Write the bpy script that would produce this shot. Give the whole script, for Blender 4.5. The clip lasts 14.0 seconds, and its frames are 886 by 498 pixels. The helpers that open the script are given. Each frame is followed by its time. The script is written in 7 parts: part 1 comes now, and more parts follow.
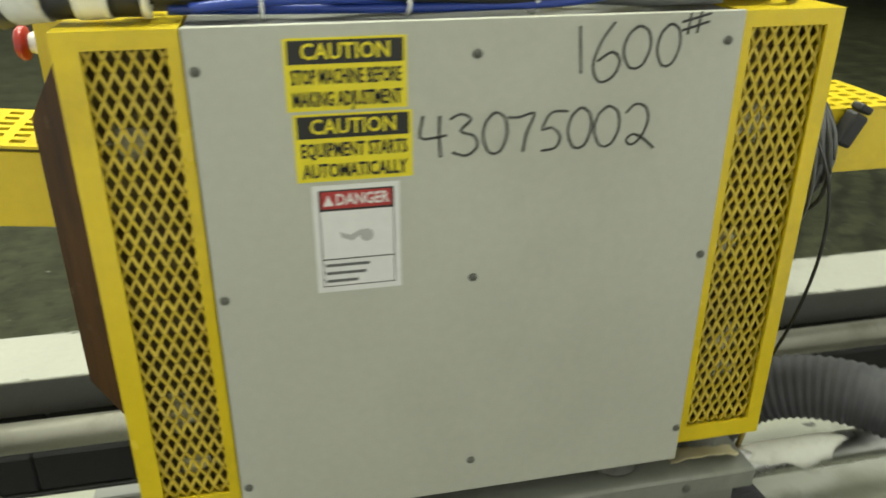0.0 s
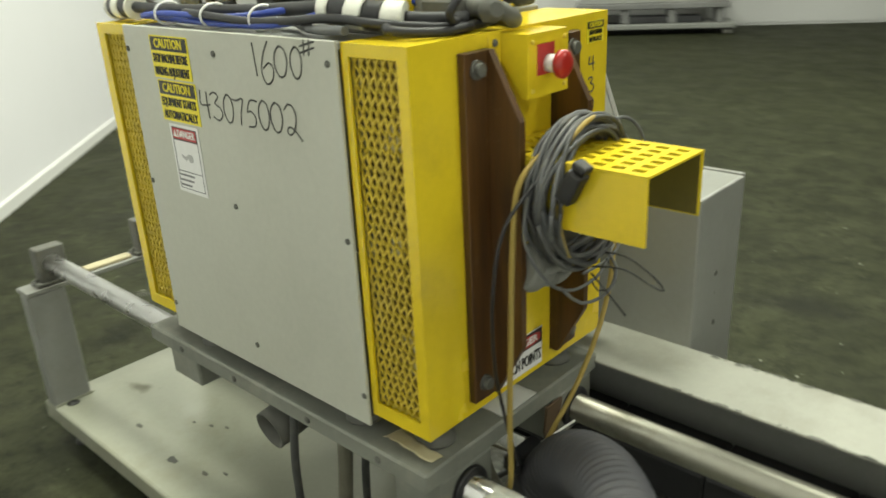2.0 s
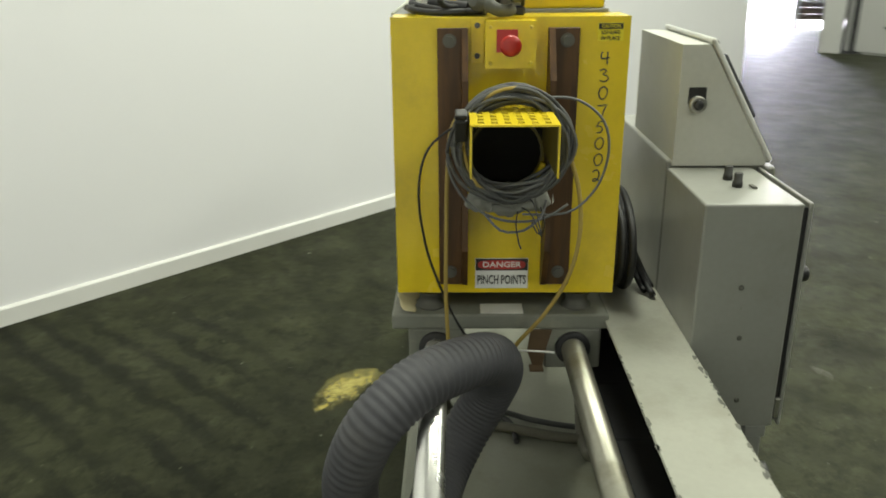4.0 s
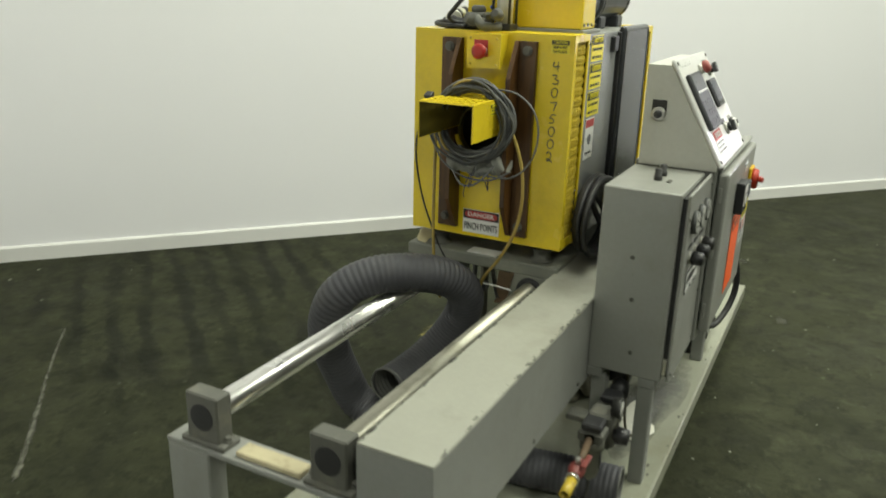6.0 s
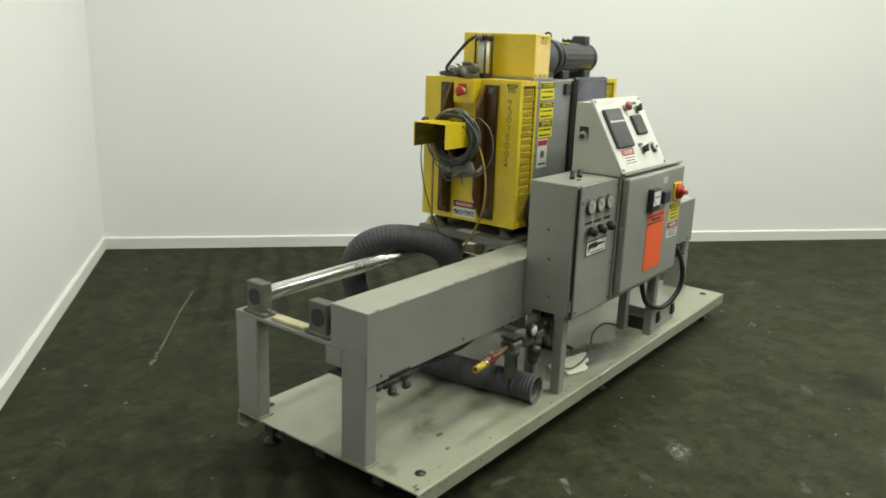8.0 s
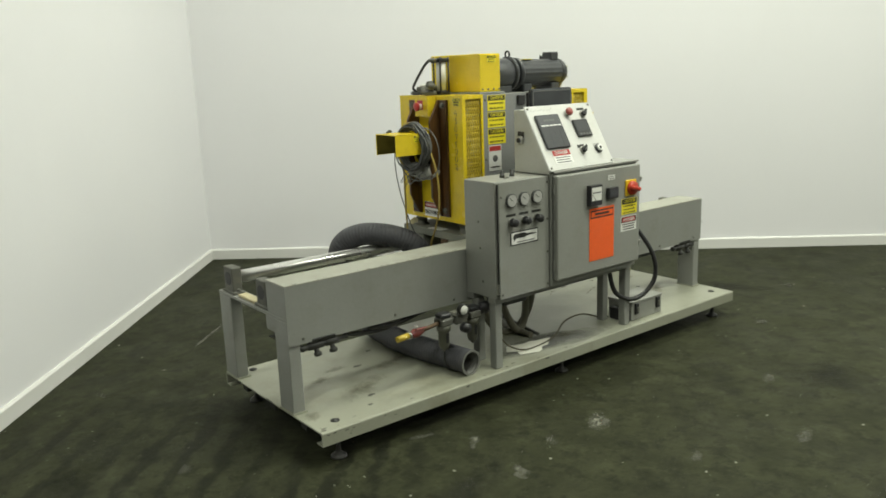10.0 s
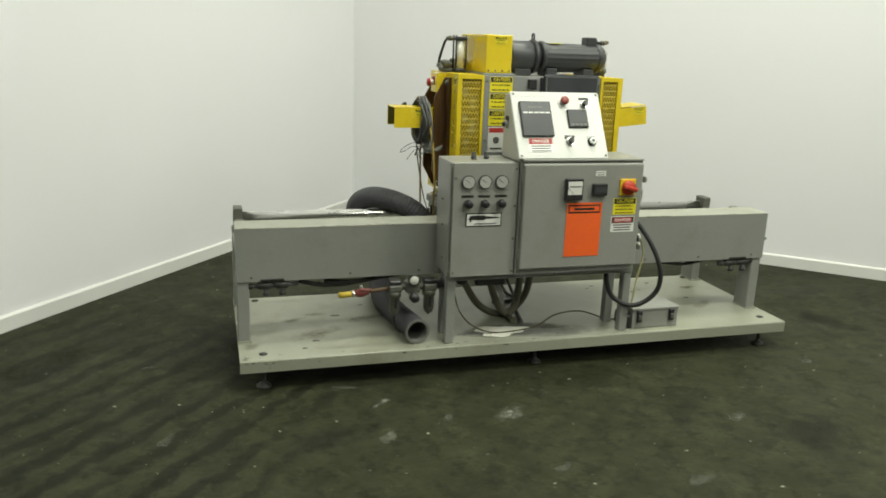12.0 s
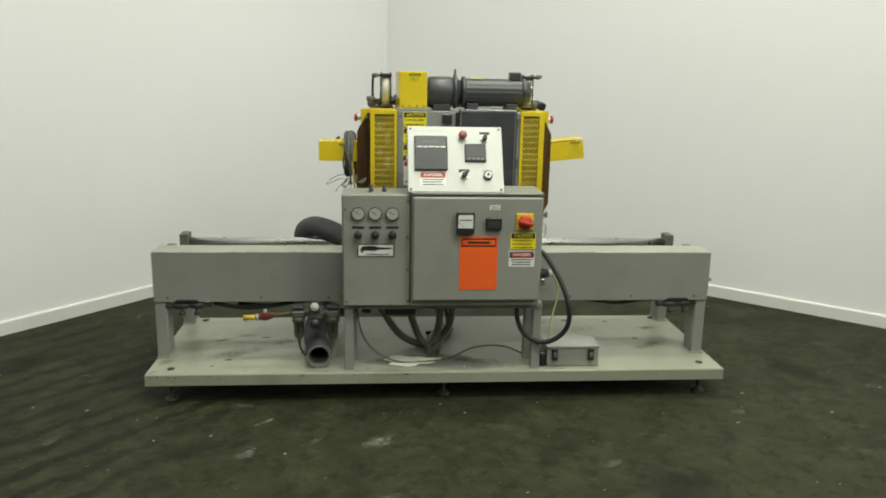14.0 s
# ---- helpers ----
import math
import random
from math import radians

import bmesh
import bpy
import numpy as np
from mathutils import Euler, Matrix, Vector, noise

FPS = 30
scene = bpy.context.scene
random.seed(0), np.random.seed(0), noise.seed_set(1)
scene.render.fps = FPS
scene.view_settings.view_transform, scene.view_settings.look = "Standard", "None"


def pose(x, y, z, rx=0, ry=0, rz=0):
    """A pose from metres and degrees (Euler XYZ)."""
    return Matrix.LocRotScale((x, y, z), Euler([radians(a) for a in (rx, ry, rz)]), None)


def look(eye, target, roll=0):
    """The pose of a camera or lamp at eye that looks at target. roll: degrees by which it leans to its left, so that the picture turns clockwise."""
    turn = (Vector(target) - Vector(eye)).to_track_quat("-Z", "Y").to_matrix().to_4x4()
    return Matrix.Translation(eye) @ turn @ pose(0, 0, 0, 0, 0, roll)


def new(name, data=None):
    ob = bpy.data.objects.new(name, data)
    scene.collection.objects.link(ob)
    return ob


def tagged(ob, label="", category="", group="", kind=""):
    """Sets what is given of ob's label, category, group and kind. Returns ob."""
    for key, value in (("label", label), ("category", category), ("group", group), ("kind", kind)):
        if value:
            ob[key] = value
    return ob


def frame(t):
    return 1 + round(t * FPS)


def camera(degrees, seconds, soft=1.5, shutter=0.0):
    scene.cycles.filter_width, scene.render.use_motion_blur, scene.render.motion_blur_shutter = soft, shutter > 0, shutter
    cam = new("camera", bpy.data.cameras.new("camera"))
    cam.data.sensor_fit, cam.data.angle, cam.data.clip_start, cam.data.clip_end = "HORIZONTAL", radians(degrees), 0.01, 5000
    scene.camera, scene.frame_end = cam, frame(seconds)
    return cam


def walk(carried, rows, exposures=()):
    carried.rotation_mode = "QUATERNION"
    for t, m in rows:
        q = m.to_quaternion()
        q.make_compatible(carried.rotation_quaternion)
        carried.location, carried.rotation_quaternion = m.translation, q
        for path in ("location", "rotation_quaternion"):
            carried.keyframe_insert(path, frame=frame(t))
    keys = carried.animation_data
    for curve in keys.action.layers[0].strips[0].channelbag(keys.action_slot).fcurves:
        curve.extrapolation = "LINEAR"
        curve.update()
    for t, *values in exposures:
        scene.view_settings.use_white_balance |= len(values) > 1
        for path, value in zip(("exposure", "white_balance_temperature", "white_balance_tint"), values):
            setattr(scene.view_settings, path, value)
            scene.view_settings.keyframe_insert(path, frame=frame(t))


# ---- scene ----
# ---- camera ----
cam = camera(58.6, 14.0, soft=1.7, shutter=0.5)
EXPOSURES = [(0.0, 0.12), (0.7, 0.19), (1.5, 0.19), (2.2, 0.22), (2.6, 0.19), (3.7, -0.10), (6.0, -0.14), (8.2, -0.19), (10.3, -0.22), (12.5, -0.21), (13.2, -0.21), (14.0, -0.35)]
PATH = [
    (0, (1.457, 1.397, 1.278), (1.070, -0.372, 0.428), 0.2),
    (0.5, (1.157, 1.463, 1.281), (1.267, -0.361, 0.467), -1.6),
    (1, (0.871, 1.501, 1.28), (1.435, -0.239, 0.47), -1.5),
    (1.5, (0.527, 1.48, 1.277), (1.477, -0.078, 0.46), -2.7),
    (2, (0.267, 1.319, 1.28), (1.536, -0.035, 0.535), -2.8),
    (2.5, (-0.003, 1.175, 1.279), (1.571, 0.156, 0.58), -2.0),
    (3, (-0.187, 0.983, 1.272), (1.55, 0.26, 0.592), -1.1),
    (3.5, (-0.354, 0.77, 1.262), (1.491, 0.422, 0.572), -1.9),
    (3.7, (-0.429, 0.69, 1.253), (1.437, 0.51, 0.557), -1.5),
    (5.8, (-0.873, -0.206, 1.255), (0.865, 0.589, 0.666), 2.7),
    (6, (-0.894, -0.319, 1.267), (0.793, 0.546, 0.632), 1.6),
    (6.5, (-0.994, -0.55, 1.291), (0.636, 0.441, 0.69), 2.0),
    (7, (-1.175, -0.739, 1.288), (0.441, 0.319, 0.77), 1.5),
    (7.5, (-1.327, -0.945, 1.284), (0.262, 0.145, 0.749), 1.9),
    (8, (-1.445, -1.197, 1.284), (0.095, -0.025, 0.778), 2.0),
    (8.2, (-1.502, -1.293, 1.291), (0.016, -0.087, 0.8), 2.5),
    (10.3, (-1.014, -2.264, 1.251), (0.101, -0.662, 0.813), -1.0),
    (10.5, (-0.922, -2.33, 1.272), (0.119, -0.686, 0.808), 0.5),
    (11, (-0.623, -2.499, 1.293), (0.25, -0.763, 0.819), 1.6),
    (11.5, (-0.341, -2.629, 1.296), (0.398, -0.829, 0.837), 0.5),
    (12, (-0.072, -2.821, 1.289), (0.484, -0.968, 0.781), 2.1),
    (12.5, (0.2, -2.938, 1.287), (0.711, -1.067, 0.799), 2.6),
    (13, (0.529, -3.067, 1.299), (0.902, -1.157, 0.836), 2.2),
    (13.5, (0.775, -3.125, 1.323), (0.976, -1.192, 0.848), 1.3),
    (14, (0.932, -3.072, 1.333), (1.093, -1.128, 0.89), 1.1),
]
walk(cam, [(t, look(eye, target, roll)) for t, eye, target, roll in PATH], EXPOSURES)

# ---- world and light ----
world = bpy.data.worlds.new("overcast_world")
scene.world = world
world.use_nodes = True
bg = world.node_tree.nodes["Background"]
bg.inputs[0].default_value = (0.86, 0.86, 1.0, 1)
bg.inputs[1].default_value = 50.0
# Lamps are unseen; their places and power are set for wall and machine brightness.
LAMP_Z = 4.60
LAMP_COLOUR = (0.96, 1.0, 0.84)
LAMP_POWER = 128.0
LAMPS = [(-3.4, -2.9), (1.2, -5.2), (3.7, -2.5), (1.5, -1.6), (7.0, -5.8), (1.7, 0.5), (9.6, -3.4)]


# ---- materials ----
def ramp(nt, source, a, b, ca=(0, 0, 0, 1), cb=(1, 1, 1, 1)):
    r = nt.nodes.new("ShaderNodeValToRGB")
    r.color_ramp.elements[0].position, r.color_ramp.elements[0].color = a, ca
    r.color_ramp.elements[1].position, r.color_ramp.elements[1].color = b, cb
    nt.links.new(source, r.inputs[0])
    return r.outputs[0]


def blend(nt, fac, a, b):
    m = nt.nodes.new("ShaderNodeMix")
    m.data_type = "RGBA"
    for sock, v in ((m.inputs[0], fac), (m.inputs[6], a), (m.inputs[7], b)):
        if isinstance(v, (tuple, list)):
            sock.default_value = (*v, 1) if len(v) == 3 else v
        elif isinstance(v, (int, float)):
            sock.default_value = v
        else:
            nt.links.new(v, sock)
    return m.outputs[2]


def noise_tex(nt, coord, scale, detail=4.0, rough=0.55, stretch=None):
    if stretch:
        mp = nt.nodes.new("ShaderNodeMapping")
        mp.inputs["Scale"].default_value = stretch
        nt.links.new(coord, mp.inputs[0])
        coord = mp.outputs[0]
    n = nt.nodes.new("ShaderNodeTexNoise")
    n.inputs["Scale"].default_value = scale
    n.inputs["Detail"].default_value = detail
    n.inputs["Roughness"].default_value = rough
    nt.links.new(coord, n.inputs["Vector"])
    return n.outputs[0]


def start_material(name):
    m = bpy.data.materials.new(name)
    m.use_nodes = True
    nt = m.node_tree
    p = nt.nodes["Principled BSDF"]
    coord = nt.nodes.new("ShaderNodeTexCoord").outputs["Object"]
    return m, nt, p, coord


def add_bump(nt, p, height, strength, distance=0.002):
    b = nt.nodes.new("ShaderNodeBump")
    b.inputs["Strength"].default_value = strength
    b.inputs["Distance"].default_value = distance
    nt.links.new(height, b.inputs["Height"])
    nt.links.new(b.outputs[0], p.inputs["Normal"])


def painted(name, colour, rough=0.45, var=0.12, dirt=(0.12, 0.11, 0.07), dirt_amount=0.25, dirt_scale=7.0,
            chips=None, chip_at=0.70, bump=0.06, metal=0.0, big=2.2, fine=90.0):
    """Painted sheet metal: two scales of tone, soft grime and, where asked, small chips."""
    m, nt, p, co = start_material(name)
    light = tuple(min(1, c * (1 + var)) for c in colour)
    dark = tuple(c * (1 - var) for c in colour)
    tone = blend(nt, ramp(nt, noise_tex(nt, co, big, 5), 0.3, 0.7), dark, light)
    grain = ramp(nt, noise_tex(nt, co, fine, 3), 0.35, 0.75)
    mul = nt.nodes.new("ShaderNodeMix")
    mul.data_type, mul.blend_type = "RGBA", "MULTIPLY"
    mul.inputs[0].default_value = 0.05
    nt.links.new(tone, mul.inputs[6])
    nt.links.new(grain, mul.inputs[7])
    out = mul.outputs[2]
    if dirt_amount:
        g = ramp(nt, noise_tex(nt, co, dirt_scale, 8, 0.68), 0.52, 0.78, (0, 0, 0, 1), (dirt_amount,) * 3 + (1,))
        out = blend(nt, g, out, dirt)
    if chips:
        c = ramp(nt, noise_tex(nt, co, 55.0, 6, 0.7), chip_at, chip_at + 0.03)
        out = blend(nt, c, out, chips)
    nt.links.new(out, p.inputs["Base Color"])
    rr = nt.nodes.new("ShaderNodeMapRange")
    rr.inputs["To Min"].default_value, rr.inputs["To Max"].default_value = max(0.03, rough - 0.1), min(1, rough + 0.14)
    nt.links.new(noise_tex(nt, co, 11.0, 5), rr.inputs["Value"])
    nt.links.new(rr.outputs[0], p.inputs["Roughness"])
    p.inputs["Metallic"].default_value = metal
    add_bump(nt, p, noise_tex(nt, co, 160.0, 2), bump, 0.0008)
    return m


GREY_PAINT = painted("grey_enamel", (0.236, 0.240, 0.222), 0.52, 0.06, dirt_amount=0.30)
PANEL_FRONT = painted("glossy_front_enamel", (0.245, 0.25, 0.25), 0.20, 0.05, dirt_amount=0.15)
PANEL_GREY = painted("panel_grey_enamel", (0.482, 0.486, 0.408), 0.5, 0.05, dirt_amount=0.12, dirt_scale=3.0)
CABINET_GREY = painted("cabinet_grey_enamel", (0.262, 0.265, 0.242), 0.31, 0.05, dirt_amount=0.22)
DECK_PAINT = painted("deck_enamel", (0.285, 0.290, 0.228), 0.33, 0.10, (0.165, 0.155, 0.095), 0.70, 3.2, (0.05, 0.045, 0.035), 0.735)
BEAM_PAINT = painted("beam_enamel", (0.305, 0.305, 0.258), 0.5, 0.10, (0.15, 0.14, 0.10), 0.7, 4.0, (0.07, 0.065, 0.05), 0.715)
YELLOW = painted("safety_yellow_enamel", (0.74, 0.555, 0.022), 0.22, 0.07, (0.32, 0.22, 0.03), 0.45, 6.0)
YELLOW_DULL = painted("dusty_yellow_mesh_enamel", (0.64, 0.48, 0.040), 0.55, 0.14, (0.36, 0.29, 0.10), 0.6, 11.0)
# Yellow darkened to olive: the shade inside the chute is put into the colour.
CHUTE_INNER = painted("shade_darkened_inner_yellow", (0.125, 0.100, 0.012), 0.5, 0.25, (0.05, 0.04, 0.012), 0.6, 9.0)
def board_material():
    """Dark laminate board: long brown grain, amber where it is rubbed, dull scratches."""
    m, nt, p, co = start_material("brown_phenolic_board")
    grain = ramp(nt, noise_tex(nt, co, 9.0, 7, 0.6, (6.0, 6.0, 0.5)), 0.36, 0.68)
    tone = blend(nt, grain, (0.040, 0.017, 0.0035), (0.105, 0.046, 0.008))
    rub = ramp(nt, noise_tex(nt, co, 3.2, 6, 0.66, (1.5, 1.5, 0.6)), 0.54, 0.74, (0, 0, 0, 1), (0.6,) * 3 + (1,))
    tone = blend(nt, rub, tone, (0.165, 0.080, 0.012))
    dust = ramp(nt, noise_tex(nt, co, 38.0, 8, 0.7), 0.62, 0.74, (0, 0, 0, 1), (0.35,) * 3 + (1,))
    tone = blend(nt, dust, tone, (0.20, 0.15, 0.09))
    nt.links.new(tone, p.inputs["Base Color"])
    p.inputs["Roughness"].default_value = 0.46
    add_bump(nt, p, grain, 0.12, 0.001)
    return m


BROWN = board_material()
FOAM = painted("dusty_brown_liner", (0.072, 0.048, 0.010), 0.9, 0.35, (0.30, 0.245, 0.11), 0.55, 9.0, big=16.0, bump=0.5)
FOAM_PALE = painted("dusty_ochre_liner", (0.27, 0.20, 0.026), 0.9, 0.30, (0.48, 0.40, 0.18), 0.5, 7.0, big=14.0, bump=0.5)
BLACK = painted("black_rubber", (0.014, 0.014, 0.015), 0.5, 0.25, (0.08, 0.075, 0.06), 0.35, 12.0)
BLACK_PLASTIC = painted("black_plastic", (0.02, 0.02, 0.022), 0.35, 0.15, dirt_amount=0.1)
CARRIER = painted("matt_black_nylon", (0.009, 0.009, 0.010), 0.75, 0.2, (0.03, 0.03, 0.028), 0.3, 6.0)
# Near-black steel: shade inside and under things is put into its colour.
CAVITY = painted("shade_black_steel", (0.02, 0.02, 0.018), 0.8, 0.3, dirt_amount=0.2)
MOTOR_GREY = painted("dark_grey_motor_enamel", (0.044, 0.046, 0.050), 0.42, 0.12, (0.16, 0.15, 0.13), 0.3, 10.0)
DARK_CAST = painted("oily_black_iron", (0.022, 0.022, 0.020), 0.5, 0.3, (0.07, 0.065, 0.05), 0.45, 22.0, bump=0.4)
CAST = painted("dirty_cast_iron", (0.10, 0.10, 0.085), 0.6, 0.25, (0.22, 0.20, 0.14), 0.5, 14.0, bump=0.5)
CARRIAGE_PAINT = painted("dusty_carriage_enamel", (0.19, 0.195, 0.165), 0.6, 0.22, (0.34, 0.33, 0.26), 0.55, 8.0, (0.05, 0.05, 0.04), 0.72)
ZINC = painted("dull_zinc_casting", (0.105, 0.105, 0.082), 0.5, 0.25, (0.04, 0.038, 0.03), 0.6, 18.0, metal=0.2, bump=0.4)
RUST = painted("rusty_bracket_steel", (0.10, 0.062, 0.030), 0.7, 0.35, (0.05, 0.03, 0.018), 0.6, 16.0, bump=0.5)
STEEL = painted("brushed_steel", (0.55, 0.54, 0.50), 0.32, 0.12, dirt_amount=0.15, metal=1.0)
CHROME = painted("polished_shaft", (0.77, 0.765, 0.74), 0.27, 0.04, (0.45, 0.43, 0.37), 0.15, 16.0, metal=1.0, bump=0.03)
# Front shaft: dark reflections of its surroundings are put into the metal's colour.
DARK_SHAFT = painted("darkened_polished_shaft", (0.36, 0.35, 0.29), 0.36, 0.12, (0.12, 0.11, 0.07), 0.80, 7.0, metal=0.85, bump=0.05)
ALUMINIUM = painted("dull_aluminium_tube", (0.60, 0.59, 0.53), 0.48, 0.06, dirt_amount=0.15)
BRASS = painted("brass_fitting", (0.55, 0.38, 0.12), 0.35, 0.15, metal=1.0)
HOSE_GREY = painted("grey_ducting_rubber", (0.058, 0.058, 0.066), 0.62, 0.14, (0.125, 0.12, 0.11), 0.35, 9.0, bump=0.3)
HOSE_INNER = painted("pale_duct_lining", (0.13, 0.13, 0.12), 0.6, 0.2)
CABLE_GREY = painted("grey_cable_jacket", (0.115, 0.118, 0.118), 0.5, 0.2, (0.30, 0.28, 0.20), 0.4, 20.0)
CABLE_OLIVE = painted("olive_grey_conduit", (0.125, 0.119, 0.085), 0.55, 0.2, (0.2, 0.19, 0.14), 0.4, 14.0)
DUSTY_GREY = painted("dusty_grey_sleeve", (0.25, 0.252, 0.225), 0.85, 0.2, (0.30, 0.29, 0.25), 0.5, 18.0, bump=0.4)
CABLE_DARK = painted("dark_grey_cable_jacket", (0.06, 0.062, 0.06), 0.5, 0.2, (0.2, 0.19, 0.15), 0.4, 20.0)
CABLE_YELLOW = painted("dirty_yellow_cord", (0.36, 0.26, 0.06), 0.6, 0.2, (0.14, 0.10, 0.04), 0.5, 25.0)
PALE_CORD = painted("pale_yellow_cord", (0.46, 0.42, 0.20), 0.6, 0.12, (0.2, 0.17, 0.08), 0.4, 25.0)
CABLE_TAN = painted("dull_tan_wire", (0.085, 0.076, 0.045), 0.6, 0.2, (0.06, 0.05, 0.03), 0.5, 25.0)
BLUE = painted("blue_air_line", (0.02, 0.05, 0.30), 0.35, 0.1, dirt_amount=0.1)
WHITE_TAPE = painted("white_tape", (0.70, 0.70, 0.62), 0.6, 0.08, dirt_amount=0.3, dirt_scale=30.0)
CREAM_TAPE = painted("cream_masking_tape", (0.60, 0.54, 0.33), 0.7, 0.12, (0.36, 0.30, 0.16), 0.4, 20.0)
WHITE_PANEL = painted("white_panel_enamel", (0.59, 0.59, 0.565), 0.33, 0.03, dirt_amount=0.12, dirt_scale=12.0)
CONSOLE_CREAM = painted("console_pale_enamel", (0.52, 0.52, 0.47), 0.42, 0.04, dirt_amount=0.15)
SIGN_WHITE = painted("white_vinyl", (0.75, 0.75, 0.72), 0.4, 0.03, dirt_amount=0.10)
PALE_PRINT = painted("faded_grey_print", (0.42, 0.42, 0.40), 0.5, 0.12, dirt_amount=0.1)
SIGN_YELLOW = painted("yellow_vinyl", (0.80, 0.68, 0.02), 0.4, 0.04, dirt_amount=0.12)
SIGN_BLACK = painted("black_print", (0.018, 0.018, 0.016), 0.45, 0.1, dirt_amount=0.0)
SIGN_RED = painted("red_print", (0.42, 0.035, 0.03), 0.45, 0.08, dirt_amount=0.1)
SIGN_ORANGE = painted("orange_tag_paper", (0.85, 0.115, 0.01), 0.6, 0.05, dirt_amount=0.08)
MARKER = painted("black_marker_ink", (0.05, 0.05, 0.046), 0.6, 0.3, (0.25, 0.25, 0.22), 0.6, 60.0)
RED_BUTTON = painted("red_plastic", (0.36, 0.018, 0.012), 0.3, 0.08, dirt_amount=0.15)
DULL_RED = painted("faded_red_plastic", (0.27, 0.055, 0.045), 0.4, 0.1, dirt_amount=0.15)
SWITCH_RED = painted("dark_red_switch_plastic", (0.40, 0.032, 0.012), 0.4, 0.08, dirt_amount=0.15)
SWITCH_YELLOW = painted("amber_switch_plate", (0.78, 0.50, 0.015), 0.4, 0.05, dirt_amount=0.1)
SCREEN = painted("grey_display_glass", (0.036, 0.038, 0.042), 0.45, 0.1, dirt_amount=0.1)
SCREEN_BAR = painted("dim_display_glass", (0.070, 0.073, 0.080), 0.42, 0.1, dirt_amount=0.1)
SCREEN_PALE = painted("pale_meter_face", (0.70, 0.70, 0.66), 0.3, 0.03, dirt_amount=0.0)


def smoked_plastic():
    m, nt, p, co = start_material("smoked_plastic_cover")
    nt.links.new(blend(nt, ramp(nt, noise_tex(nt, co, 5.0, 6), 0.35, 0.75), (0.035, 0.037, 0.042), (0.060, 0.063, 0.070)), p.inputs["Base Color"])
    p.inputs["Roughness"].default_value = 0.20
    add_bump(nt, p, noise_tex(nt, co, 6.0, 2), 0.03, 0.002)
    return m


SMOKED = smoked_plastic()
VALVE_RED = painted("grimy_red_enamel", (0.17, 0.030, 0.024), 0.5, 0.25, (0.06, 0.05, 0.04), 0.5, 30.0)
BRASS_PAINT = painted("yellow_handle_vinyl", (0.46, 0.33, 0.03), 0.4, 0.1)
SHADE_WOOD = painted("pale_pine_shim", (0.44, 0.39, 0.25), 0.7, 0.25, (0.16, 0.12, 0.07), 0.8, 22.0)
SHUTTER = painted("dull_brown_shutter_enamel", (0.22, 0.17, 0.15), 0.5, 0.1)
BLUE_STEEL = painted("blue_rack_enamel", (0.03, 0.045, 0.12), 0.5, 0.15)
FAR_PALE = painted("pale_grey_machine_enamel", (0.36, 0.36, 0.345), 0.6, 0.15, dirt_amount=0.4, dirt_scale=3.0)
FAR_GREY = painted("dull_grey_machine_enamel", (0.19, 0.19, 0.185), 0.6, 0.15, dirt_amount=0.3, dirt_scale=3.0)
DARK_STOCK = painted("dark_stored_steel", (0.03, 0.03, 0.032), 0.6, 0.4, (0.10, 0.10, 0.10), 0.4, 4.0)
GAUGE_FACE = painted("grey_gauge_face", (0.40, 0.40, 0.38), 0.25, 0.05, dirt_amount=0.1)


def wall_material(name, colour):
    m, nt, p, co = start_material(name)
    tone = blend(nt, ramp(nt, noise_tex(nt, co, 0.55, 4), 0.3, 0.7), tuple(c * 0.965 for c in colour), colour)
    smear = ramp(nt, noise_tex(nt, co, 1.6, 7, 0.6, (1, 1, 0.35)), 0.55, 0.85, (0, 0, 0, 1), (0.20,) * 3 + (1,))
    tone = blend(nt, smear, tone, tuple(c * 0.88 for c in colour))
    nt.links.new(tone, p.inputs["Base Color"])
    p.inputs["Roughness"].default_value = 0.72
    add_bump(nt, p, noise_tex(nt, co, 70.0, 4), 0.12, 0.001)
    return m


WALL_WHITE = wall_material("white_wall_paint", (0.775, 0.77, 0.79))
TRIM_WHITE = wall_material("white_trim_paint", (0.68, 0.675, 0.655))
FAR_WHITE = wall_material("scuffed_white_panels", (0.60, 0.60, 0.585))
# Unseen ceiling, kept dark so that the shafts reflect less light.
CEILING = wall_material("dark_unseen_ceiling", (0.22, 0.22, 0.215))


def sum_of(nt, a, b):
    n = nt.nodes.new("ShaderNodeMath")
    n.operation = "ADD"
    nt.links.new(a, n.inputs[0])
    nt.links.new(b, n.inputs[1])
    return n.outputs[0]


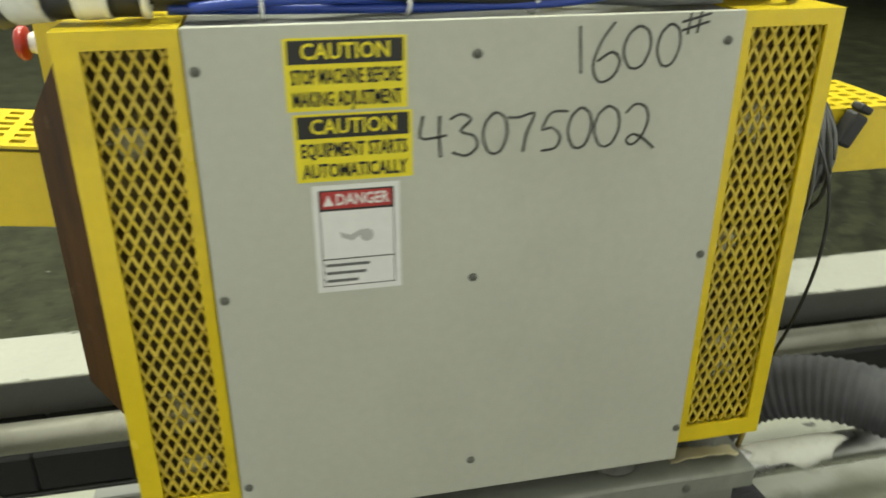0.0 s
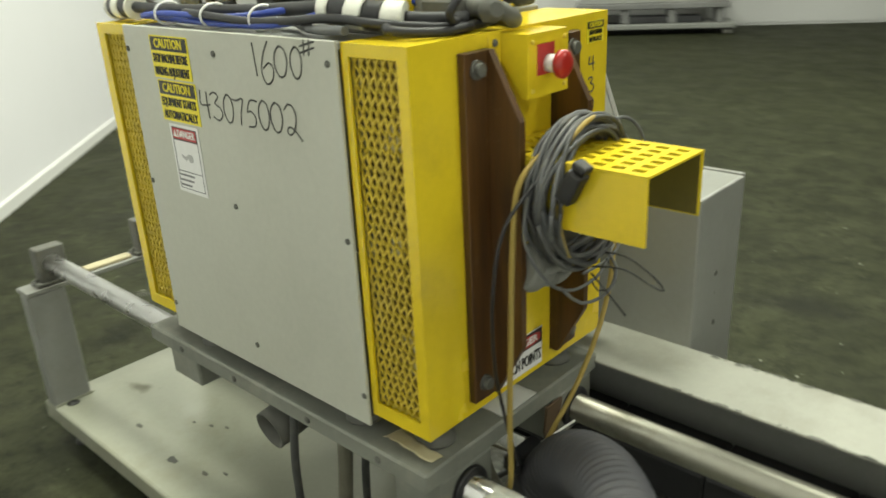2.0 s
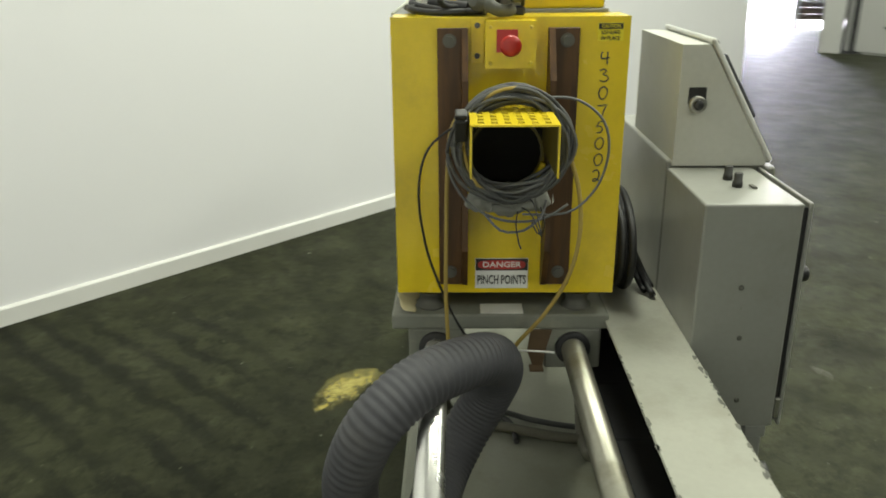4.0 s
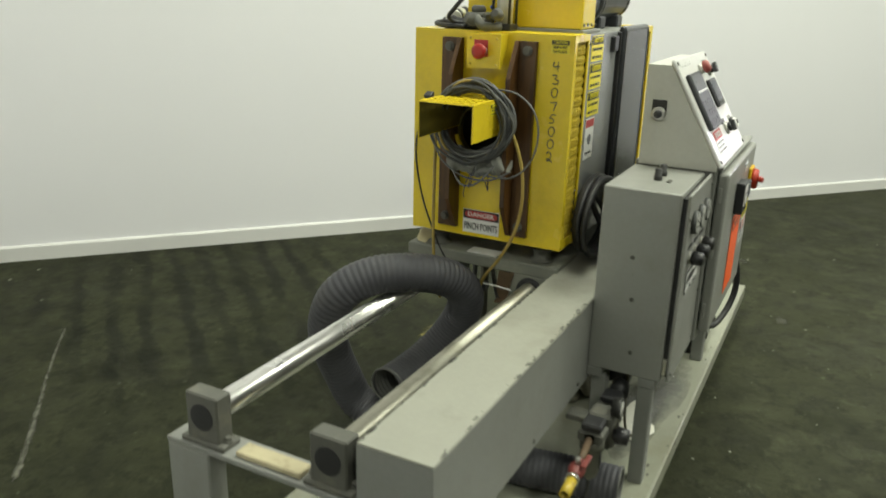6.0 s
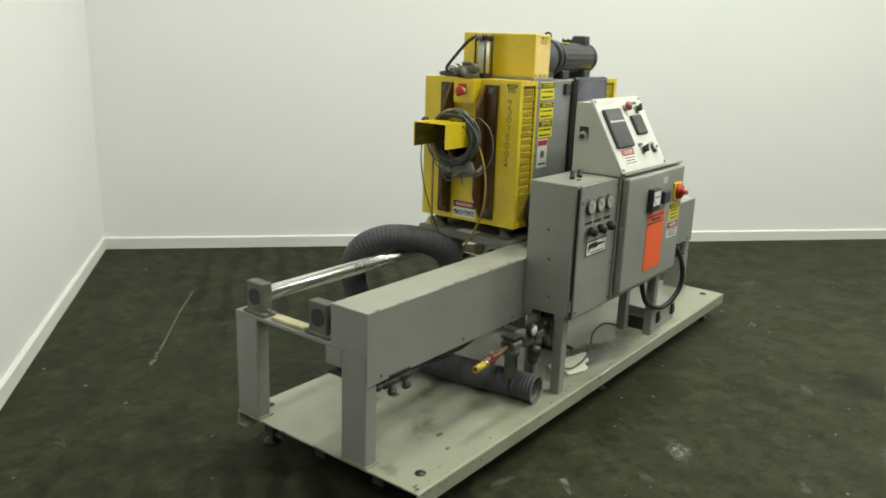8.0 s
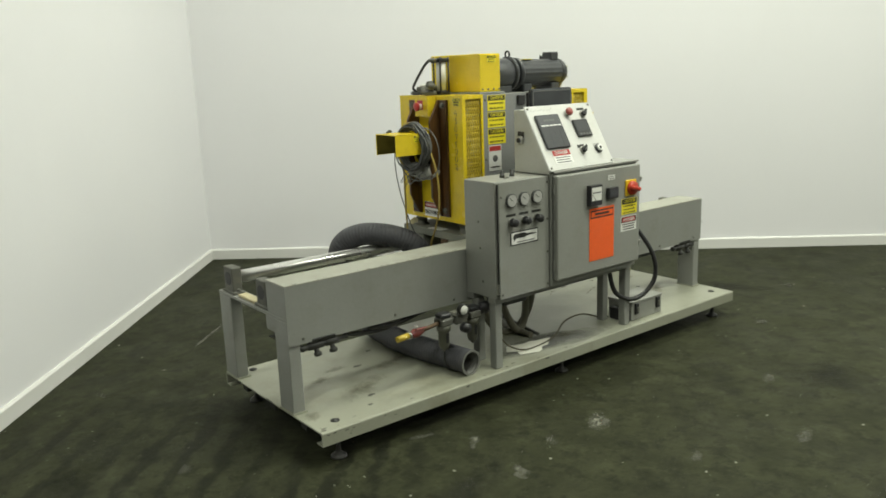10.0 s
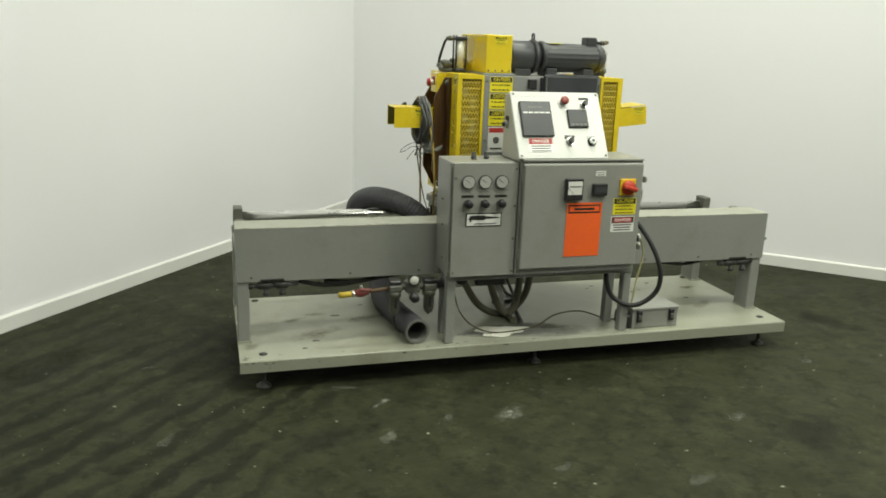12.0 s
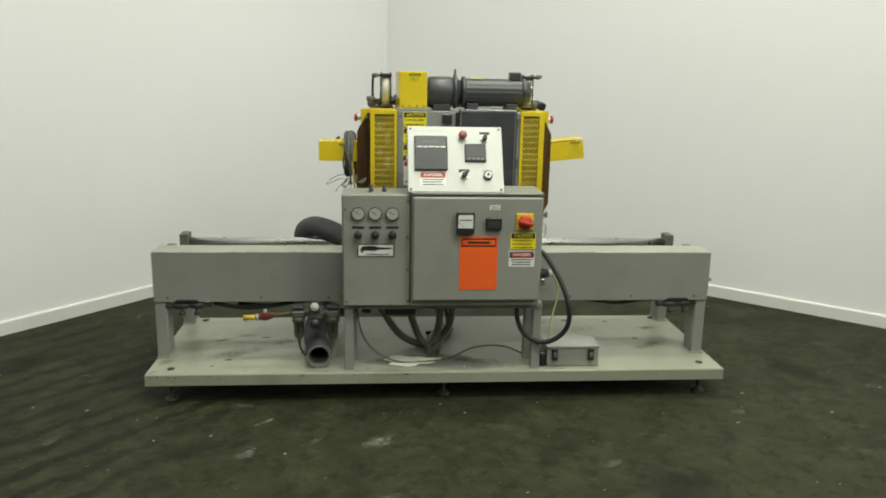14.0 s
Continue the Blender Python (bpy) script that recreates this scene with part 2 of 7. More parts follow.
def floor_material():
    """Dark sealed concrete with trowelled adhesive streaks, dusty patches and fine grit."""
    m, nt, p, co = start_material("dark_sealed_concrete")
    turn = nt.nodes.new("ShaderNodeMapping")
    turn.inputs["Rotation"].default_value = (0, 0, radians(-49))
    nt.links.new(co, turn.inputs[0])
    tc = turn.outputs[0]
    base = blend(nt, ramp(nt, noise_tex(nt, co, 0.6, 6, 0.6), 0.34, 0.66), (0.0140, 0.0145, 0.0086), (0.026, 0.0265, 0.0165))
    mottled = ramp(nt, noise_tex(nt, co, 5.5, 9, 0.70), 0.40, 0.66, (0, 0, 0, 1), (0.9,) * 3 + (1,))
    base = blend(nt, mottled, base, (0.040, 0.0405, 0.0265))
    blotch = ramp(nt, noise_tex(nt, co, 13.0, 10, 0.76), 0.50, 0.60, (0, 0, 0, 1), (0.80,) * 3 + (1,))
    base = blend(nt, blotch, base, (0.012, 0.0122, 0.0075))
    bloom = ramp(nt, noise_tex(nt, co, 8.0, 11, 0.78), 0.55, 0.69, (0, 0, 0, 1), (0.62,) * 3 + (1,))
    base = blend(nt, bloom, base, (0.064, 0.0645, 0.044))
    # parallel streaks left by a trowel, broken up along their length
    wave = nt.nodes.new("ShaderNodeTexWave")
    wave.wave_type, wave.bands_direction = "BANDS", "Y"
    wave.inputs["Scale"].default_value = 2.35
    wave.inputs["Distortion"].default_value = 4.2
    wave.inputs["Detail"].default_value = 5.0
    wave.inputs["Detail Scale"].default_value = 2.2
    wave.inputs["Detail Roughness"].default_value = 0.62
    nt.links.new(tc, wave.inputs["Vector"])
    lines = ramp(nt, wave.outputs[1], 0.50, 0.85)
    areas = None
    for spot, size in (((-1.0, -0.4, 0), 1.9), ((1.45, 1.9, 0), 1.1)):
        away = nt.nodes.new("ShaderNodeVectorMath")
        away.operation = "DISTANCE"
        away.inputs[1].default_value = spot
        nt.links.new(co, away.inputs[0])
        fade = nt.nodes.new("ShaderNodeMapRange")
        fade.interpolation_type = "SMOOTHSTEP"
        fade.inputs["From Min"].default_value, fade.inputs["From Max"].default_value = size * 0.45, size
        fade.inputs["To Min"].default_value, fade.inputs["To Max"].default_value = 0.24, 0.0
        nt.links.new(away.outputs["Value"], fade.inputs["Value"])
        areas = fade.outputs[0] if areas is None else sum_of(nt, areas, fade.outputs[0])
    broken = noise_tex(nt, tc, 1.6, 8, 0.7, (0.7, 1.8, 1))
    where = ramp(nt, sum_of(nt, broken, areas), 0.54, 0.74, (0, 0, 0, 1), (0.66,) * 3 + (1,))
    both = nt.nodes.new("ShaderNodeMath")
    both.operation = "MULTIPLY"
    nt.links.new(lines, both.inputs[0])
    nt.links.new(where, both.inputs[1])
    base = blend(nt, both.outputs[0], base, (0.0055, 0.0055, 0.0042))
    dark = ramp(nt, noise_tex(nt, tc, 1.5, 7, 0.66, (0.8, 3.2, 1)), 0.57, 0.72, (0, 0, 0, 1), (0.35,) * 3 + (1,))
    base = blend(nt, dark, base, (0.012, 0.012, 0.0095))
    dust = ramp(nt, noise_tex(nt, co, 1.9, 10, 0.75), 0.57, 0.76, (0, 0, 0, 1), (0.60,) * 3 + (1,))
    base = blend(nt, dust, base, (0.074, 0.074, 0.053))
    scuff = ramp(nt, noise_tex(nt, tc, 4.0, 6, 0.66, (0.5, 4.0, 1)), 0.66, 0.76, (0, 0, 0, 1), (0.35,) * 3 + (1,))
    base = blend(nt, scuff, base, (0.085, 0.085, 0.066))
    wear = ramp(nt, noise_tex(nt, co, 1.25, 10, 0.78), 0.665, 0.76, (0, 0, 0, 1), (0.70,) * 3 + (1,))
    base = blend(nt, wear, base, (0.17, 0.17, 0.14))
    grit = ramp(nt, noise_tex(nt, co, 46.0, 4, 0.65), 0.675, 0.73, (0, 0, 0, 1), (0.7,) * 3 + (1,))
    base = blend(nt, grit, base, (0.15, 0.15, 0.12))
    soot = ramp(nt, noise_tex(nt, co, 2.6, 10, 0.78), 0.56, 0.70, (0, 0, 0, 1), (0.62,) * 3 + (1,))
    base = blend(nt, soot, base, (0.0105, 0.0108, 0.0075))
    pits = ramp(nt, noise_tex(nt, co, 34.0, 5, 0.7), 0.57, 0.68, (0, 0, 0, 1), (0.65,) * 3 + (1,))
    base = blend(nt, pits, base, (0.011, 0.011, 0.009))
    deep = nt.nodes.new("ShaderNodeMix")
    deep.data_type, deep.blend_type = "RGBA", "MULTIPLY"
    deep.inputs[0].default_value = 1.0
    deep.inputs[7].default_value = (1.00, 1.07, 0.82, 1)
    nt.links.new(base, deep.inputs[6])
    nt.links.new(deep.outputs[2], p.inputs["Base Color"])
    rr = nt.nodes.new("ShaderNodeMapRange")
    rr.inputs["To Min"].default_value, rr.inputs["To Max"].default_value = 0.48, 0.85
    nt.links.new(noise_tex(nt, co, 3.5, 6), rr.inputs["Value"])
    nt.links.new(rr.outputs[0], p.inputs["Roughness"])
    p.inputs["Specular IOR Level"].default_value = 0.14
    add_bump(nt, p, noise_tex(nt, co, 24.0, 9, 0.7), 0.5, 0.004)
    return m


FLOOR = floor_material()


def worn_film(name, colour, scale, a, b, most=0.9):
    """Thin film of dried paint or dust, worn through to the floor in places and fading at its edge."""
    m, nt, p, co = start_material(name)
    nt.links.new(blend(nt, ramp(nt, noise_tex(nt, co, scale * 3, 6, 0.7), 0.3, 0.7), tuple(c * 0.6 for c in colour), colour), p.inputs["Base Color"])
    p.inputs["Roughness"].default_value = 0.85
    edge = nt.nodes.new("ShaderNodeAttribute")
    edge.attribute_name = "cover"
    add = nt.nodes.new("ShaderNodeMath")
    add.operation = "ADD"
    spread = nt.nodes.new("ShaderNodeMapRange")
    spread.inputs["From Min"].default_value, spread.inputs["From Max"].default_value = 0.3, 0.7
    spread.inputs["To Min"].default_value, spread.inputs["To Max"].default_value = 0.0, 1.0
    nt.links.new(noise_tex(nt, co, scale, 9, 0.75), spread.inputs["Value"])
    nt.links.new(spread.outputs[0], add.inputs[0])
    nt.links.new(edge.outputs["Fac"], add.inputs[1])
    half = nt.nodes.new("ShaderNodeMath")
    half.operation = "MULTIPLY"
    half.inputs[1].default_value = 0.5
    nt.links.new(add.outputs[0], half.inputs[0])
    nt.links.new(ramp(nt, half.outputs[0], a / 2, b / 2, (0, 0, 0, 1), (most,) * 3 + (1,)), p.inputs["Alpha"])
    return m


CHALK = worn_film("rubbed_pale_dust", (0.17, 0.17, 0.135), 38.0, 0.92, 1.40, 0.85)
FAINT_CHALK = worn_film("faint_pale_dust", (0.14, 0.14, 0.11), 46.0, 0.88, 1.45, 0.62)
MESH_DUST = worn_film("caked_pale_dust", (0.72, 0.68, 0.46), 60.0, 0.45, 1.15, 0.80)
FLOOR_OIL = worn_film("dark_floor_stain", (0.010, 0.010, 0.007), 9.0, 0.55, 1.40, 0.38)
SPILL_YELLOW = worn_film("dried_yellow_paint", (0.62, 0.53, 0.16), 22.0, 0.50, 1.30, 0.85)
OIL_STAIN = worn_film("brown_oil_stain", (0.15, 0.135, 0.075), 16.0, 0.72, 1.45, 0.42)
SPILL_WHITE = painted("dried_white_paint", (0.78, 0.77, 0.68), 0.7, 0.08, (0.50, 0.48, 0.40), 0.25, 12.0)
GREY_SMEAR = worn_film("grey_cement_smear", (0.19, 0.19, 0.18), 5.0, 0.25, 1.1, 0.75)
APRON = painted("pale_yard_concrete", (0.42, 0.42, 0.40), 0.8, 0.1, dirt_amount=0.3, dirt_scale=0.5)
DEBRIS = painted("pale_plaster_crumbs", (0.21, 0.21, 0.17), 0.8, 0.3)

LAMP_GLOW = bpy.data.materials.new("lamp_diffuser")
LAMP_GLOW.use_nodes = True
LAMP_GLOW.node_tree.nodes["Principled BSDF"].inputs["Emission Color"].default_value = (1, 0.98, 0.88, 1)
LAMP_GLOW.node_tree.nodes["Principled BSDF"].inputs["Emission Strength"].default_value = 4.0


# ---- mesh helpers ----
def box(bm, lo, hi, bevel=0.0, seg=1):
    made = bmesh.ops.create_cube(bm, size=1)["verts"]
    for v in made:
        v.co = Vector([(lo[i] + hi[i]) / 2 + v.co[i] * (hi[i] - lo[i]) for i in range(3)])
    if bevel:
        edges = list({e for v in made for e in v.link_edges})
        bmesh.ops.bevel(bm, geom=edges, offset=bevel, segments=seg, affect="EDGES", profile=0.5)
    return bm


def frame_axes(d):
    d = Vector(d).normalized()
    a = Vector((0, 0, 1)) if abs(d.z) < 0.9 else Vector((1, 0, 0))
    u = a.cross(d).normalized()
    return u, d.cross(u)


def cyl(bm, p0, p1, r, n=24, r2=None, cap=True):
    p0, p1 = Vector(p0), Vector(p1)
    u, w = frame_axes(p1 - p0)
    rings = []
    for p, rad in ((p0, r), (p1, r if r2 is None else r2)):
        rings.append([bm.verts.new(p + rad * (math.cos(2 * math.pi * k / n) * u + math.sin(2 * math.pi * k / n) * w)) for k in range(n)])
    for k in range(n):
        f = bm.faces.new((rings[0][k], rings[0][(k + 1) % n], rings[1][(k + 1) % n], rings[1][k]))
        f.smooth = True
    if cap:
        bm.faces.new(rings[0][::-1])
        bm.faces.new(rings[1])
    return bm


def lathe(bm, p0, axis, profile, n=24):
    """Turned shape: profile of (distance along the axis, radius)."""
    p0, axis = Vector(p0), Vector(axis).normalized()
    u, w = frame_axes(axis)
    rings = []
    for s, r in profile:
        rings.append([bm.verts.new(p0 + s * axis + max(r, 0.0002) * (math.cos(2 * math.pi * k / n) * u + math.sin(2 * math.pi * k / n) * w)) for k in range(n)])
    for a, b in zip(rings, rings[1:]):
        for k in range(n):
            f = bm.faces.new((a[k], a[(k + 1) % n], b[(k + 1) % n], b[k]))
            f.smooth = True
    bm.faces.new(rings[0][::-1])
    bm.faces.new(rings[-1])
    return bm


def spline(points, step=0.02, closed=False):
    """Smooth run of points through the given ones."""
    pts = [Vector(p) for p in points]
    out = []
    n = len(pts)
    for i in range(n if closed else n - 1):
        p0, p1, p2, p3 = (pts[(i + k) % n] if closed else pts[min(max(i + k, 0), n - 1)] for k in (-1, 0, 1, 2))
        m = max(2, int((p2 - p1).length / step))
        for k in range(m):
            t = k / m
            out.append(0.5 * (2 * p1 + (p2 - p0) * t + (2 * p0 - 5 * p1 + 4 * p2 - p3) * t * t + (3 * p1 - p0 - 3 * p2 + p3) * t ** 3))
    if not closed:
        out.append(pts[-1])
    return out


def tube(bm, pts, r, n=8, cap=True, closed=False):
    """Round sweep along pts; r is a radius or a function of the length run."""
    pts = [Vector(p) for p in pts]
    d = (pts[1] - pts[0]).normalized()
    u, w = frame_axes(d)
    rings, run = [], 0.0
    for i, p in enumerate(pts):
        if i:
            run += (p - pts[i - 1]).length
        nd = (pts[min(i + 1, len(pts) - 1)] - pts[max(i - 1, 0)]).normalized()
        q = d.rotation_difference(nd)
        u, w, d = q @ u, q @ w, nd
        rad = r(run) if callable(r) else r
        rings.append([bm.verts.new(p + rad * (math.cos(2 * math.pi * k / n) * u + math.sin(2 * math.pi * k / n) * w)) for k in range(n)])
    pairs = list(zip(rings, rings[1:]))
    for a, b in pairs:
        for k in range(n):
            f = bm.faces.new((a[k], a[(k + 1) % n], b[(k + 1) % n], b[k]))
            f.smooth = True
    if cap and not closed:
        bm.faces.new(rings[0][::-1])
        bm.faces.new(rings[-1])
    return bm


def prism(bm, outline, axis, a, b):
    """Outline in the two other axes (in x, y, z order), drawn out from a to b along axis."""
    def at(p, s):
        v = list(p)
        v.insert(axis, s)
        return Vector(v)
    lo = [bm.verts.new(at(p, a)) for p in outline]
    hi = [bm.verts.new(at(p, b)) for p in outline]
    n = len(outline)
    bm.faces.new(lo[::-1])
    bm.faces.new(hi)
    for k in range(n):
        bm.faces.new((lo[k], lo[(k + 1) % n], hi[(k + 1) % n], hi[k]))
    bmesh.ops.recalc_face_normals(bm, faces=bm.faces)
    return bm


def ring_plate(bm, axis, at0, at1, outer, inner):
    """Flat plate with one rectangular hole; outer and inner are (u0, v0, u1, v1) in the other two axes."""
    def corners(r):
        return [(r[0], r[1]), (r[2], r[1]), (r[2], r[3]), (r[0], r[3])]
    def at(p, s):
        v = list(p)
        v.insert(axis, s)
        return bm.verts.new(v)
    sets = [[at(p, s) for p in corners(r)] for s in (at0, at1) for r in (outer, inner)]
    o0, i0, o1, i1 = sets
    for k in range(4):
        j = (k + 1) % 4
        bm.faces.new((o0[k], o0[j], i0[j], i0[k]))
        bm.faces.new((o1[k], i1[k], i1[j], o1[j]))
        bm.faces.new((o0[k], o1[k], o1[j], o0[j]))
        bm.faces.new((i0[k], i0[j], i1[j], i1[k]))
    bmesh.ops.recalc_face_normals(bm, faces=bm.faces)
    return bm


def perforated(bm, origin, u, v, nu, nv, rim, web, thick):
    """Plate with nu x nv square holes; u and v are its full edges."""
    u, v, origin = Vector(u), Vector(v), Vector(origin)
    lu, lv = u.length, v.length

    def lines(length, count):
        cell = (length - 2 * rim - (count - 1) * web) / count
        at, out = rim, [0.0, rim]
        for k in range(count):
            at += cell
            out.append(at)
            if k < count - 1:
                at += web
                out.append(at)
        return out + [length]
    gu, gv = lines(lu, nu), lines(lv, nv)
    grid = [[bm.verts.new(origin + u / lu * a + v / lv * b) for b in gv] for a in gu]
    faces = []
    for i in range(len(gu) - 1):
        for j in range(len(gv) - 1):
            if i % 2 == 1 and j % 2 == 1:
                continue
            faces.append(bm.faces.new((grid[i][j], grid[i + 1][j], grid[i + 1][j + 1], grid[i][j + 1])))
    bm.normal_update()
    bmesh.ops.solidify(bm, geom=faces, thickness=thick)
    return bm


def lattice(bm, y, x0, x1, z0, z1, pitch_x, pitch_z, wide, deep):
    """Expanded-metal diamonds in an upright sheet at y."""
    nz = int(round((z1 - z0) / (pitch_z / 2)))
    nx = int(round((x1 - x0) / pitch_x))
    dz, dx = (z1 - z0) / nz, (x1 - x0) / nx
    for j in range(nz):
        za, zb = z0 + j * dz, z0 + (j + 1) * dz
        for i in range(nx):
            xm = x0 + (i + 0.5) * dx
            xl, xr = xm - dx / 2, xm + dx / 2
            for a, b in (((xl, za), (xm, zb)), ((xr, za), (xm, zb))) if j % 2 == 0 else (((xm, za), (xl, zb)), ((xm, za), (xr, zb))):
                vs = []
                for (x, z), s in ((a, 0), (b, 1)):
                    yy = y + (deep * 0.45 if (j + s) % 2 else -deep * 0.45)
                    vs.append([bm.verts.new((x + ox, yy + oy, z)) for ox, oy in ((-wide / 2, -deep / 2), (wide / 2, -deep / 2), (wide / 2, deep / 2), (-wide / 2, deep / 2))])
                for k in range(4):
                    bm.faces.new((vs[0][k], vs[0][(k + 1) % 4], vs[1][(k + 1) % 4], vs[1][k]))
    bmesh.ops.recalc_face_normals(bm, faces=bm.faces)
    return bm


def mesh_of(name, bm, material):
    me = bpy.data.meshes.new(name)
    bm.normal_update()
    bm.to_mesh(me)
    bm.free()
    me.materials.append(material)
    return me


def thing(name, base, label, category, group="", kind=""):
    ob = new(name)
    ob.location = base
    ob["base_x"], ob["base_y"], ob["base_z"] = base
    return tagged(ob, label, category, group, kind)


def part(name, bm, material, parent, label=""):
    """Links a bmesh, given in world places, as one mesh under a thing or a part."""
    ob = new(name, mesh_of(name, bm, material))
    ob.parent = parent
    root = parent
    while root.parent:
        root = root.parent
    if parent is root:
        ob.matrix_parent_inverse = Matrix.Translation(root.location).inverted()
    return tagged(ob, label)


def single(name, bm, material, label, category, group="", kind=""):
    return tagged(new(name, mesh_of(name, bm, material)), label, category, group, kind)


def lettering(name, words, size, m, material, parent, width=0.0, thick=0.0005):
    """Words in the built-in font, centred on m, laid on the plane x right, y up of m; width fits them to that length."""
    cu = bpy.data.curves.new(name, "FONT")
    cu.offset = size * 0.014
    cu.body, cu.size, cu.align_x, cu.align_y, cu.extrude, cu.resolution_u = words, size, "CENTER", "CENTER", thick, 2
    ob = bpy.data.objects.new(name, cu)
    scene.collection.objects.link(ob)
    dg = bpy.context.evaluated_depsgraph_get()
    me = bpy.data.meshes.new_from_object(ob.evaluated_get(dg))
    bpy.data.objects.remove(ob)
    bpy.data.curves.remove(cu)
    if width and me.vertices:
        span = max(v.co.x for v in me.vertices) - min(v.co.x for v in me.vertices)
        me.transform(Matrix.Diagonal((width / span, 1, 1, 1)))
    me.transform(m)
    bm = bmesh.new()
    bm.from_mesh(me)
    bpy.data.meshes.remove(me)
    return part(name, bm, material, parent)


def plane_at(origin, right, up):
    r, u = Vector(right).normalized(), Vector(up).normalized()
    m = Matrix((r, u, r.cross(u))).transposed().to_4x4()
    m.translation = origin
    return m


BACKWARD = ((-1, 0, 0), (0, 0, 1))    # faces +y
LEFTWARD = ((0, -1, 0), (0, 0, 1))    # faces -x
FRONTWARD = ((1, 0, 0), (0, 0, 1))    # faces -y


def on(m, lo, hi, bm=None, bevel=0.0):
    """A box given in the plane's own x, y, z."""
    b = bmesh.new()
    box(b, lo, hi, bevel)
    bmesh.ops.transform(b, matrix=m, verts=b.verts)
    return b


def disc_on(m, x, y, r, z0, z1, n=20, r2=None):
    b = bmesh.new()
    cyl(b, (x, y, z0), (x, y, z1), r, n, r2)
    bmesh.ops.transform(b, matrix=m, verts=b.verts)
    return b


def word_bars(m, x0, x1, y, h, z, seed):
    """One unread line of print: short dark bars of a letter's and a word's length."""
    r = random.Random(seed)
    b = bmesh.new()
    x = x0
    while x < x1 - h * 0.4:
        for _ in range(r.randint(2, 7)):
            step = h * r.uniform(0.50, 0.75)
            if x + step > x1:
                break
            box(b, (x, y - h * r.uniform(0.42, 0.5), z), (x + step * 0.72, y + h * r.uniform(0.42, 0.5), z + 0.0005))
            x += step
        x += h * 0.55
    bmesh.ops.transform(b, matrix=m, verts=b.verts)
    return b


def caution_sign(parent, m, w, h, lines, head="CAUTION", head_mat=None, ink=None, ground=None, name="caution_sticker", label="yellow and black caution sticker"):
    """Sticker with a dark heading and lines below; m is its lower left corner. Lines: words, or None for an unread line."""
    s = part(name, on(m, (0, 0, 0.0004), (w, h, 0.0012)), ground or SIGN_YELLOW, parent, label)
    hh = h * (1 - (0.68 if len(lines) > 1 else 0.52))
    part("heading", on(m, (w * 0.03, h - hh - h * 0.03, 0.0012), (w * 0.97, h * 0.97, 0.0018)), head_mat or SIGN_BLACK, s)
    lettering("heading_text", head, hh * 0.95, m @ Matrix.Translation((w / 2, h - h * 0.03 - hh / 2, 0.0022)), ground or SIGN_YELLOW, s, w * 0.72)
    free = h - hh - h * 0.06
    for k, words in enumerate(lines):
        yc = free - (k + 0.5) * free / len(lines)
        if words:
            lettering("text_line", words, free / len(lines) * 0.95, m @ Matrix.Translation((w / 2, yc, 0.0018)), ink or SIGN_BLACK, s, w * (0.9 if len(words) > 10 else 0.72))
        else:
            part("line", word_bars(m, w * 0.10, w * 0.90, yc, free / len(lines) * 0.34, 0.0012, 7 * k + len(lines)), ink or SIGN_BLACK, s)
    return s


STROKES = {
    "0": [[(0.55, 1.0), (0.18, 0.82), (0.02, 0.42), (0.28, 0.03), (0.70, 0.06), (0.98, 0.48), (0.86, 0.88), (0.50, 0.99), (0.40, 0.93)]],
    "1": [[(0.28, 1.0), (0.36, 0.5), (0.44, 0.0)]],
    "2": [[(0.0, 0.80), (0.26, 1.0), (0.60, 0.94), (0.74, 0.62), (0.55, 0.20), (0.24, 0.0), (0.05, 0.12), (0.26, 0.27), (0.62, 0.14), (1.0, -0.12)]],
    "3": [[(0.0, 0.88), (0.38, 1.0), (0.76, 0.86), (0.36, 0.60), (0.86, 0.46), (0.95, 0.20), (0.55, 0.0), (0.05, 0.10)]],
    "4": [[(0.14, 1.0), (0.0, 0.50), (0.45, 0.47), (0.98, 0.52)], [(0.74, 0.98), (0.70, 0.5), (0.74, 0.0)]],
    "5": [[(1.0, 0.92), (0.55, 0.94), (0.30, 0.84), (0.08, 0.50), (0.40, 0.56), (0.74, 0.34), (0.58, 0.05), (0.06, 0.0)]],
    "6": [[(0.74, 1.0), (0.32, 0.70), (0.06, 0.30), (0.30, 0.0), (0.76, 0.08), (0.95, 0.34), (0.68, 0.50), (0.20, 0.36)]],
    "7": [[(0.0, 0.86), (0.42, 0.84), (1.0, 0.92), (0.72, 0.45), (0.58, 0.0)]],
    "#": [[(0.30, 1.0), (0.22, 0.1)], [(0.66, 1.0), (0.54, 0.1)], [(0.0, 0.66), (1.0, 0.86)], [(0.02, 0.30), (0.94, 0.52)]],
}


def handwriting(parent, digit, m, w, h, r=0.0013):
    b = bmesh.new()
    for run in STROKES[digit]:
        pts = spline([(x * w, y * h, 0.0) for x, y in run], 0.004)
        tube(b, pts, r, 6)
    for v in b.verts:
        v.co.z = v.co.z * 0.35 + 0.0006
    bmesh.ops.transform(b, matrix=m, verts=b.verts)
    return part("marker_figure", b, MARKER, parent, "figure written in black marker")


def bolt(parent, p, d, r=0.007, h=0.006, material=None, name="bolt"):
    b = bmesh.new()
    d = Vector(d)
    cyl(b, Vector(p), Vector(p) + d * h * 0.35, r * 1.35, 16)
    cyl(b, Vector(p) + d * h * 0.35, Vector(p) + d * h, r, 6)
    return part(name, b, material or STEEL, parent)


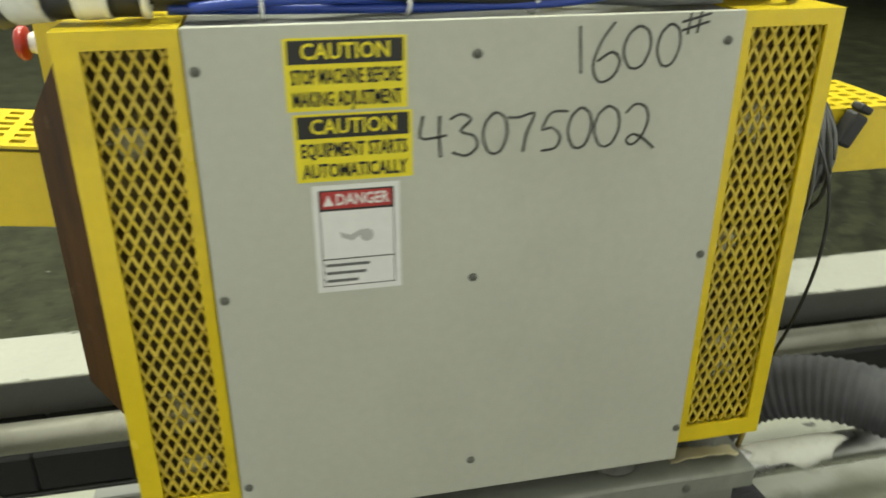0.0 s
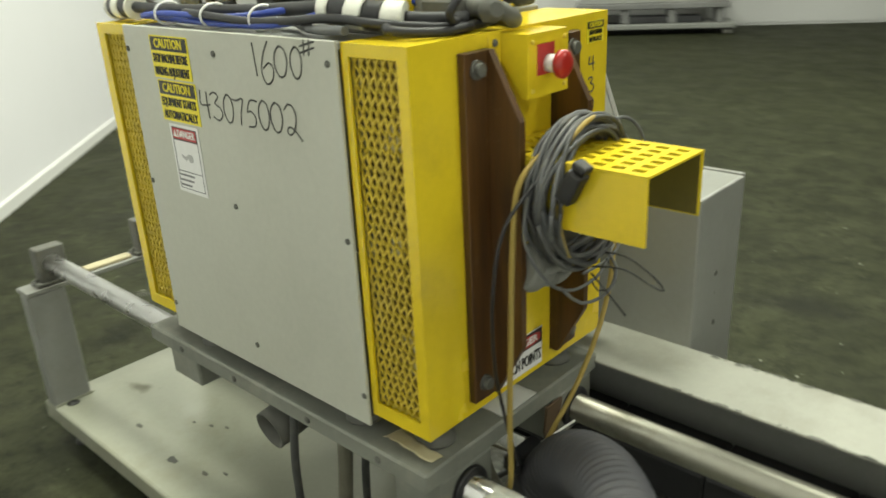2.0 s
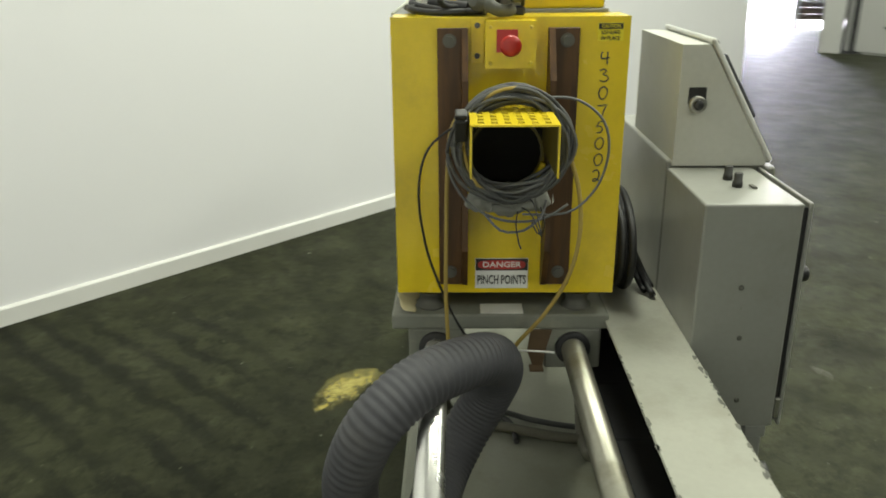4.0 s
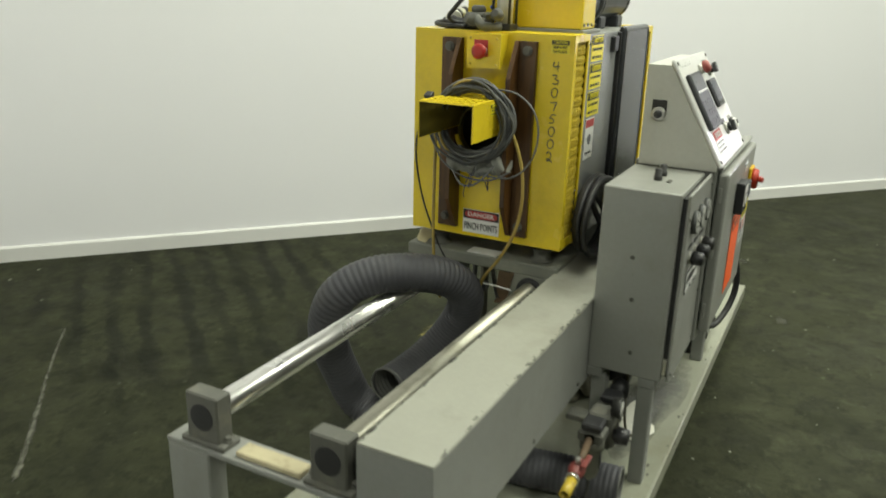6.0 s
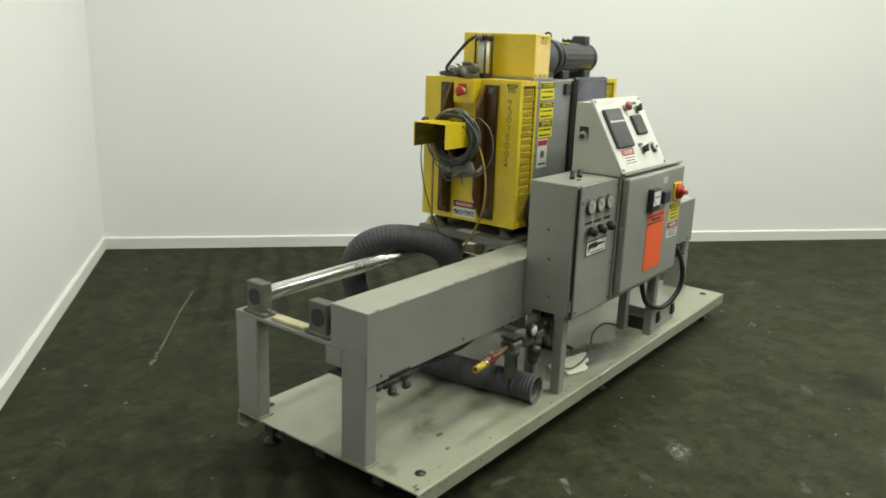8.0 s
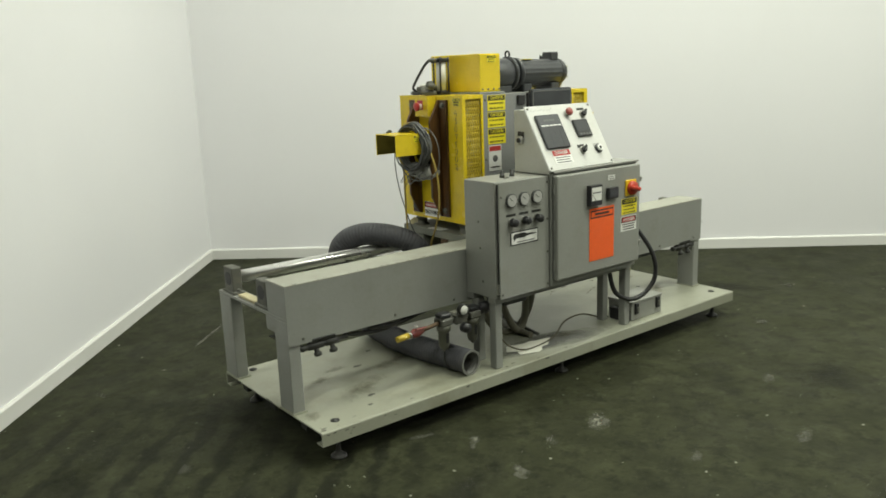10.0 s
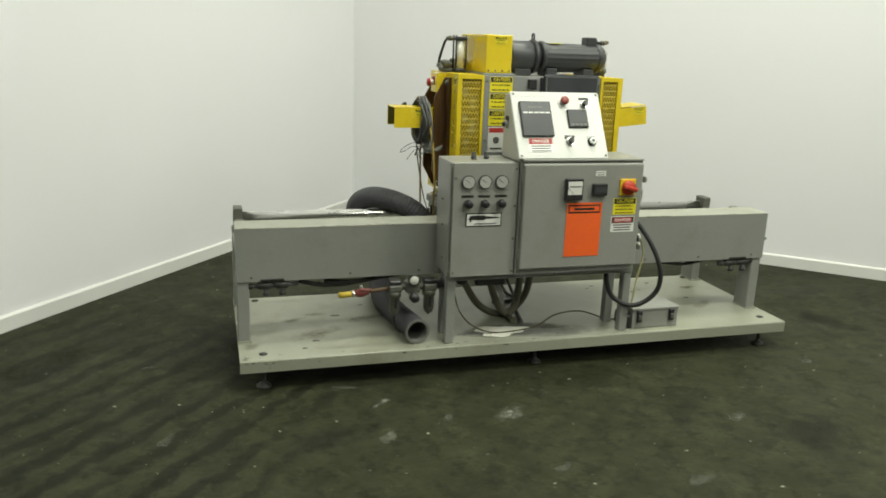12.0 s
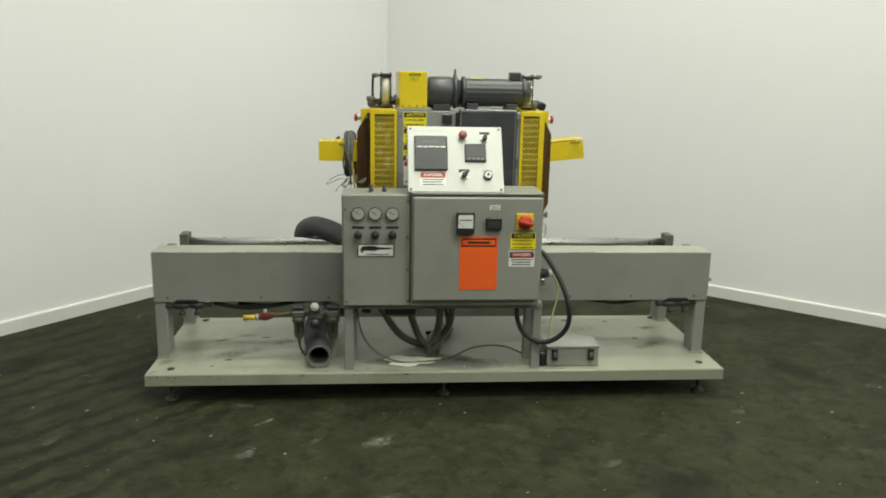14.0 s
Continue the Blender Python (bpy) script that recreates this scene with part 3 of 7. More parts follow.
def screw(parent, p, d, r=0.0045, material=None):
    b = bmesh.new()
    lathe(b, p, d, [(0, r), (0.0015, r), (0.0028, r * 0.6), (0.003, 0)], 12)
    return part("screw", b, material or CAST, parent)


# ---- the room ----
CORNER = Vector((0.992, 3.254, 0))
TURN_WEST = radians(-38.7)
TURN_EAST = radians(-41.7)


def slab(name, a, b, z0, z1, thick, material, side, label, category):
    """Upright slab from a to b in plan, its thickness laid to one side."""
    a, b = Vector((a[0], a[1], 0)), Vector((b[0], b[1], 0))
    d = (b - a).normalized()
    n = Vector((-d.y, d.x, 0)) * side * thick
    bm = bmesh.new()
    prism(bm, [tuple(p.xy) for p in (a, b, b + n, a + n)], 2, z0, z1)
    return single(name, bm, material, label, category, kind="structure")


bm = bmesh.new()
box(bm, (-13, -15, -0.2), (15.4, 9, 0))
single("floor", bm, FLOOR, "dark worn concrete floor with pale scuffs", "floor", kind="structure")
along = Vector((math.cos(TURN_EAST), math.sin(TURN_EAST), 0))
across = Vector((-math.sin(TURN_WEST), math.cos(TURN_WEST), 0))
end_right = CORNER + along * 8.0
end_left = CORNER - across * 4.3
slab("wall_east", CORNER - along * 0.12, end_right, 0, 3.6, 0.12, WALL_WHITE, 1, "smooth white painted partition wall", "wall")
slab("wall_west", CORNER, end_left, 0, 3.6, 0.12, WALL_WHITE, -1, "smooth white painted partition wall", "wall")


def baseboard(a, b, side, label):
    d = (b - a).normalized()
    n = Vector((-d.y, d.x, 0)) * side
    bm = bmesh.new()
    p = [(0, 0.0), (0.016, 0.0), (0.016, 0.064), (0.010, 0.070), (0, 0.072)]
    lo = [bm.verts.new(a + n * u + Vector((0, 0, z))) for u, z in p]
    hi = [bm.verts.new(b + n * u + Vector((0, 0, z))) for u, z in p]
    bm.faces.new(lo)
    bm.faces.new(hi[::-1])
    for k in range(len(p)):
        bm.faces.new((lo[k], lo[(k + 1) % 5], hi[(k + 1) % 5], hi[k]))
    bmesh.ops.recalc_face_normals(bm, faces=bm.faces)
    single("baseboard", bm, TRIM_WHITE, label, "baseboard", kind="structure")


baseboard(CORNER + along * 0.002, end_right, -1, "white baseboard along the partition")
baseboard(CORNER - across * 0.018, end_left, 1, "white baseboard along the partition")

bm = bmesh.new()
box(bm, (15.4, -400, -0.2), (600, 400, -0.01))
single("ground", bm, APRON, "pale concrete yard outside the open door", "ground", kind="structure")

# the hall round the corner
bm = bmesh.new()
box(bm, (-13, -15, 4.9), (15.4, 9, 5.1))
single("ceiling", bm, CEILING, "dark grey hall ceiling added out of view", "ceiling", kind="structure")
FAR_A, FAR_B = Vector((-5.2, -14.70, 0)), Vector((10.90, -5.07, 0))
far_dir = (FAR_B - FAR_A).normalized()
slab("wall_south", FAR_A, FAR_B, 0, 4.9, 0.15, FAR_WHITE, -1, "far white panelled wall with scuffs", "wall")
for k in range(7):
    a = FAR_A + far_dir * (1.95 + 2.44 * k)
    bm = bmesh.new()
    n = Vector((-far_dir.y, far_dir.x, 0))
    prism(bm, [tuple((a + far_dir * s + n * w).xy) for s, w in ((0, 0.0), (2.425, 0.0), (2.425, 0.012), (0, 0.012))], 2, 0.03, 2.44)
    ob = part("panel", bm, FAR_WHITE, bpy.data.objects["wall_south"])
    ob.matrix_parent_inverse = Matrix()
slab("wall_end", (15.2, 8.9), (15.2, -4.82), 0, 4.9, 0.2, FAR_WHITE, 1, "far end wall of the hall", "wall")
slab("wall_end_pier", (15.2, -5.82), (15.2, -5.92), 0, 3.0, 0.2, FAR_WHITE, 1, "pier between the two loading doors", "wall")
slab("wall_end_return", (15.2, -6.85), (15.2, -14.9), 0, 4.9, 0.2, FAR_WHITE, 1, "far end wall of the hall beyond the loading doors", "wall")
slab("wall_lintel", (15.2, -4.82), (15.2, -6.85), 3.0, 4.9, 0.2, FAR_WHITE, 1, "wall above the loading doors", "wall")
shutter = thing("roller_shutter", (15.3, -6.385, 0.16), "dull brown roller shutter lowered almost to the floor", "shutter")
for k in range(24):
    z = 0.16 + 0.1185 * k
    part("slat", prism(bmesh.new(), [(15.285, z), (15.275, z + 0.03), (15.275, z + 0.09), (15.285, z + 0.1165), (15.30, z + 0.1165), (15.30, z)], 1, -6.85, -5.92), SHUTTER, shutter)
n = Vector((-far_dir.y, far_dir.x, 0))
a = FAR_B - far_dir * 0.30
scrape = prism(bmesh.new(), [tuple((a - far_dir * q + n * w).xy) for q, w in ((0, 0.0125), (0.75, 0.0125), (0.75, 0.0155), (0, 0.0155))], 2, 0.355, 0.385)
part("scrape", scrape, DARK_STOCK, bpy.data.objects["wall_south"], "long dark scrape").matrix_parent_inverse = Matrix()
# unseen walls added to close the hall against the bright world
slab("wall_north", (-12.9, 8.9), (15.2, 8.9), 0, 4.9, 0.2, FAR_WHITE, -1, "plain hall wall added out of view", "wall")
slab("wall_back", (-12.9, 8.9), (-12.9, -14.9), 0, 4.9, 0.2, FAR_WHITE, -1, "plain hall wall added out of view", "wall")
slab("wall_side", (-12.9, -14.9), (15.2, -14.9), 0, 4.9, 0.2, FAR_WHITE, 1, "plain hall wall added out of view", "wall")


bm = bmesh.new()
box(bm, (-0.14, -0.10, 0.0), (0.14, 0.10, 4.9), 0.006)
bmesh.ops.transform(bm, matrix=Matrix.Translation((11.12, -4.73, 0)) @ Matrix.Rotation(radians(62), 4, "Z"), verts=bm.verts)
single("pillar", bm, FAR_WHITE, "square white pillar before the end of the panelled wall", "pillar", kind="structure")
PX, PY = 11.08, -5.02
post = thing("steel_column", (PX, PY, 0), "dark steel column at the end of the panelled wall", "column")
for nm, lo, hi in (("web", (-0.09, -0.01, 0.012), (0.09, 0.01, 4.9)), ("flange", (-0.11, -0.09, 0.012), (-0.09, 0.09, 4.9)), ("flange", (0.09, -0.09, 0.012), (0.11, 0.09, 4.9)), ("base_plate", (-0.17, -0.17, 0), (0.17, 0.17, 0.012))):
    part(nm, box(bmesh.new(), (PX + lo[0], PY + lo[1], lo[2]), (PX + hi[0], PY + hi[1], hi[2])), DARK_STOCK, post)


# ---- ceiling lamps, added out of view ----
def ceiling_lamp(x, y):
    lamp = thing("ceiling_light", (x, y, LAMP_Z), "white strip light added out of view under the hall ceiling", "ceiling light", "hall strip lights")
    bm = bmesh.new()
    box(bm, (x - 0.62, y - 0.16, LAMP_Z + 0.02), (x + 0.62, y + 0.16, LAMP_Z + 0.08), 0.01)
    part("housing", bm, WHITE_PANEL, lamp)
    bm = bmesh.new()
    box(bm, (x - 0.58, y - 0.13, LAMP_Z + 0.006), (x + 0.58, y + 0.13, LAMP_Z + 0.018))
    part("diffuser", bm, LAMP_GLOW, lamp)
    for s in (-0.5, 0.5):
        bm = bmesh.new()
        cyl(bm, (x + s, y, LAMP_Z + 0.08), (x + s, y, 4.9), 0.006, 8)
        part("hanger", bm, STEEL, lamp)
    data = bpy.data.lights.new("strip", "AREA")
    data.shape, data.size, data.size_y, data.energy, data.color = "RECTANGLE", 1.6, 0.7, LAMP_POWER, LAMP_COLOUR
    ob = new("strip", data)
    ob.location = (x, y, LAMP_Z)


for place in LAMPS:
    ceiling_lamp(*place)

# ---- skid ----
DECK = 0.127
SKID_X, SKID_Y = (0.002, 2.380), (-0.040, 0.702)
skid = thing("skid", (1.19, 0.33, 0), "pale grey steel skid with a dirty chipped deck", "machine base")
bm = bmesh.new()
box(bm, (SKID_X[0], SKID_Y[0] + 0.004, DECK - 0.006), (SKID_X[1], SKID_Y[1] - 0.004, DECK), 0.0015)
part("deck", bm, DECK_PAINT, skid)


def edge_channel(y, out):
    """Folded edge of the deck: an upright web with a rounded upper bend and a short return below, open at both ends."""
    r, t = 0.006, 0.005
    outer = [(0.004, DECK)] + [(r - r * math.sin(a) - 0.002, DECK - r + r * math.cos(a)) for a in [math.pi / 2 * k / 4 for k in range(1, 5)]]
    outer += [(-0.002, 0.080), (0.036, 0.080), (0.036, 0.080 + t), (-0.002 + t, 0.080 + t), (-0.002 + t, DECK - 0.0065), (0.004, DECK - 0.0065)]
    return prism(bmesh.new(), [(y - out * u, z) for u, z in outer], 0, *SKID_X)


part("rim", edge_channel(SKID_Y[0], -1), DECK_PAINT, skid, "folded steel edge channel")
part("rim", edge_channel(SKID_Y[1], 1), DECK_PAINT, skid, "folded steel edge channel")
# stringers and foot pads are near-black for the shade under the skid
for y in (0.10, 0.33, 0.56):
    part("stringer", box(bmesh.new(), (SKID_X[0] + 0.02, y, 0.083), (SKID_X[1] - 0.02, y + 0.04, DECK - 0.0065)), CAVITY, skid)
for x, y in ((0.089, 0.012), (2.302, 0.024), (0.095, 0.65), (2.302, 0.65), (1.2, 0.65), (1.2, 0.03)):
    # Feet are black because the shade under the skid is put into their colour.
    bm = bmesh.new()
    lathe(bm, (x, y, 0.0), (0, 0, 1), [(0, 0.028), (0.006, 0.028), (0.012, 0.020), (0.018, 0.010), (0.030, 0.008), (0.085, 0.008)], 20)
    part("foot", bm, DARK_CAST, skid, "round levelling foot, blackened for the shade under the skid")
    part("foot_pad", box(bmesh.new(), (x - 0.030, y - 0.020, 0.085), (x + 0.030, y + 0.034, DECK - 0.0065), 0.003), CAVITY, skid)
    if abs(x - 1.2) > 0.5:
        bm = bmesh.new()
        lathe(bm, (x, y + 0.01, DECK), (0, 0, 1), [(0, 0.016), (0.002, 0.016), (0.003, 0.010), (0.005, 0.009), (0.0055, 0)], 14)
        part("levelling_bolt", bm, DARK_CAST, skid)

# ---- rail housing, legs and shafts ----
RAIL_Z, Y_BACK, Y_FRONT = 0.525, 0.618, 0.345
rail = thing("rail_housing", (1.185, 0.2, DECK), "long grey sheet steel rail housing on legs, open at the back", "machine frame")
bm = bmesh.new()
box(bm, (0.003, 0.146, 0.580), (2.361, 0.284, 0.585), 0.0015)
part("top_plate", bm, BEAM_PAINT, rail, "scuffed pale top plate")
bm = bmesh.new()
box(bm, (0.003, 0.146, 0.374), (2.361, 0.150, 0.580))
part("front_plate", bm, GREY_PAINT, rail)
for x in (0.003, 2.357):
    bm = bmesh.new()
    box(bm, (x, 0.150, 0.468), (x + 0.004, 0.284, 0.580))
    part("end_plate", bm, GREY_PAINT, rail)
# near-black plate carries the darkness inside the housing in its colour
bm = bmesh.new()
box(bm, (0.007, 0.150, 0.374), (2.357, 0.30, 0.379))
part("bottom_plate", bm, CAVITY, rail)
for x in (0.06, 0.44, 0.72, 1.75, 2.02, 2.30):
    screw(rail, (x, 0.146, 0.392), (0, -1, 0), 0.005)
for x0 in (0.004, 2.314):
    for y0, y1 in ((0.152, 0.246), (0.603, 0.702)):
        bm = bmesh.new()
        box(bm, (x0, y0, DECK), (x0 + 0.046, y1, 0.456), 0.003)
        part("leg", bm, GREY_PAINT, rail)
        bm = bmesh.new()
        box(bm, (x0 - 0.003, y0 - 0.006, DECK), (x0 + 0.052, y1 - 0.0, DECK + 0.006))
        part("weld", bm, DECK_PAINT, rail)
    bm = bmesh.new()
    box(bm, (x0 - 0.001, 0.151, 0.456), (x0 + 0.064, 0.702, 0.468), 0.002)
    part("cross_plate", bm, GREY_PAINT, rail)
    bm = bmesh.new()
    box(bm, (x0 + 0.002, 0.247, 0.402), (x0 + 0.044, 0.31, 0.456), 0.002)
    part("gusset", bm, GREY_PAINT, rail)
    outward = -1 if x0 < 1 else 1
    for y in (Y_BACK, Y_FRONT):
        xc = x0 + 0.026
        bm = bmesh.new()
        box(bm, (xc - 0.019, y - 0.037, 0.474), (xc + 0.019, y + 0.037, 0.570), 0.003)
        block = part("shaft_block", bm, CAST, rail, "oily cast shaft support block")
        bm = bmesh.new()
        box(bm, (xc - 0.024, y - 0.050, 0.468), (xc + 0.024, y + 0.050, 0.480), 0.003)
        part("foot_flange", bm, CAST, block).matrix_parent_inverse = Matrix()
        bm = bmesh.new()
        xo = xc + outward * 0.019
        cyl(bm, (xo, y, RAIL_Z), (xo + outward * 0.0012, y, RAIL_Z), 0.026, 28)
        part("bore", bm, BLACK, block).matrix_parent_inverse = Matrix()
        for s in (-0.042, 0.042):
            bolt(rail, (xc, y + s, 0.480), (0, 0, 1), 0.007, 0.009, CAST)
for y in (Y_BACK, Y_FRONT):
    bm = bmesh.new()
    cyl(bm, (0.012, y, RAIL_Z), (2.358, y, RAIL_Z), 0.0235, 40)
    # front shaft takes the darkened copy of the polished metal
    part("shaft", bm, CHROME if y == Y_BACK else DARK_SHAFT, rail, "polished steel guide shaft")
bm = bmesh.new()
box(bm, (0.012, 0.405, 0.468), (0.048, 0.545, 0.479), 0.002)
part("shim", bm, SHADE_WOOD, rail, "pale stained wooden shim strip")
bm = bmesh.new()
box(bm, (2.325, 0.405, 0.468), (2.358, 0.535, 0.477), 0.002)
part("shim", bm, SHADE_WOOD, rail, "pale stained wooden shim strip")

# cable carrier inside the housing
chain = thing("cable_carrier", (1.2, 0.24, 0.38), "black plastic cable carrier lying in the rail housing", "cable carrier")
for k in range(11):
    x0 = 0.08 + 0.2 * k
    bm = bmesh.new()
    box(bm, (x0, 0.178, 0.380), (x0 + 0.199, 0.296, 0.452), 0.004)
    part("segment", bm, CARRIER, chain)

# small clamps and cables under the housing
for x0 in (0.060, 2.150):
    clamp = thing("pipe_clamp", (x0 + 0.08, 0.17, 0.34), "black oily clamp and stepped rod under the rail housing", "clamp", "rail clamps")
    part("edge_plate", box(bmesh.new(), (x0 + 0.032, 0.1415, 0.3755), (x0 + 0.122, 0.1459, 0.3835), 0.001), DARK_CAST, clamp)
    part("saddle", box(bmesh.new(), (x0 + 0.025, 0.150, 0.362), (x0 + 0.130, 0.215, 0.3737), 0.001), DARK_CAST, clamp)
    part("rod", lathe(bmesh.new(), (x0 - 0.012, 0.160, 0.352), (1, 0, 0.02), [(0, 0), (0, 0.010), (0.016, 0.013), (0.020, 0.009), (0.034, 0.009), (0.036, 0.0145), (0.088, 0.0145), (0.090, 0.0105), (0.102, 0.0105), (0.104, 0.0150), (0.150, 0.0150), (0.152, 0.008), (0.190, 0.008), (0.190, 0)], 18), DARK_CAST, clamp, "stepped black steel rod")
    for q in (0.050, 0.112):
        part("clamp_bolt", lathe(bmesh.new(), (x0 + q, 0.158, 0.350), (0.15, -0.2, -1), [(0, 0.009), (0.022, 0.009), (0.022, 0.014), (0.034, 0.014), (0.036, 0.008), (0.036, 0)], 6), DARK_CAST, clamp)
knob = thing("adjusting_knob", (0.055, 0.275, 0.40), "small black knob under the cross plate", "knob")
part("stem", cyl(bmesh.new(), (0.035, 0.280, 0.402), (0.035, 0.280, 0.388), 0.006, 12), DARK_CAST, knob)
part("grip", lathe(bmesh.new(), (0.035, 0.280, 0.390), (0, 0, -1), [(0, 0.012), (0.006, 0.0155), (0.020, 0.0155), (0.026, 0.009), (0.027, 0)], 18), BLACK_PLASTIC, knob)
loom = thing("cable_loom", (0.6, 0.2, 0.36), "slack black cable hanging under the rail housing", "cable")
for pts in ([(0.24, 0.175, 0.362), (0.30, 0.18, 0.345), (0.38, 0.19, 0.334), (0.46, 0.19, 0.340), (0.58, 0.19, 0.360), (0.72, 0.2, 0.372)],
            [(0.34, 0.18, 0.358), (0.42, 0.18, 0.347), (0.50, 0.18, 0.349), (0.60, 0.19, 0.366), (0.66, 0.20, 0.374)]):
    bm = bmesh.new()
    tube(bm, spline(pts), 0.0095, 10)
    part("cable", bm, BLACK, loom)
loom = thing("cable_loom", (1.95, 0.2, 0.36), "slack black cable hanging under the rail housing", "cable")
for pts in ([(1.78, 0.19, 0.372), (1.90, 0.19, 0.355), (2.0, 0.2, 0.345), (2.10, 0.2, 0.360), (2.2, 0.19, 0.364)],
            [(1.82, 0.21, 0.372), (1.97, 0.21, 0.340), (2.06, 0.21, 0.368)]):
    bm = bmesh.new()
    tube(bm, spline(pts), 0.006, 8)
    part("cable", bm, BLACK, loom)

# ---- carriage ----
carriage = thing("carriage", (1.285, 0.49, 0.49), "dusty grey steel carriage plate riding on two shafts", "carriage")
bm = bmesh.new()
box(bm, (0.894, 0.276, 0.566), (1.634, 0.706, 0.597), 0.003)
part("plate", bm, CARRIAGE_PAINT, carriage)
for x in (0.896, 1.532):
    for y in (Y_BACK, Y_FRONT):
        bm = bmesh.new()
        box(bm, (x, y - 0.056, 0.478), (x + 0.10, y + 0.056, 0.566), 0.004)
        block = part("bearing_block", bm, CARRIAGE_PAINT, carriage)
        for xe, s in ((x, -1), (x + 0.10, 1)):
            bm = bmesh.new()
            lathe(bm, (xe, y, RAIL_Z), (s, 0, 0), [(0, 0.035), (0.007, 0.035), (0.009, 0.033), (0.009, 0.0245)], 28)
            part("seal", bm, BLACK, block).matrix_parent_inverse = Matrix()
for x, y in ((0.945, 0.335), (0.945, 0.63), (1.07, 0.655), (1.59, 0.335), (1.59, 0.63), (1.47, 0.655), (1.28, 0.50)):
    part("rubber_mount", lathe(bmesh.new(), (x, y, 0.597), (0, 0, 1), [(0, 0.030), (0.004, 0.030), (0.006, 0.022), (0.028, 0.022), (0.030, 0.028), (0.0345, 0.028)], 20), CAST, carriage, "dusty round machine mount")
for x in (0.99, 1.15, 1.35, 1.52):
    screw(carriage, (x, 0.706, 0.581), (0, 1, 0), 0.006)
pipe_path = spline([(1.312, 0.676, 0.474), (1.310, 0.62, 0.486), (1.308, 0.56, 0.504), (1.306, 0.52, 0.535), (1.305, 0.505, 0.566)], 0.02)
bm = bmesh.new()
tube(bm, pipe_path, 0.037, 24, cap=False)
bm.normal_update()
bmesh.ops.solidify(bm, geom=list(bm.faces), thickness=0.004)
part("dust_pipe", bm, CAST, carriage, "open grey dust extraction pipe stub")
# near-black disc closes the pipe to give its shaded inside
part("throat_shade_disc", cyl(bmesh.new(), pipe_path[2], pipe_path[2] + Vector((0, -0.004, 0.001)), 0.035, 24), CAVITY, carriage)
part("under_plate", box(bmesh.new(), (1.25, 0.43, 0.545), (1.37, 0.60, 0.566)), CAST, carriage)
part("switch_bracket", prism(bmesh.new(), [(0.388, 0.566), (0.430, 0.566), (0.436, 0.520), (0.424, 0.486), (0.405, 0.486), (0.398, 0.530)], 0, 0.888, 0.893), RUST, carriage, "bent rusty switch bracket")
part("bracket_foot", box(bmesh.new(), (0.868, 0.404, 0.484), (0.8925, 0.432, 0.489), 0.001), RUST, carriage)


def torn_sheet(name, material, label, category, place, nu=12, nv=6):
    """Thin torn strip; place(u, v) gives a point for u, v in 0 to 1."""
    bm = bmesh.new()
    grid = [[bm.verts.new(place(i / nu, j / nv)) for j in range(nv + 1)] for i in range(nu + 1)]
    for i in range(nu):
        for j in range(nv):
            f = bm.faces.new((grid[i][j], grid[i + 1][j], grid[i + 1][j + 1], grid[i][j + 1]))
            f.smooth = True
    bm.normal_update()
    bmesh.ops.solidify(bm, geom=list(bm.faces), thickness=0.0006)
    return single(name, bm, material, label, category)


def tape_place(u, v):
    # stiff strip, curled up along its middle and torn at both ends
    wide = 0.0155 + 0.0035 * math.sin(3.1 * u + 0.6) + 0.0012 * math.sin(23 * u)
    x = 1.000 - 0.094 * u + 0.004 * (v - 0.5) * math.sin(14 * v)
    y = 0.664 + 0.014 * math.sin(2.6 * u) + (v - 0.5) * 2 * wide
    z = 0.5985 + 0.017 * math.sin(math.pi * u) * (0.25 + 0.75 * v) + 0.004 * v * v
    return (x, y, z)


def strip_place(u, v):
    a = 0.30 + (0.95 + 0.22 * math.sin(5 * u) + 0.10 * math.sin(17 * u)) * (v - 0.5) * 2
    r = 0.0248 + 0.012 * math.sin(math.pi * u) ** 2 * max(0.0, v - 0.35) + 0.003 * max(0.0, abs(v - 0.5) * 2 - 0.75) * (1 + math.sin(9 * u))
    return (0.690 + 0.158 * u + 0.006 * math.sin(8 * v), Y_BACK + r * math.sin(a) * (0.75 + 0.25 * math.sin(2.6 * u)), RAIL_Z + r * math.cos(a))


torn_sheet("masking_tape", CREAM_TAPE, "torn curled strip of cream masking tape on the carriage", "tape", tape_place, 26, 8)
torn_sheet("tape_strip", WHITE_TAPE, "pale peeling tape strip stuck along the guide shaft", "tape", strip_place, 20, 6)
single("paper_scrap", box(bmesh.new(), (0.899, 0.445, 0.5976), (0.945, 0.530, 0.5990)), SIGN_WHITE, "white paper scrap lying on the carriage plate", "paper")

# ---- cutter enclosure ----
def dust_cake(parent, x, y, z, w, h, seed):
    """Pale dust caked on the liner behind the mesh, thinning to nothing at its outline."""
    bm = bmesh.new()
    layer = bm.verts.layers.float.new("cover")
    r = random.Random(seed)
    q = [r.uniform(0.75, 1.25) for _ in range(18)]
    rings = []
    for f in (1.0, 0.7, 0.4, 0.1):
        ring = []
        for k in range(18):
            a = 2 * math.pi * k / 18
            v = bm.verts.new((x + w * f * q[k] * math.cos(a), y, z + h * f * q[k] * math.sin(a)))
            v[layer] = 1.0 - f
            ring.append(v)
        rings.append(ring)
    for a, b in zip(rings, rings[1:]):
        for k in range(18):
            bm.faces.new((a[k], a[(k + 1) % 18], b[(k + 1) % 18], b[k]))
    bm.faces.new(rings[-1])
    return part("caked_dust", bm, MESH_DUST, parent, "pale dust caked on the liner")


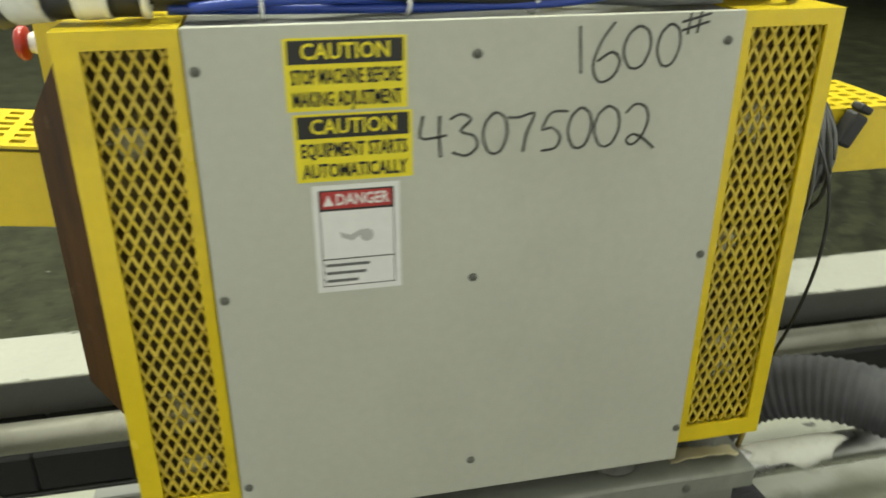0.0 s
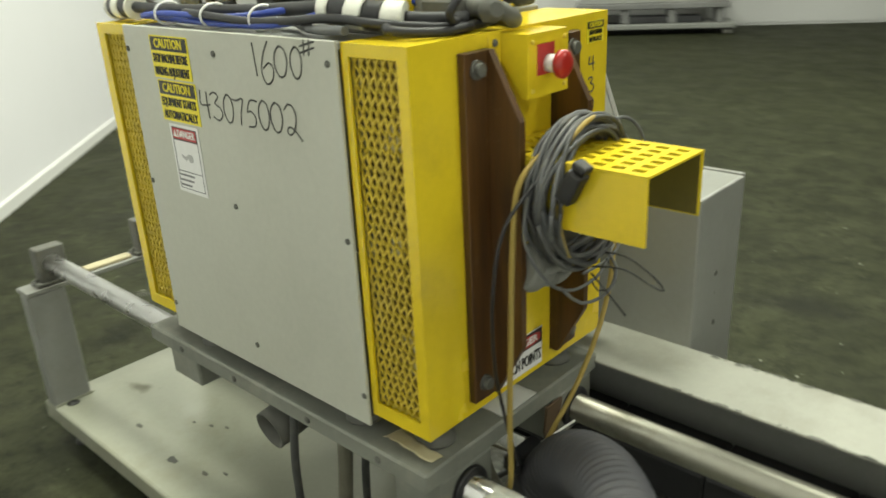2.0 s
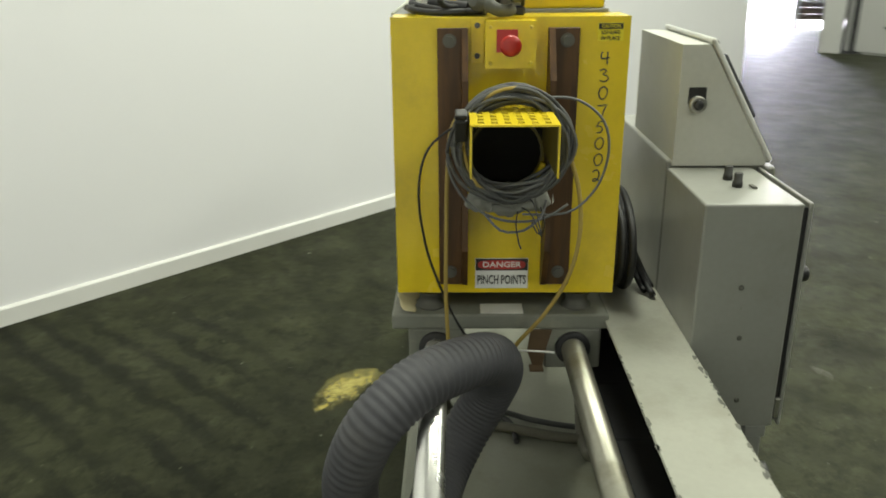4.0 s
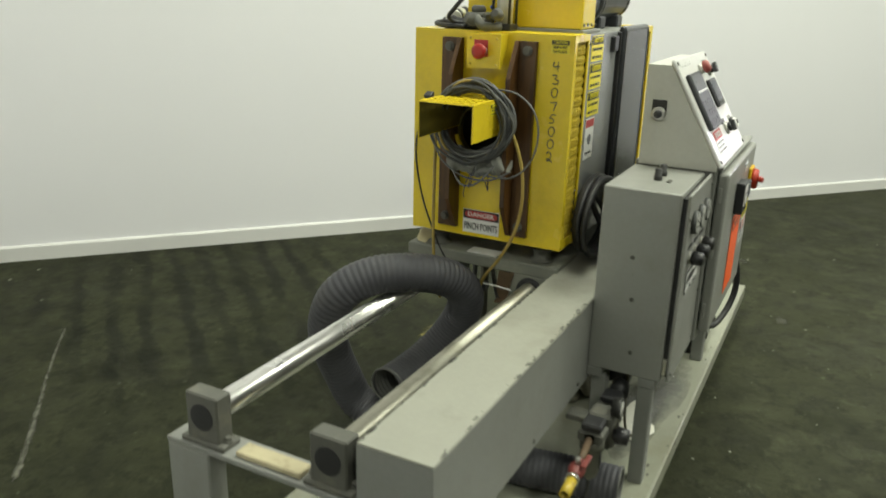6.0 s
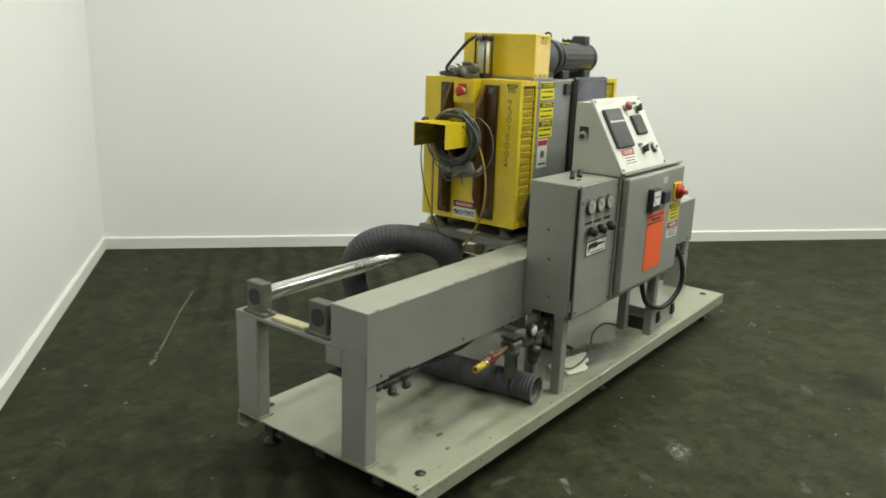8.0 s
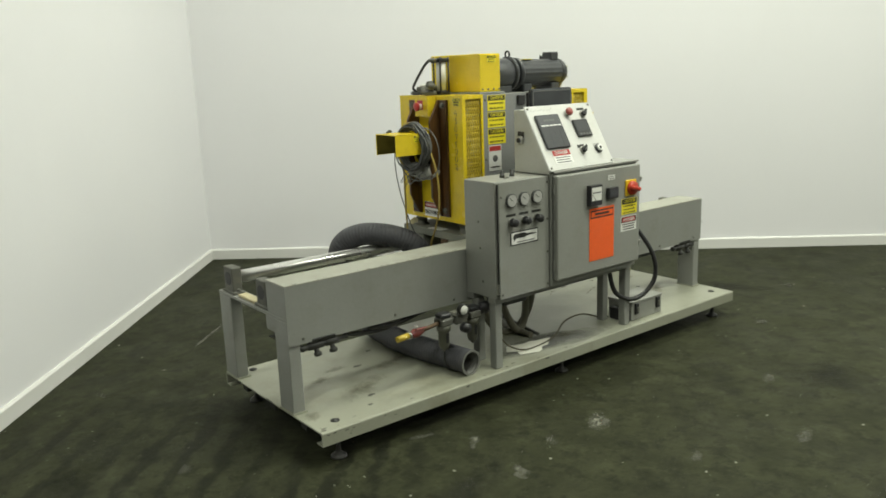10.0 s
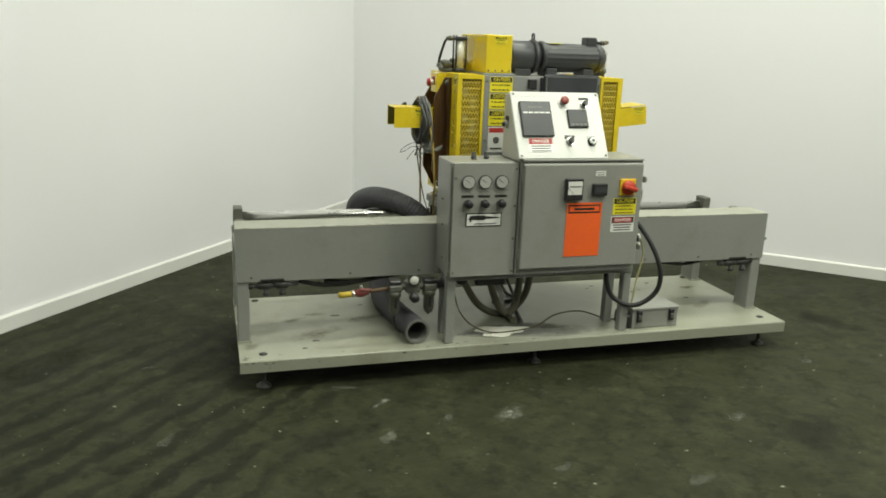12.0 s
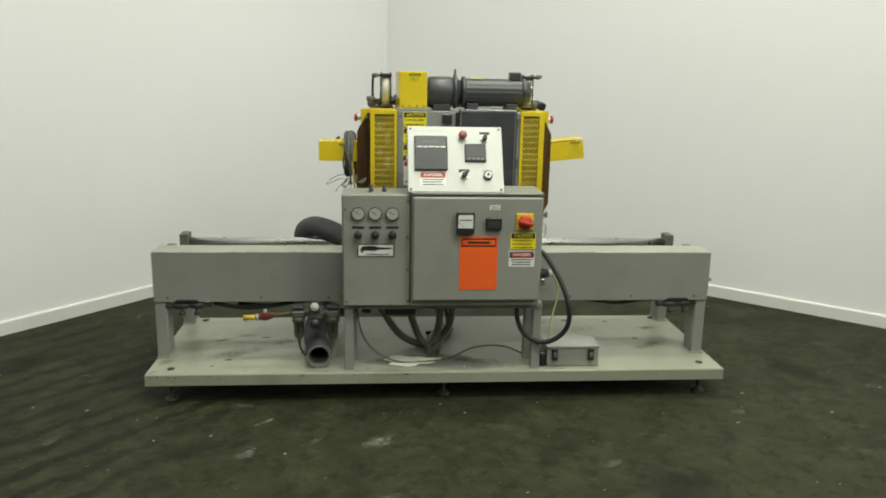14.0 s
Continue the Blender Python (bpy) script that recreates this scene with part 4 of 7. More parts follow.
X0, X1, XA, XB = 0.895, 1.632, 1.008, 1.528
YF, YB, ZB, ZT = 0.273, 0.692, 0.645, 1.164
enc = thing("machine_enclosure", (1.287, 0.49, 0.632), "grey steel machine enclosure with yellow mesh-sided end guards", "machine enclosure")
bm = bmesh.new()
box(bm, (XA, YB + 0.002, 0.626), (XB, YB + 0.007, 1.166), 0.001)
back = part("back_panel", bm, PANEL_GREY, enc, "grey screwed back panel with marker figures")
bm = bmesh.new()
box(bm, (XA, YF + 0.004, 0.640), (XB, YF + 0.008, 1.160), 0.001)
part("front_panel", bm, PANEL_FRONT, enc, "glossy grey front panel")
bm = bmesh.new()
box(bm, (XA, YF + 0.008, 1.156), (XB, YB + 0.002, 1.162))
part("top_panel", bm, GREY_PAINT, enc)
bm = bmesh.new()
box(bm, (XA, YF + 0.008, 0.632), (XB, YB + 0.002, 0.640))
part("bottom_panel", bm, CAST, enc)
for xa, xb in ((X0, XA), (XB, X1)):
    left = xa == X0
    guard = part("end_guard", ring_plate(bmesh.new(), 0, xa if left else xb - 0.004, xa + 0.004 if left else xb, (YF, ZB, YB, ZT), (0.418, 0.862, 0.556, 1.012)), YELLOW, enc, "yellow steel end guard")
    keep = Matrix()
    xi, xo = (xa + 0.004, xb - 0.002) if left else (xa + 0.002, xb - 0.004)
    part("guard_top", box(bmesh.new(), (xi, YF, ZT - 0.004), (xo, YB, ZT)), YELLOW, guard).matrix_parent_inverse = keep
    part("guard_bottom", box(bmesh.new(), (xi, YF, ZB), (xo, YB, ZB + 0.004)), YELLOW, guard).matrix_parent_inverse = keep
    ha, hb = (0.912, 0.995) if left else (1.541, 1.610)
    for y0, y1 in ((YF, YF + 0.004), (YB - 0.004, YB)):
        part("mesh_frame", ring_plate(bmesh.new(), 1, y0, y1, (xi, ZB + 0.004, xo, ZT - 0.004), (ha, 0.667, hb, 1.148)), YELLOW, guard).matrix_parent_inverse = keep
        inner = y0 + 0.008 if y0 < 0.5 else y1 - 0.008
        part("mesh", lattice(bmesh.new(), inner, ha - 0.002, hb + 0.002, 0.663, 1.152, 0.0119, 0.0245, 0.0031, 0.0030), YELLOW_DULL, guard, "yellow expanded metal mesh").matrix_parent_inverse = keep
    # Back liner gets a darker colour than the front, so its mesh holes look dark.
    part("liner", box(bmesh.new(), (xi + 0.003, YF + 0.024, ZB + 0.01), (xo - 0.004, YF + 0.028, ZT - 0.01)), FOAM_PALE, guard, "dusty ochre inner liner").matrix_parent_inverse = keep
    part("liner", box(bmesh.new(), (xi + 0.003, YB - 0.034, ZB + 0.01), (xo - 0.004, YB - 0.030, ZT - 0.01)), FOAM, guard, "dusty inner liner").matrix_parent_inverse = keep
    # thin near-black plate added behind the opening as the shade inside
    part("shade_plate", box(bmesh.new(), ((xa + 0.085) if left else (xa + 0.02), 0.36, 0.83), ((xa + 0.09) if left else (xa + 0.025), 0.62, 1.05)), CAVITY, guard).matrix_parent_inverse = keep
    sx = -1 if left else 1
    xf = xa if left else xb
    # brown boards with a fin, chute and collar on each end
    for yfl0, yfl1, yfin0, yfin1 in ((0.567, 0.610, 0.556, 0.567), (0.362, 0.405, 0.405, 0.416)):
        board = part("guide_board", box(bmesh.new(), (min(xf, xf + sx * 0.012), yfl0, 0.667), (max(xf, xf + sx * 0.012), yfl1, 1.146), 0.001), BROWN, enc, "dark brown phenolic guide board")
        fin = [(0.0, 1.146), (0.014, 1.146), (0.060, 1.062), (0.060, 0.752), (0.014, 0.667), (0.0, 0.667)]
        part("fin", prism(bmesh.new(), [(xf + sx * u, z) for u, z in fin], 1, yfin0, yfin1), BROWN, board).matrix_parent_inverse = keep
        for z in (0.694, 1.125):
            bolt(enc, (xf + sx * 0.012, (yfl0 + yfl1) / 2, z), (sx, 0, 0), 0.009, 0.010, CAST)
    xe = 0.668 if left else 1.850
    y0, y1, zt, zl = 0.4165, 0.5555, 1.019, 0.934
    tilt = Matrix.Translation((xf, 0, zl)) @ Matrix.Rotation(0.0 if left else radians(-6), 4, "Y") @ Matrix.Translation((-xf, 0, -zl))
    sheet = perforated(bmesh.new(), (xe, y0, zt), (xf - xe, 0, 0), (0, y1 - y0, 0), 8, 6, 0.012, 0.0105, 0.003)
    bmesh.ops.transform(sheet, matrix=tilt, verts=sheet.verts)
    chute = part("chute_top", sheet, YELLOW, enc, "yellow perforated top of the chute")
    for ya, yb in ((y0, y0 + 0.003), (y1 - 0.003, y1)):
        sheet = box(bmesh.new(), (min(xe, xf), ya, zl), (max(xe, xf), yb, zt - 0.0035))
        bmesh.ops.transform(sheet, matrix=tilt, verts=sheet.verts)
        side = part("chute_side", sheet, YELLOW, enc, "yellow sheet steel chute side")
        # thin sheets that carry the chute's inner shade as dark olive colour
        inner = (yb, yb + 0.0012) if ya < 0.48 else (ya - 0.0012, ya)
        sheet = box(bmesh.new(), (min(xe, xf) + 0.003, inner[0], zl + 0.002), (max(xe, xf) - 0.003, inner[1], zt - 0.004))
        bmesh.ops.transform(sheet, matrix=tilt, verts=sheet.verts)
        part("shade_lining", sheet, CHUTE_INNER, side, "dark olive inside with its shade put into the colour").matrix_parent_inverse = keep
    bm = bmesh.new()
    for k in range(28):
        a0, a1 = 2 * math.pi * k / 28, 2 * math.pi * (k + 1) / 28
        q = []
        for r in (0.064, 0.069):
            for xx in (xf + sx * 0.001, xf + sx * 0.020):
                for a in (a0, a1):
                    q.append(bm.verts.new((xx, 0.487 + r * math.cos(a), 0.925 + r * math.sin(a))))
        bm.faces.new((q[0], q[1], q[3], q[2]))
        bm.faces.new((q[4], q[6], q[7], q[5]))
        bm.faces.new((q[2], q[3], q[7], q[6]))
    bmesh.ops.remove_doubles(bm, verts=bm.verts, dist=0.0001)
    bmesh.ops.recalc_face_normals(bm, faces=bm.faces)
    # collar takes the same darkened olive as the chute inside
    part("collar", bm, CHUTE_INNER, enc, "dark olive round outlet collar")
    if left:
        bm = bmesh.new()
        pts = [(xf - 0.030, 0.487 + 0.070 * math.cos(a), 0.930 + 0.070 * math.sin(a)) for a in [math.pi * (1.08 + 0.84 * k / 30) for k in range(31)]]
        tube(bm, pts, 0.006, 10)
        part("collar_rim", bm, YELLOW, enc)
for k, (x, z, w, h, back) in enumerate(((1.588, 1.060, 0.020, 0.030, True), (1.582, 0.760, 0.024, 0.030, True), (1.575, 0.690, 0.026, 0.018, True), (0.953, 1.043, 0.022, 0.026, True), (0.945, 0.770, 0.022, 0.024, True), (0.940, 0.728, 0.018, 0.016, True), (0.965, 0.905, 0.016, 0.022, True),
                                                     (0.935, 1.095, 0.026, 0.030, False), (0.968, 1.050, 0.020, 0.040, False), (0.935, 0.990, 0.022, 0.028, False), (0.970, 0.950, 0.022, 0.045, False), (0.945, 0.890, 0.020, 0.030, False), (0.960, 0.830, 0.024, 0.030, False))):
    dust_cake(enc, x, YB - 0.0285 if back else YF + 0.0225, z, w, h, 70 + k)
# stop button on the left guard
bm = prism(bmesh.new(), [(0.898, 1.160), (0.852, 1.160), (0.852, 1.081), (0.861, 1.081), (0.898, 1.132)], 1, 0.440, 0.527)
stop = part("stop_box", bm, YELLOW, enc, "yellow box with a red mushroom stop button")
part("tab", box(bmesh.new(), (0.893, 0.527, 1.085), (0.8975, 0.552, 1.162), 0.001), YELLOW, stop).matrix_parent_inverse = Matrix()
part("stop_plate", box(bmesh.new(), (0.8508, 0.472, 1.108), (0.852, 0.508, 1.146)), SIGN_RED, stop).matrix_parent_inverse = Matrix()
part("button_ring", lathe(bmesh.new(), (0.852, 0.485, 1.121), (-1, 0, 0), [(0, 0.0115), (0.012, 0.0115), (0.014, 0.0105), (0.018, 0.0100)], 24), SIGN_WHITE, stop).matrix_parent_inverse = Matrix()
part("button", lathe(bmesh.new(), (0.836, 0.485, 1.121), (-1, 0, 0), [(0, 0.011), (0.003, 0.0175), (0.009, 0.018), (0.013, 0.014), (0.0145, 0.007), (0.0147, 0)], 28), RED_BUTTON, stop).matrix_parent_inverse = Matrix()
for y, z in ((0.540, 1.098), (0.540, 1.150)):
    screw(enc, (0.893, y, z), (-1, 0, 0), 0.005)
for y, z in ((0.449, 1.090), (0.518, 1.090), (0.449, 1.150), (0.518, 1.150)):
    screw(enc, (0.852, y, z), (-1, 0, 0), 0.003, YELLOW_DULL)
bm = prism(bmesh.new(), [(1.634, 1.160), (1.684, 1.160), (1.684, 1.081), (1.675, 1.081), (1.634, 1.132)], 1, 0.440, 0.527)
stop = part("stop_box", bm, YELLOW, enc, "yellow box with a red mushroom stop button")
part("stop_plate", box(bmesh.new(), (1.684, 0.472, 1.108), (1.6852, 0.508, 1.146)), SIGN_RED, stop).matrix_parent_inverse = Matrix()
part("button_ring", lathe(bmesh.new(), (1.684, 0.485, 1.121), (1, 0, 0), [(0, 0.0115), (0.012, 0.0115), (0.014, 0.0105), (0.018, 0.0100)], 24), SIGN_WHITE, stop).matrix_parent_inverse = Matrix()
part("button", lathe(bmesh.new(), (1.700, 0.485, 1.121), (1, 0, 0), [(0, 0.011), (0.003, 0.0175), (0.009, 0.018), (0.013, 0.014), (0.0145, 0.007), (0.0147, 0)], 28), RED_BUTTON, stop).matrix_parent_inverse = Matrix()

def prism_on(m, pts, z0, z1):
    b = prism(bmesh.new(), pts, 2, z0, z1)
    bmesh.ops.transform(b, matrix=m, verts=b.verts)
    return b


# writing and stickers on the back panel
yb = YB + 0.007
for xq, z in ((1.024, 1.138), (1.273, 1.135), (1.520, 1.129), (1.018, 0.909), (1.273, 0.908), (1.520, 0.908), (1.014, 0.675), (1.271, 0.671), (1.520, 0.676)):
    screw(enc, (xq, yb, z), (0, 1, 0))
caution_sign(enc, plane_at((1.446, yb, 1.090), *BACKWARD), 0.108, 0.064, ["STOP MACHINE BEFORE", "MAKING ADJUSTMENT"])
caution_sign(enc, plane_at((1.442, yb, 1.023), *BACKWARD), 0.108, 0.064, ["EQUIPMENT STARTS", "AUTOMATICALLY"])
m = plane_at((1.430, yb, 0.907), *BACKWARD)
s = part("danger_sticker", on(m, (0, 0, 0.0004), (0.083, 0.112, 0.0012)), SIGN_WHITE, enc, "white danger sticker with a red heading")
part("heading", on(m, (0.006, 0.086, 0.0012), (0.077, 0.107, 0.0016)), SIGN_BLACK, s)
part("heading", on(m, (0.008, 0.0885, 0.0016), (0.075, 0.1055, 0.0019)), SIGN_RED, s)
lettering("heading_text", "DANGER", 0.016, m @ Matrix.Translation((0.047, 0.097, 0.0023)), SIGN_WHITE, s, 0.050)
part("warning_triangle", prism_on(m, [(0.010, 0.0915), (0.020, 0.0915), (0.015, 0.1025)], 0.0019, 0.0023), SIGN_WHITE, s)
for lo, hi in (((0.006, 0.006), (0.0068, 0.086)), ((0.0762, 0.006), (0.077, 0.086)), ((0.0068, 0.006), (0.0762, 0.0068)), ((0.0068, 0.0350), (0.0762, 0.0360))):
    part("border", on(m, (lo[0], lo[1], 0.0012), (hi[0], hi[1], 0.0016)), SIGN_BLACK, s)
part("pictogram", prism_on(m, [(0.024, 0.064), (0.034, 0.060), (0.046, 0.066), (0.047, 0.062), (0.036, 0.054), (0.026, 0.058)], 0.0012, 0.0016), PALE_PRINT, s)
part("pictogram", disc_on(m, 0.050, 0.059, 0.0065, 0.0012, 0.0017), PALE_PRINT, s)
for k in range(3):
    part("line", on(m, (0.009, 0.0275 - 0.0085 * k, 0.0012), (0.052 - (0.012 if k == 2 else 0.004 * k), 0.0305 - 0.0085 * k, 0.0016)), CABLE_GREY, s)
for d, x, z, w, h in (("1", 1.180, 1.112, 0.018, 0.044), ("6", 1.162, 1.103, 0.030, 0.055), ("0", 1.131, 1.114, 0.028, 0.040), ("0", 1.097, 1.115, 0.024, 0.040)):
    handwriting(enc, d, plane_at((x, yb, z), (-1, 0, 0.05), (0.03, 0, 1)), w, h)
handwriting(enc, "#", plane_at((1.074, yb, 1.142), (-1, 0, 0.10), (0.05, 0, 1)), 0.030, 0.022, 0.0013)
for d, x, w in (("4", 1.326, 0.026), ("3", 1.297, 0.027), ("0", 1.266, 0.025), ("7", 1.241, 0.026), ("5", 1.209, 0.028), ("0", 1.181, 0.025), ("0", 1.154, 0.027), ("2", 1.121, 0.032)):
    handwriting(enc, d, plane_at((x, yb, 1.039), (-1, 0, 0.0), (0.03, 0, 1)), w, 0.041)

# writing and stickers on the left guard
caution_sign(enc, plane_at((X0, 0.330, 1.122), *LEFTWARD), 0.045, 0.031, ["KEEP GUARD", "IN PLACE"])
m = plane_at((X0, 0.541, 0.655), *LEFTWARD)
s = part("danger_sign", on(m, (0, 0, 0.0006), (0.102, 0.062, 0.0016)), SIGN_WHITE, enc, "white and red danger pinch points sign")
part("heading", on(m, (0.001, 0.037, 0.0016), (0.101, 0.061, 0.0022)), SIGN_BLACK, s)
bm = bmesh.new()
pts = []
for k in range(32):
    a = 2 * math.pi * k / 32
    pts.append((0.051 + 0.046 * math.copysign(abs(math.cos(a)) ** 0.5, math.cos(a)), 0.049 + 0.0092 * math.copysign(abs(math.sin(a)) ** 0.6, math.sin(a))))
prism(bm, pts, 2, 0.0022, 0.0027)
bmesh.ops.transform(bm, matrix=m, verts=bm.verts)
part("red_oval", bm, SIGN_RED, s)
lettering("heading_text", "DANGER", 0.016, m @ Matrix.Translation((0.051, 0.049, 0.0030)), SIGN_WHITE, s, 0.074)
lettering("text_line", "PINCH POINTS", 0.026, m @ Matrix.Translation((0.051, 0.017, 0.0022)), SIGN_BLACK, s, 0.094)
for k, d in enumerate("43075002"):
    handwriting(enc, d, plane_at((X0, 0.322 + 0.0004 * k, 1.082 - 0.0305 * k), *LEFTWARD), 0.016, 0.022, 0.0013)
m = plane_at((0.757, 0.4165, 0.984), *FRONTWARD)
caution_sign(enc, m, 0.045, 0.027, ["", ""])
m = tilt @ plane_at((1.790, 0.4165, 0.985), *FRONTWARD)
caution_sign(enc, m, 0.045, 0.027, ["", ""])

# front panel: sticker column, switch and smoked cover
yf = YF + 0.004
for z, lines in ((1.096, ["", ""]), (1.028, ["", ""]), (0.960, ["", ""])):
    caution_sign(enc, plane_at((1.032, yf, z), *FRONTWARD), 0.098, 0.062, lines)
m = plane_at((1.034, yf, 0.850), *FRONTWARD)
s = part("danger_sticker", on(m, (0, 0, 0.0004), (0.070, 0.105, 0.0012)), SIGN_WHITE, enc, "white danger sticker with a dark heading")
part("heading", on(m, (0.003, 0.082, 0.0012), (0.067, 0.101, 0.0018)), SIGN_RED, s)
part("pictogram", disc_on(m, 0.035, 0.05, 0.014, 0.0012, 0.002), CABLE_GREY, s)
part("line", on(m, (0.010, 0.012, 0.0012), (0.060, 0.018, 0.0018)), SIGN_BLACK, s)
bm = bmesh.new()
box(bm, (1.196, yf - 0.012, 1.112), (1.236, yf, 1.152), 0.003)
part("switch", bm, BLACK_PLASTIC, enc, "square black rocker switch")
for x in (1.020, 1.527):
    for z in (1.14, 0.90, 0.67):
        screw(enc, (x, yf, z), (0, -1, 0))
bm = bmesh.new()
box(bm, (1.262, 0.256, 0.700), (1.514, yf, 1.174), 0.010, 3)
cover = part("smoked_cover", bm, SMOKED, enc, "glossy smoked plastic door cover")
# pale edge of the cover, drawn as a thin grey ring
part("rim", ring_plate(bmesh.new(), 1, 0.2545, 0.2560, (1.270, 0.708, 1.506, 1.166), (1.2745, 0.7125, 1.5015, 1.1615)), CABLE_GREY, cover, "pale grey line round the edge of the cover").matrix_parent_inverse = Matrix()
for z in (0.78, 0.95, 1.12):
    part("hinge", box(bmesh.new(), (1.512, 0.264, z - 0.02), (1.524, 0.281, z + 0.02), 0.003), CAST, cover).matrix_parent_inverse = Matrix()
part("seam", box(bmesh.new(), (1.252, 0.266, 0.68), (1.262, yf, 1.160), 0.002), BLACK, cover).matrix_parent_inverse = Matrix()

# ---- on top of the enclosure ----
TOP = 1.164
belt = thing("belt_guard", (1.076, 0.45, TOP), "yellow sheet steel belt guard box on the enclosure", "belt guard")
skew = Matrix.Translation((1.074, 0.302, 0)) @ Matrix.Rotation(radians(2.4), 4, "Z") @ Matrix.Translation((-1.074, -0.302, 0))
bm = box(bmesh.new(), (1.016, 0.302, 1.171), (1.132, 0.605, 1.324), 0.004, 2)
bmesh.ops.transform(bm, matrix=skew, verts=bm.verts)
part("guard_box", bm, YELLOW, belt)
part("base_flange", box(bmesh.new(), (1.005, 0.292, 1.162), (1.146, 0.612, 1.171), 0.002), GREY_PAINT, belt)
caution_sign(belt, skew @ plane_at((1.055, 0.3015, 1.288), *FRONTWARD), 0.050, 0.028, ["", ""])
for x in (1.03, 1.06, 1.09, 1.12):
    screw(belt, (x, 0.300, 1.182), (0, -1, 0), 0.004)

motor = thing("electric_motor", (1.36, 0.392, TOP), "dark grey electric gear motor with a terminal box", "motor")
ay, az = 0.392, 1.241
part("gearbox", lathe(bmesh.new(), (1.140, ay, az - 0.002), (1, 0, 0), [(0, 0.060), (0.008, 0.065), (0.095, 0.066), (0.105, 0.060), (0.140, 0.052)], 36), MOTOR_GREY, motor)
part("flange", lathe(bmesh.new(), (1.248, ay, az), (1, 0, 0), [(0, 0.060), (0.002, 0.071), (0.014, 0.071), (0.018, 0.060)], 36), MOTOR_GREY, motor)
part("flange", lathe(bmesh.new(), (1.284, ay, az), (1, 0, 0), [(0, 0.056), (0.002, 0.066), (0.016, 0.066), (0.020, 0.056)], 36), MOTOR_GREY, motor)
bm = bmesh.new()
n = 72
rings = []
for xs in (1.300, 1.542):
    ring = []
    for k in range(n):
        a = 2 * math.pi * k / n
        r = 0.0580 if k % 4 < 2 else 0.0570
        ring.append(bm.verts.new((xs, ay + r * math.cos(a), az + r * math.sin(a))))
    rings.append(ring)
for k in range(n):
    bm.faces.new((rings[0][k], rings[1][k], rings[1][(k + 1) % n], rings[0][(k + 1) % n]))
bm.faces.new(rings[0])
bm.faces.new(rings[1][::-1])
part("housing", bm, MOTOR_GREY, motor)
part("end_bell", lathe(bmesh.new(), (1.542, ay, az), (1, 0, 0), [(0, 0.059), (0.020, 0.059), (0.032, 0.052), (0.042, 0.044), (0.043, 0.0)], 32), MOTOR_GREY, motor)
for k in range(6):
    a = 2 * math.pi * (k + 0.5) / 6
    part("clamp_screw", cyl(bmesh.new(), (1.576, ay + 0.046 * math.cos(a), az + 0.046 * math.sin(a)), (1.588, ay + 0.046 * math.cos(a), az + 0.046 * math.sin(a)), 0.0045, 8), STEEL, motor)
part("terminal_box", box(bmesh.new(), (1.493, 0.362, az + 0.050), (1.540, 0.420, 1.328), 0.004), MOTOR_GREY, motor)
part("lifting_eye", tube(bmesh.new(), [(1.256, ay + 0.013 * math.cos(a), 1.321 + 0.013 * math.sin(a)) for a in [2 * math.pi * k / 16 for k in range(17)]], 0.004, 8), MOTOR_GREY, motor)
part("nameplate", box(bmesh.new(), (1.325, ay - 0.030, az + 0.0555), (1.375, ay + 0.002, az + 0.0585), 0.001), SIGN_YELLOW, motor, "small yellow name label")
for x in (1.33, 1.50):
    part("mount_foot", box(bmesh.new(), (x - 0.025, ay - 0.050, 1.162), (x + 0.025, ay + 0.050, az - 0.046), 0.004), MOTOR_GREY, motor)
part("gear_foot", box(bmesh.new(), (1.160, ay - 0.050, 1.162), (1.235, ay + 0.050, az - 0.050), 0.004), MOTOR_GREY, motor)


def air_cylinder(x, y):
    c = thing("air_cylinder", (x, y, TOP), "upright aluminium air cylinder with black end caps", "air cylinder", "air cylinders")
    part("barrel", cyl(bmesh.new(), (x, y, 1.180), (x, y, 1.296), 0.0200, 28), ALUMINIUM, c)
    for z0, z1 in ((1.164, 1.180), (1.296, 1.313)):
        part("end_cap", box(bmesh.new(), (x - 0.026, y - 0.026, z0), (x + 0.026, y + 0.026, z1), 0.003), BLACK_PLASTIC, c)
    for sx in (-1, 1):
        for sy in (-1, 1):
            part("tie_rod", cyl(bmesh.new(), (x + sx * 0.0215, y + sy * 0.0215, 1.18), (x + sx * 0.0215, y + sy * 0.0215, 1.318), 0.0036, 10), DARK_CAST, c)
    return c


air_cylinder(0.960, 0.480)
air_cylinder(1.588, 0.480)


def air_fitting(x, y, z, d, size=1.0):
    f = thing("air_fitting", (x, y, z), "small dark push-in air fitting with a knurled nut", "fitting", "air fittings")
    d = Vector(d)
    part("body", lathe(bmesh.new(), (x, y, z), d, [(0, 0.006 * size), (0.012 * size, 0.006 * size), (0.013 * size, 0.011 * size), (0.030 * size, 0.012 * size), (0.032 * size, 0.008 * size), (0.042 * size, 0.007 * size)], 16), CAST, f)
    part("nut", lathe(bmesh.new(), Vector((x, y, z)) + d * 0.016 * size, d, [(0, 0.0125 * size), (0.008 * size, 0.0125 * size)], 6), BRASS if size < 1 else CAST, f)
    return f


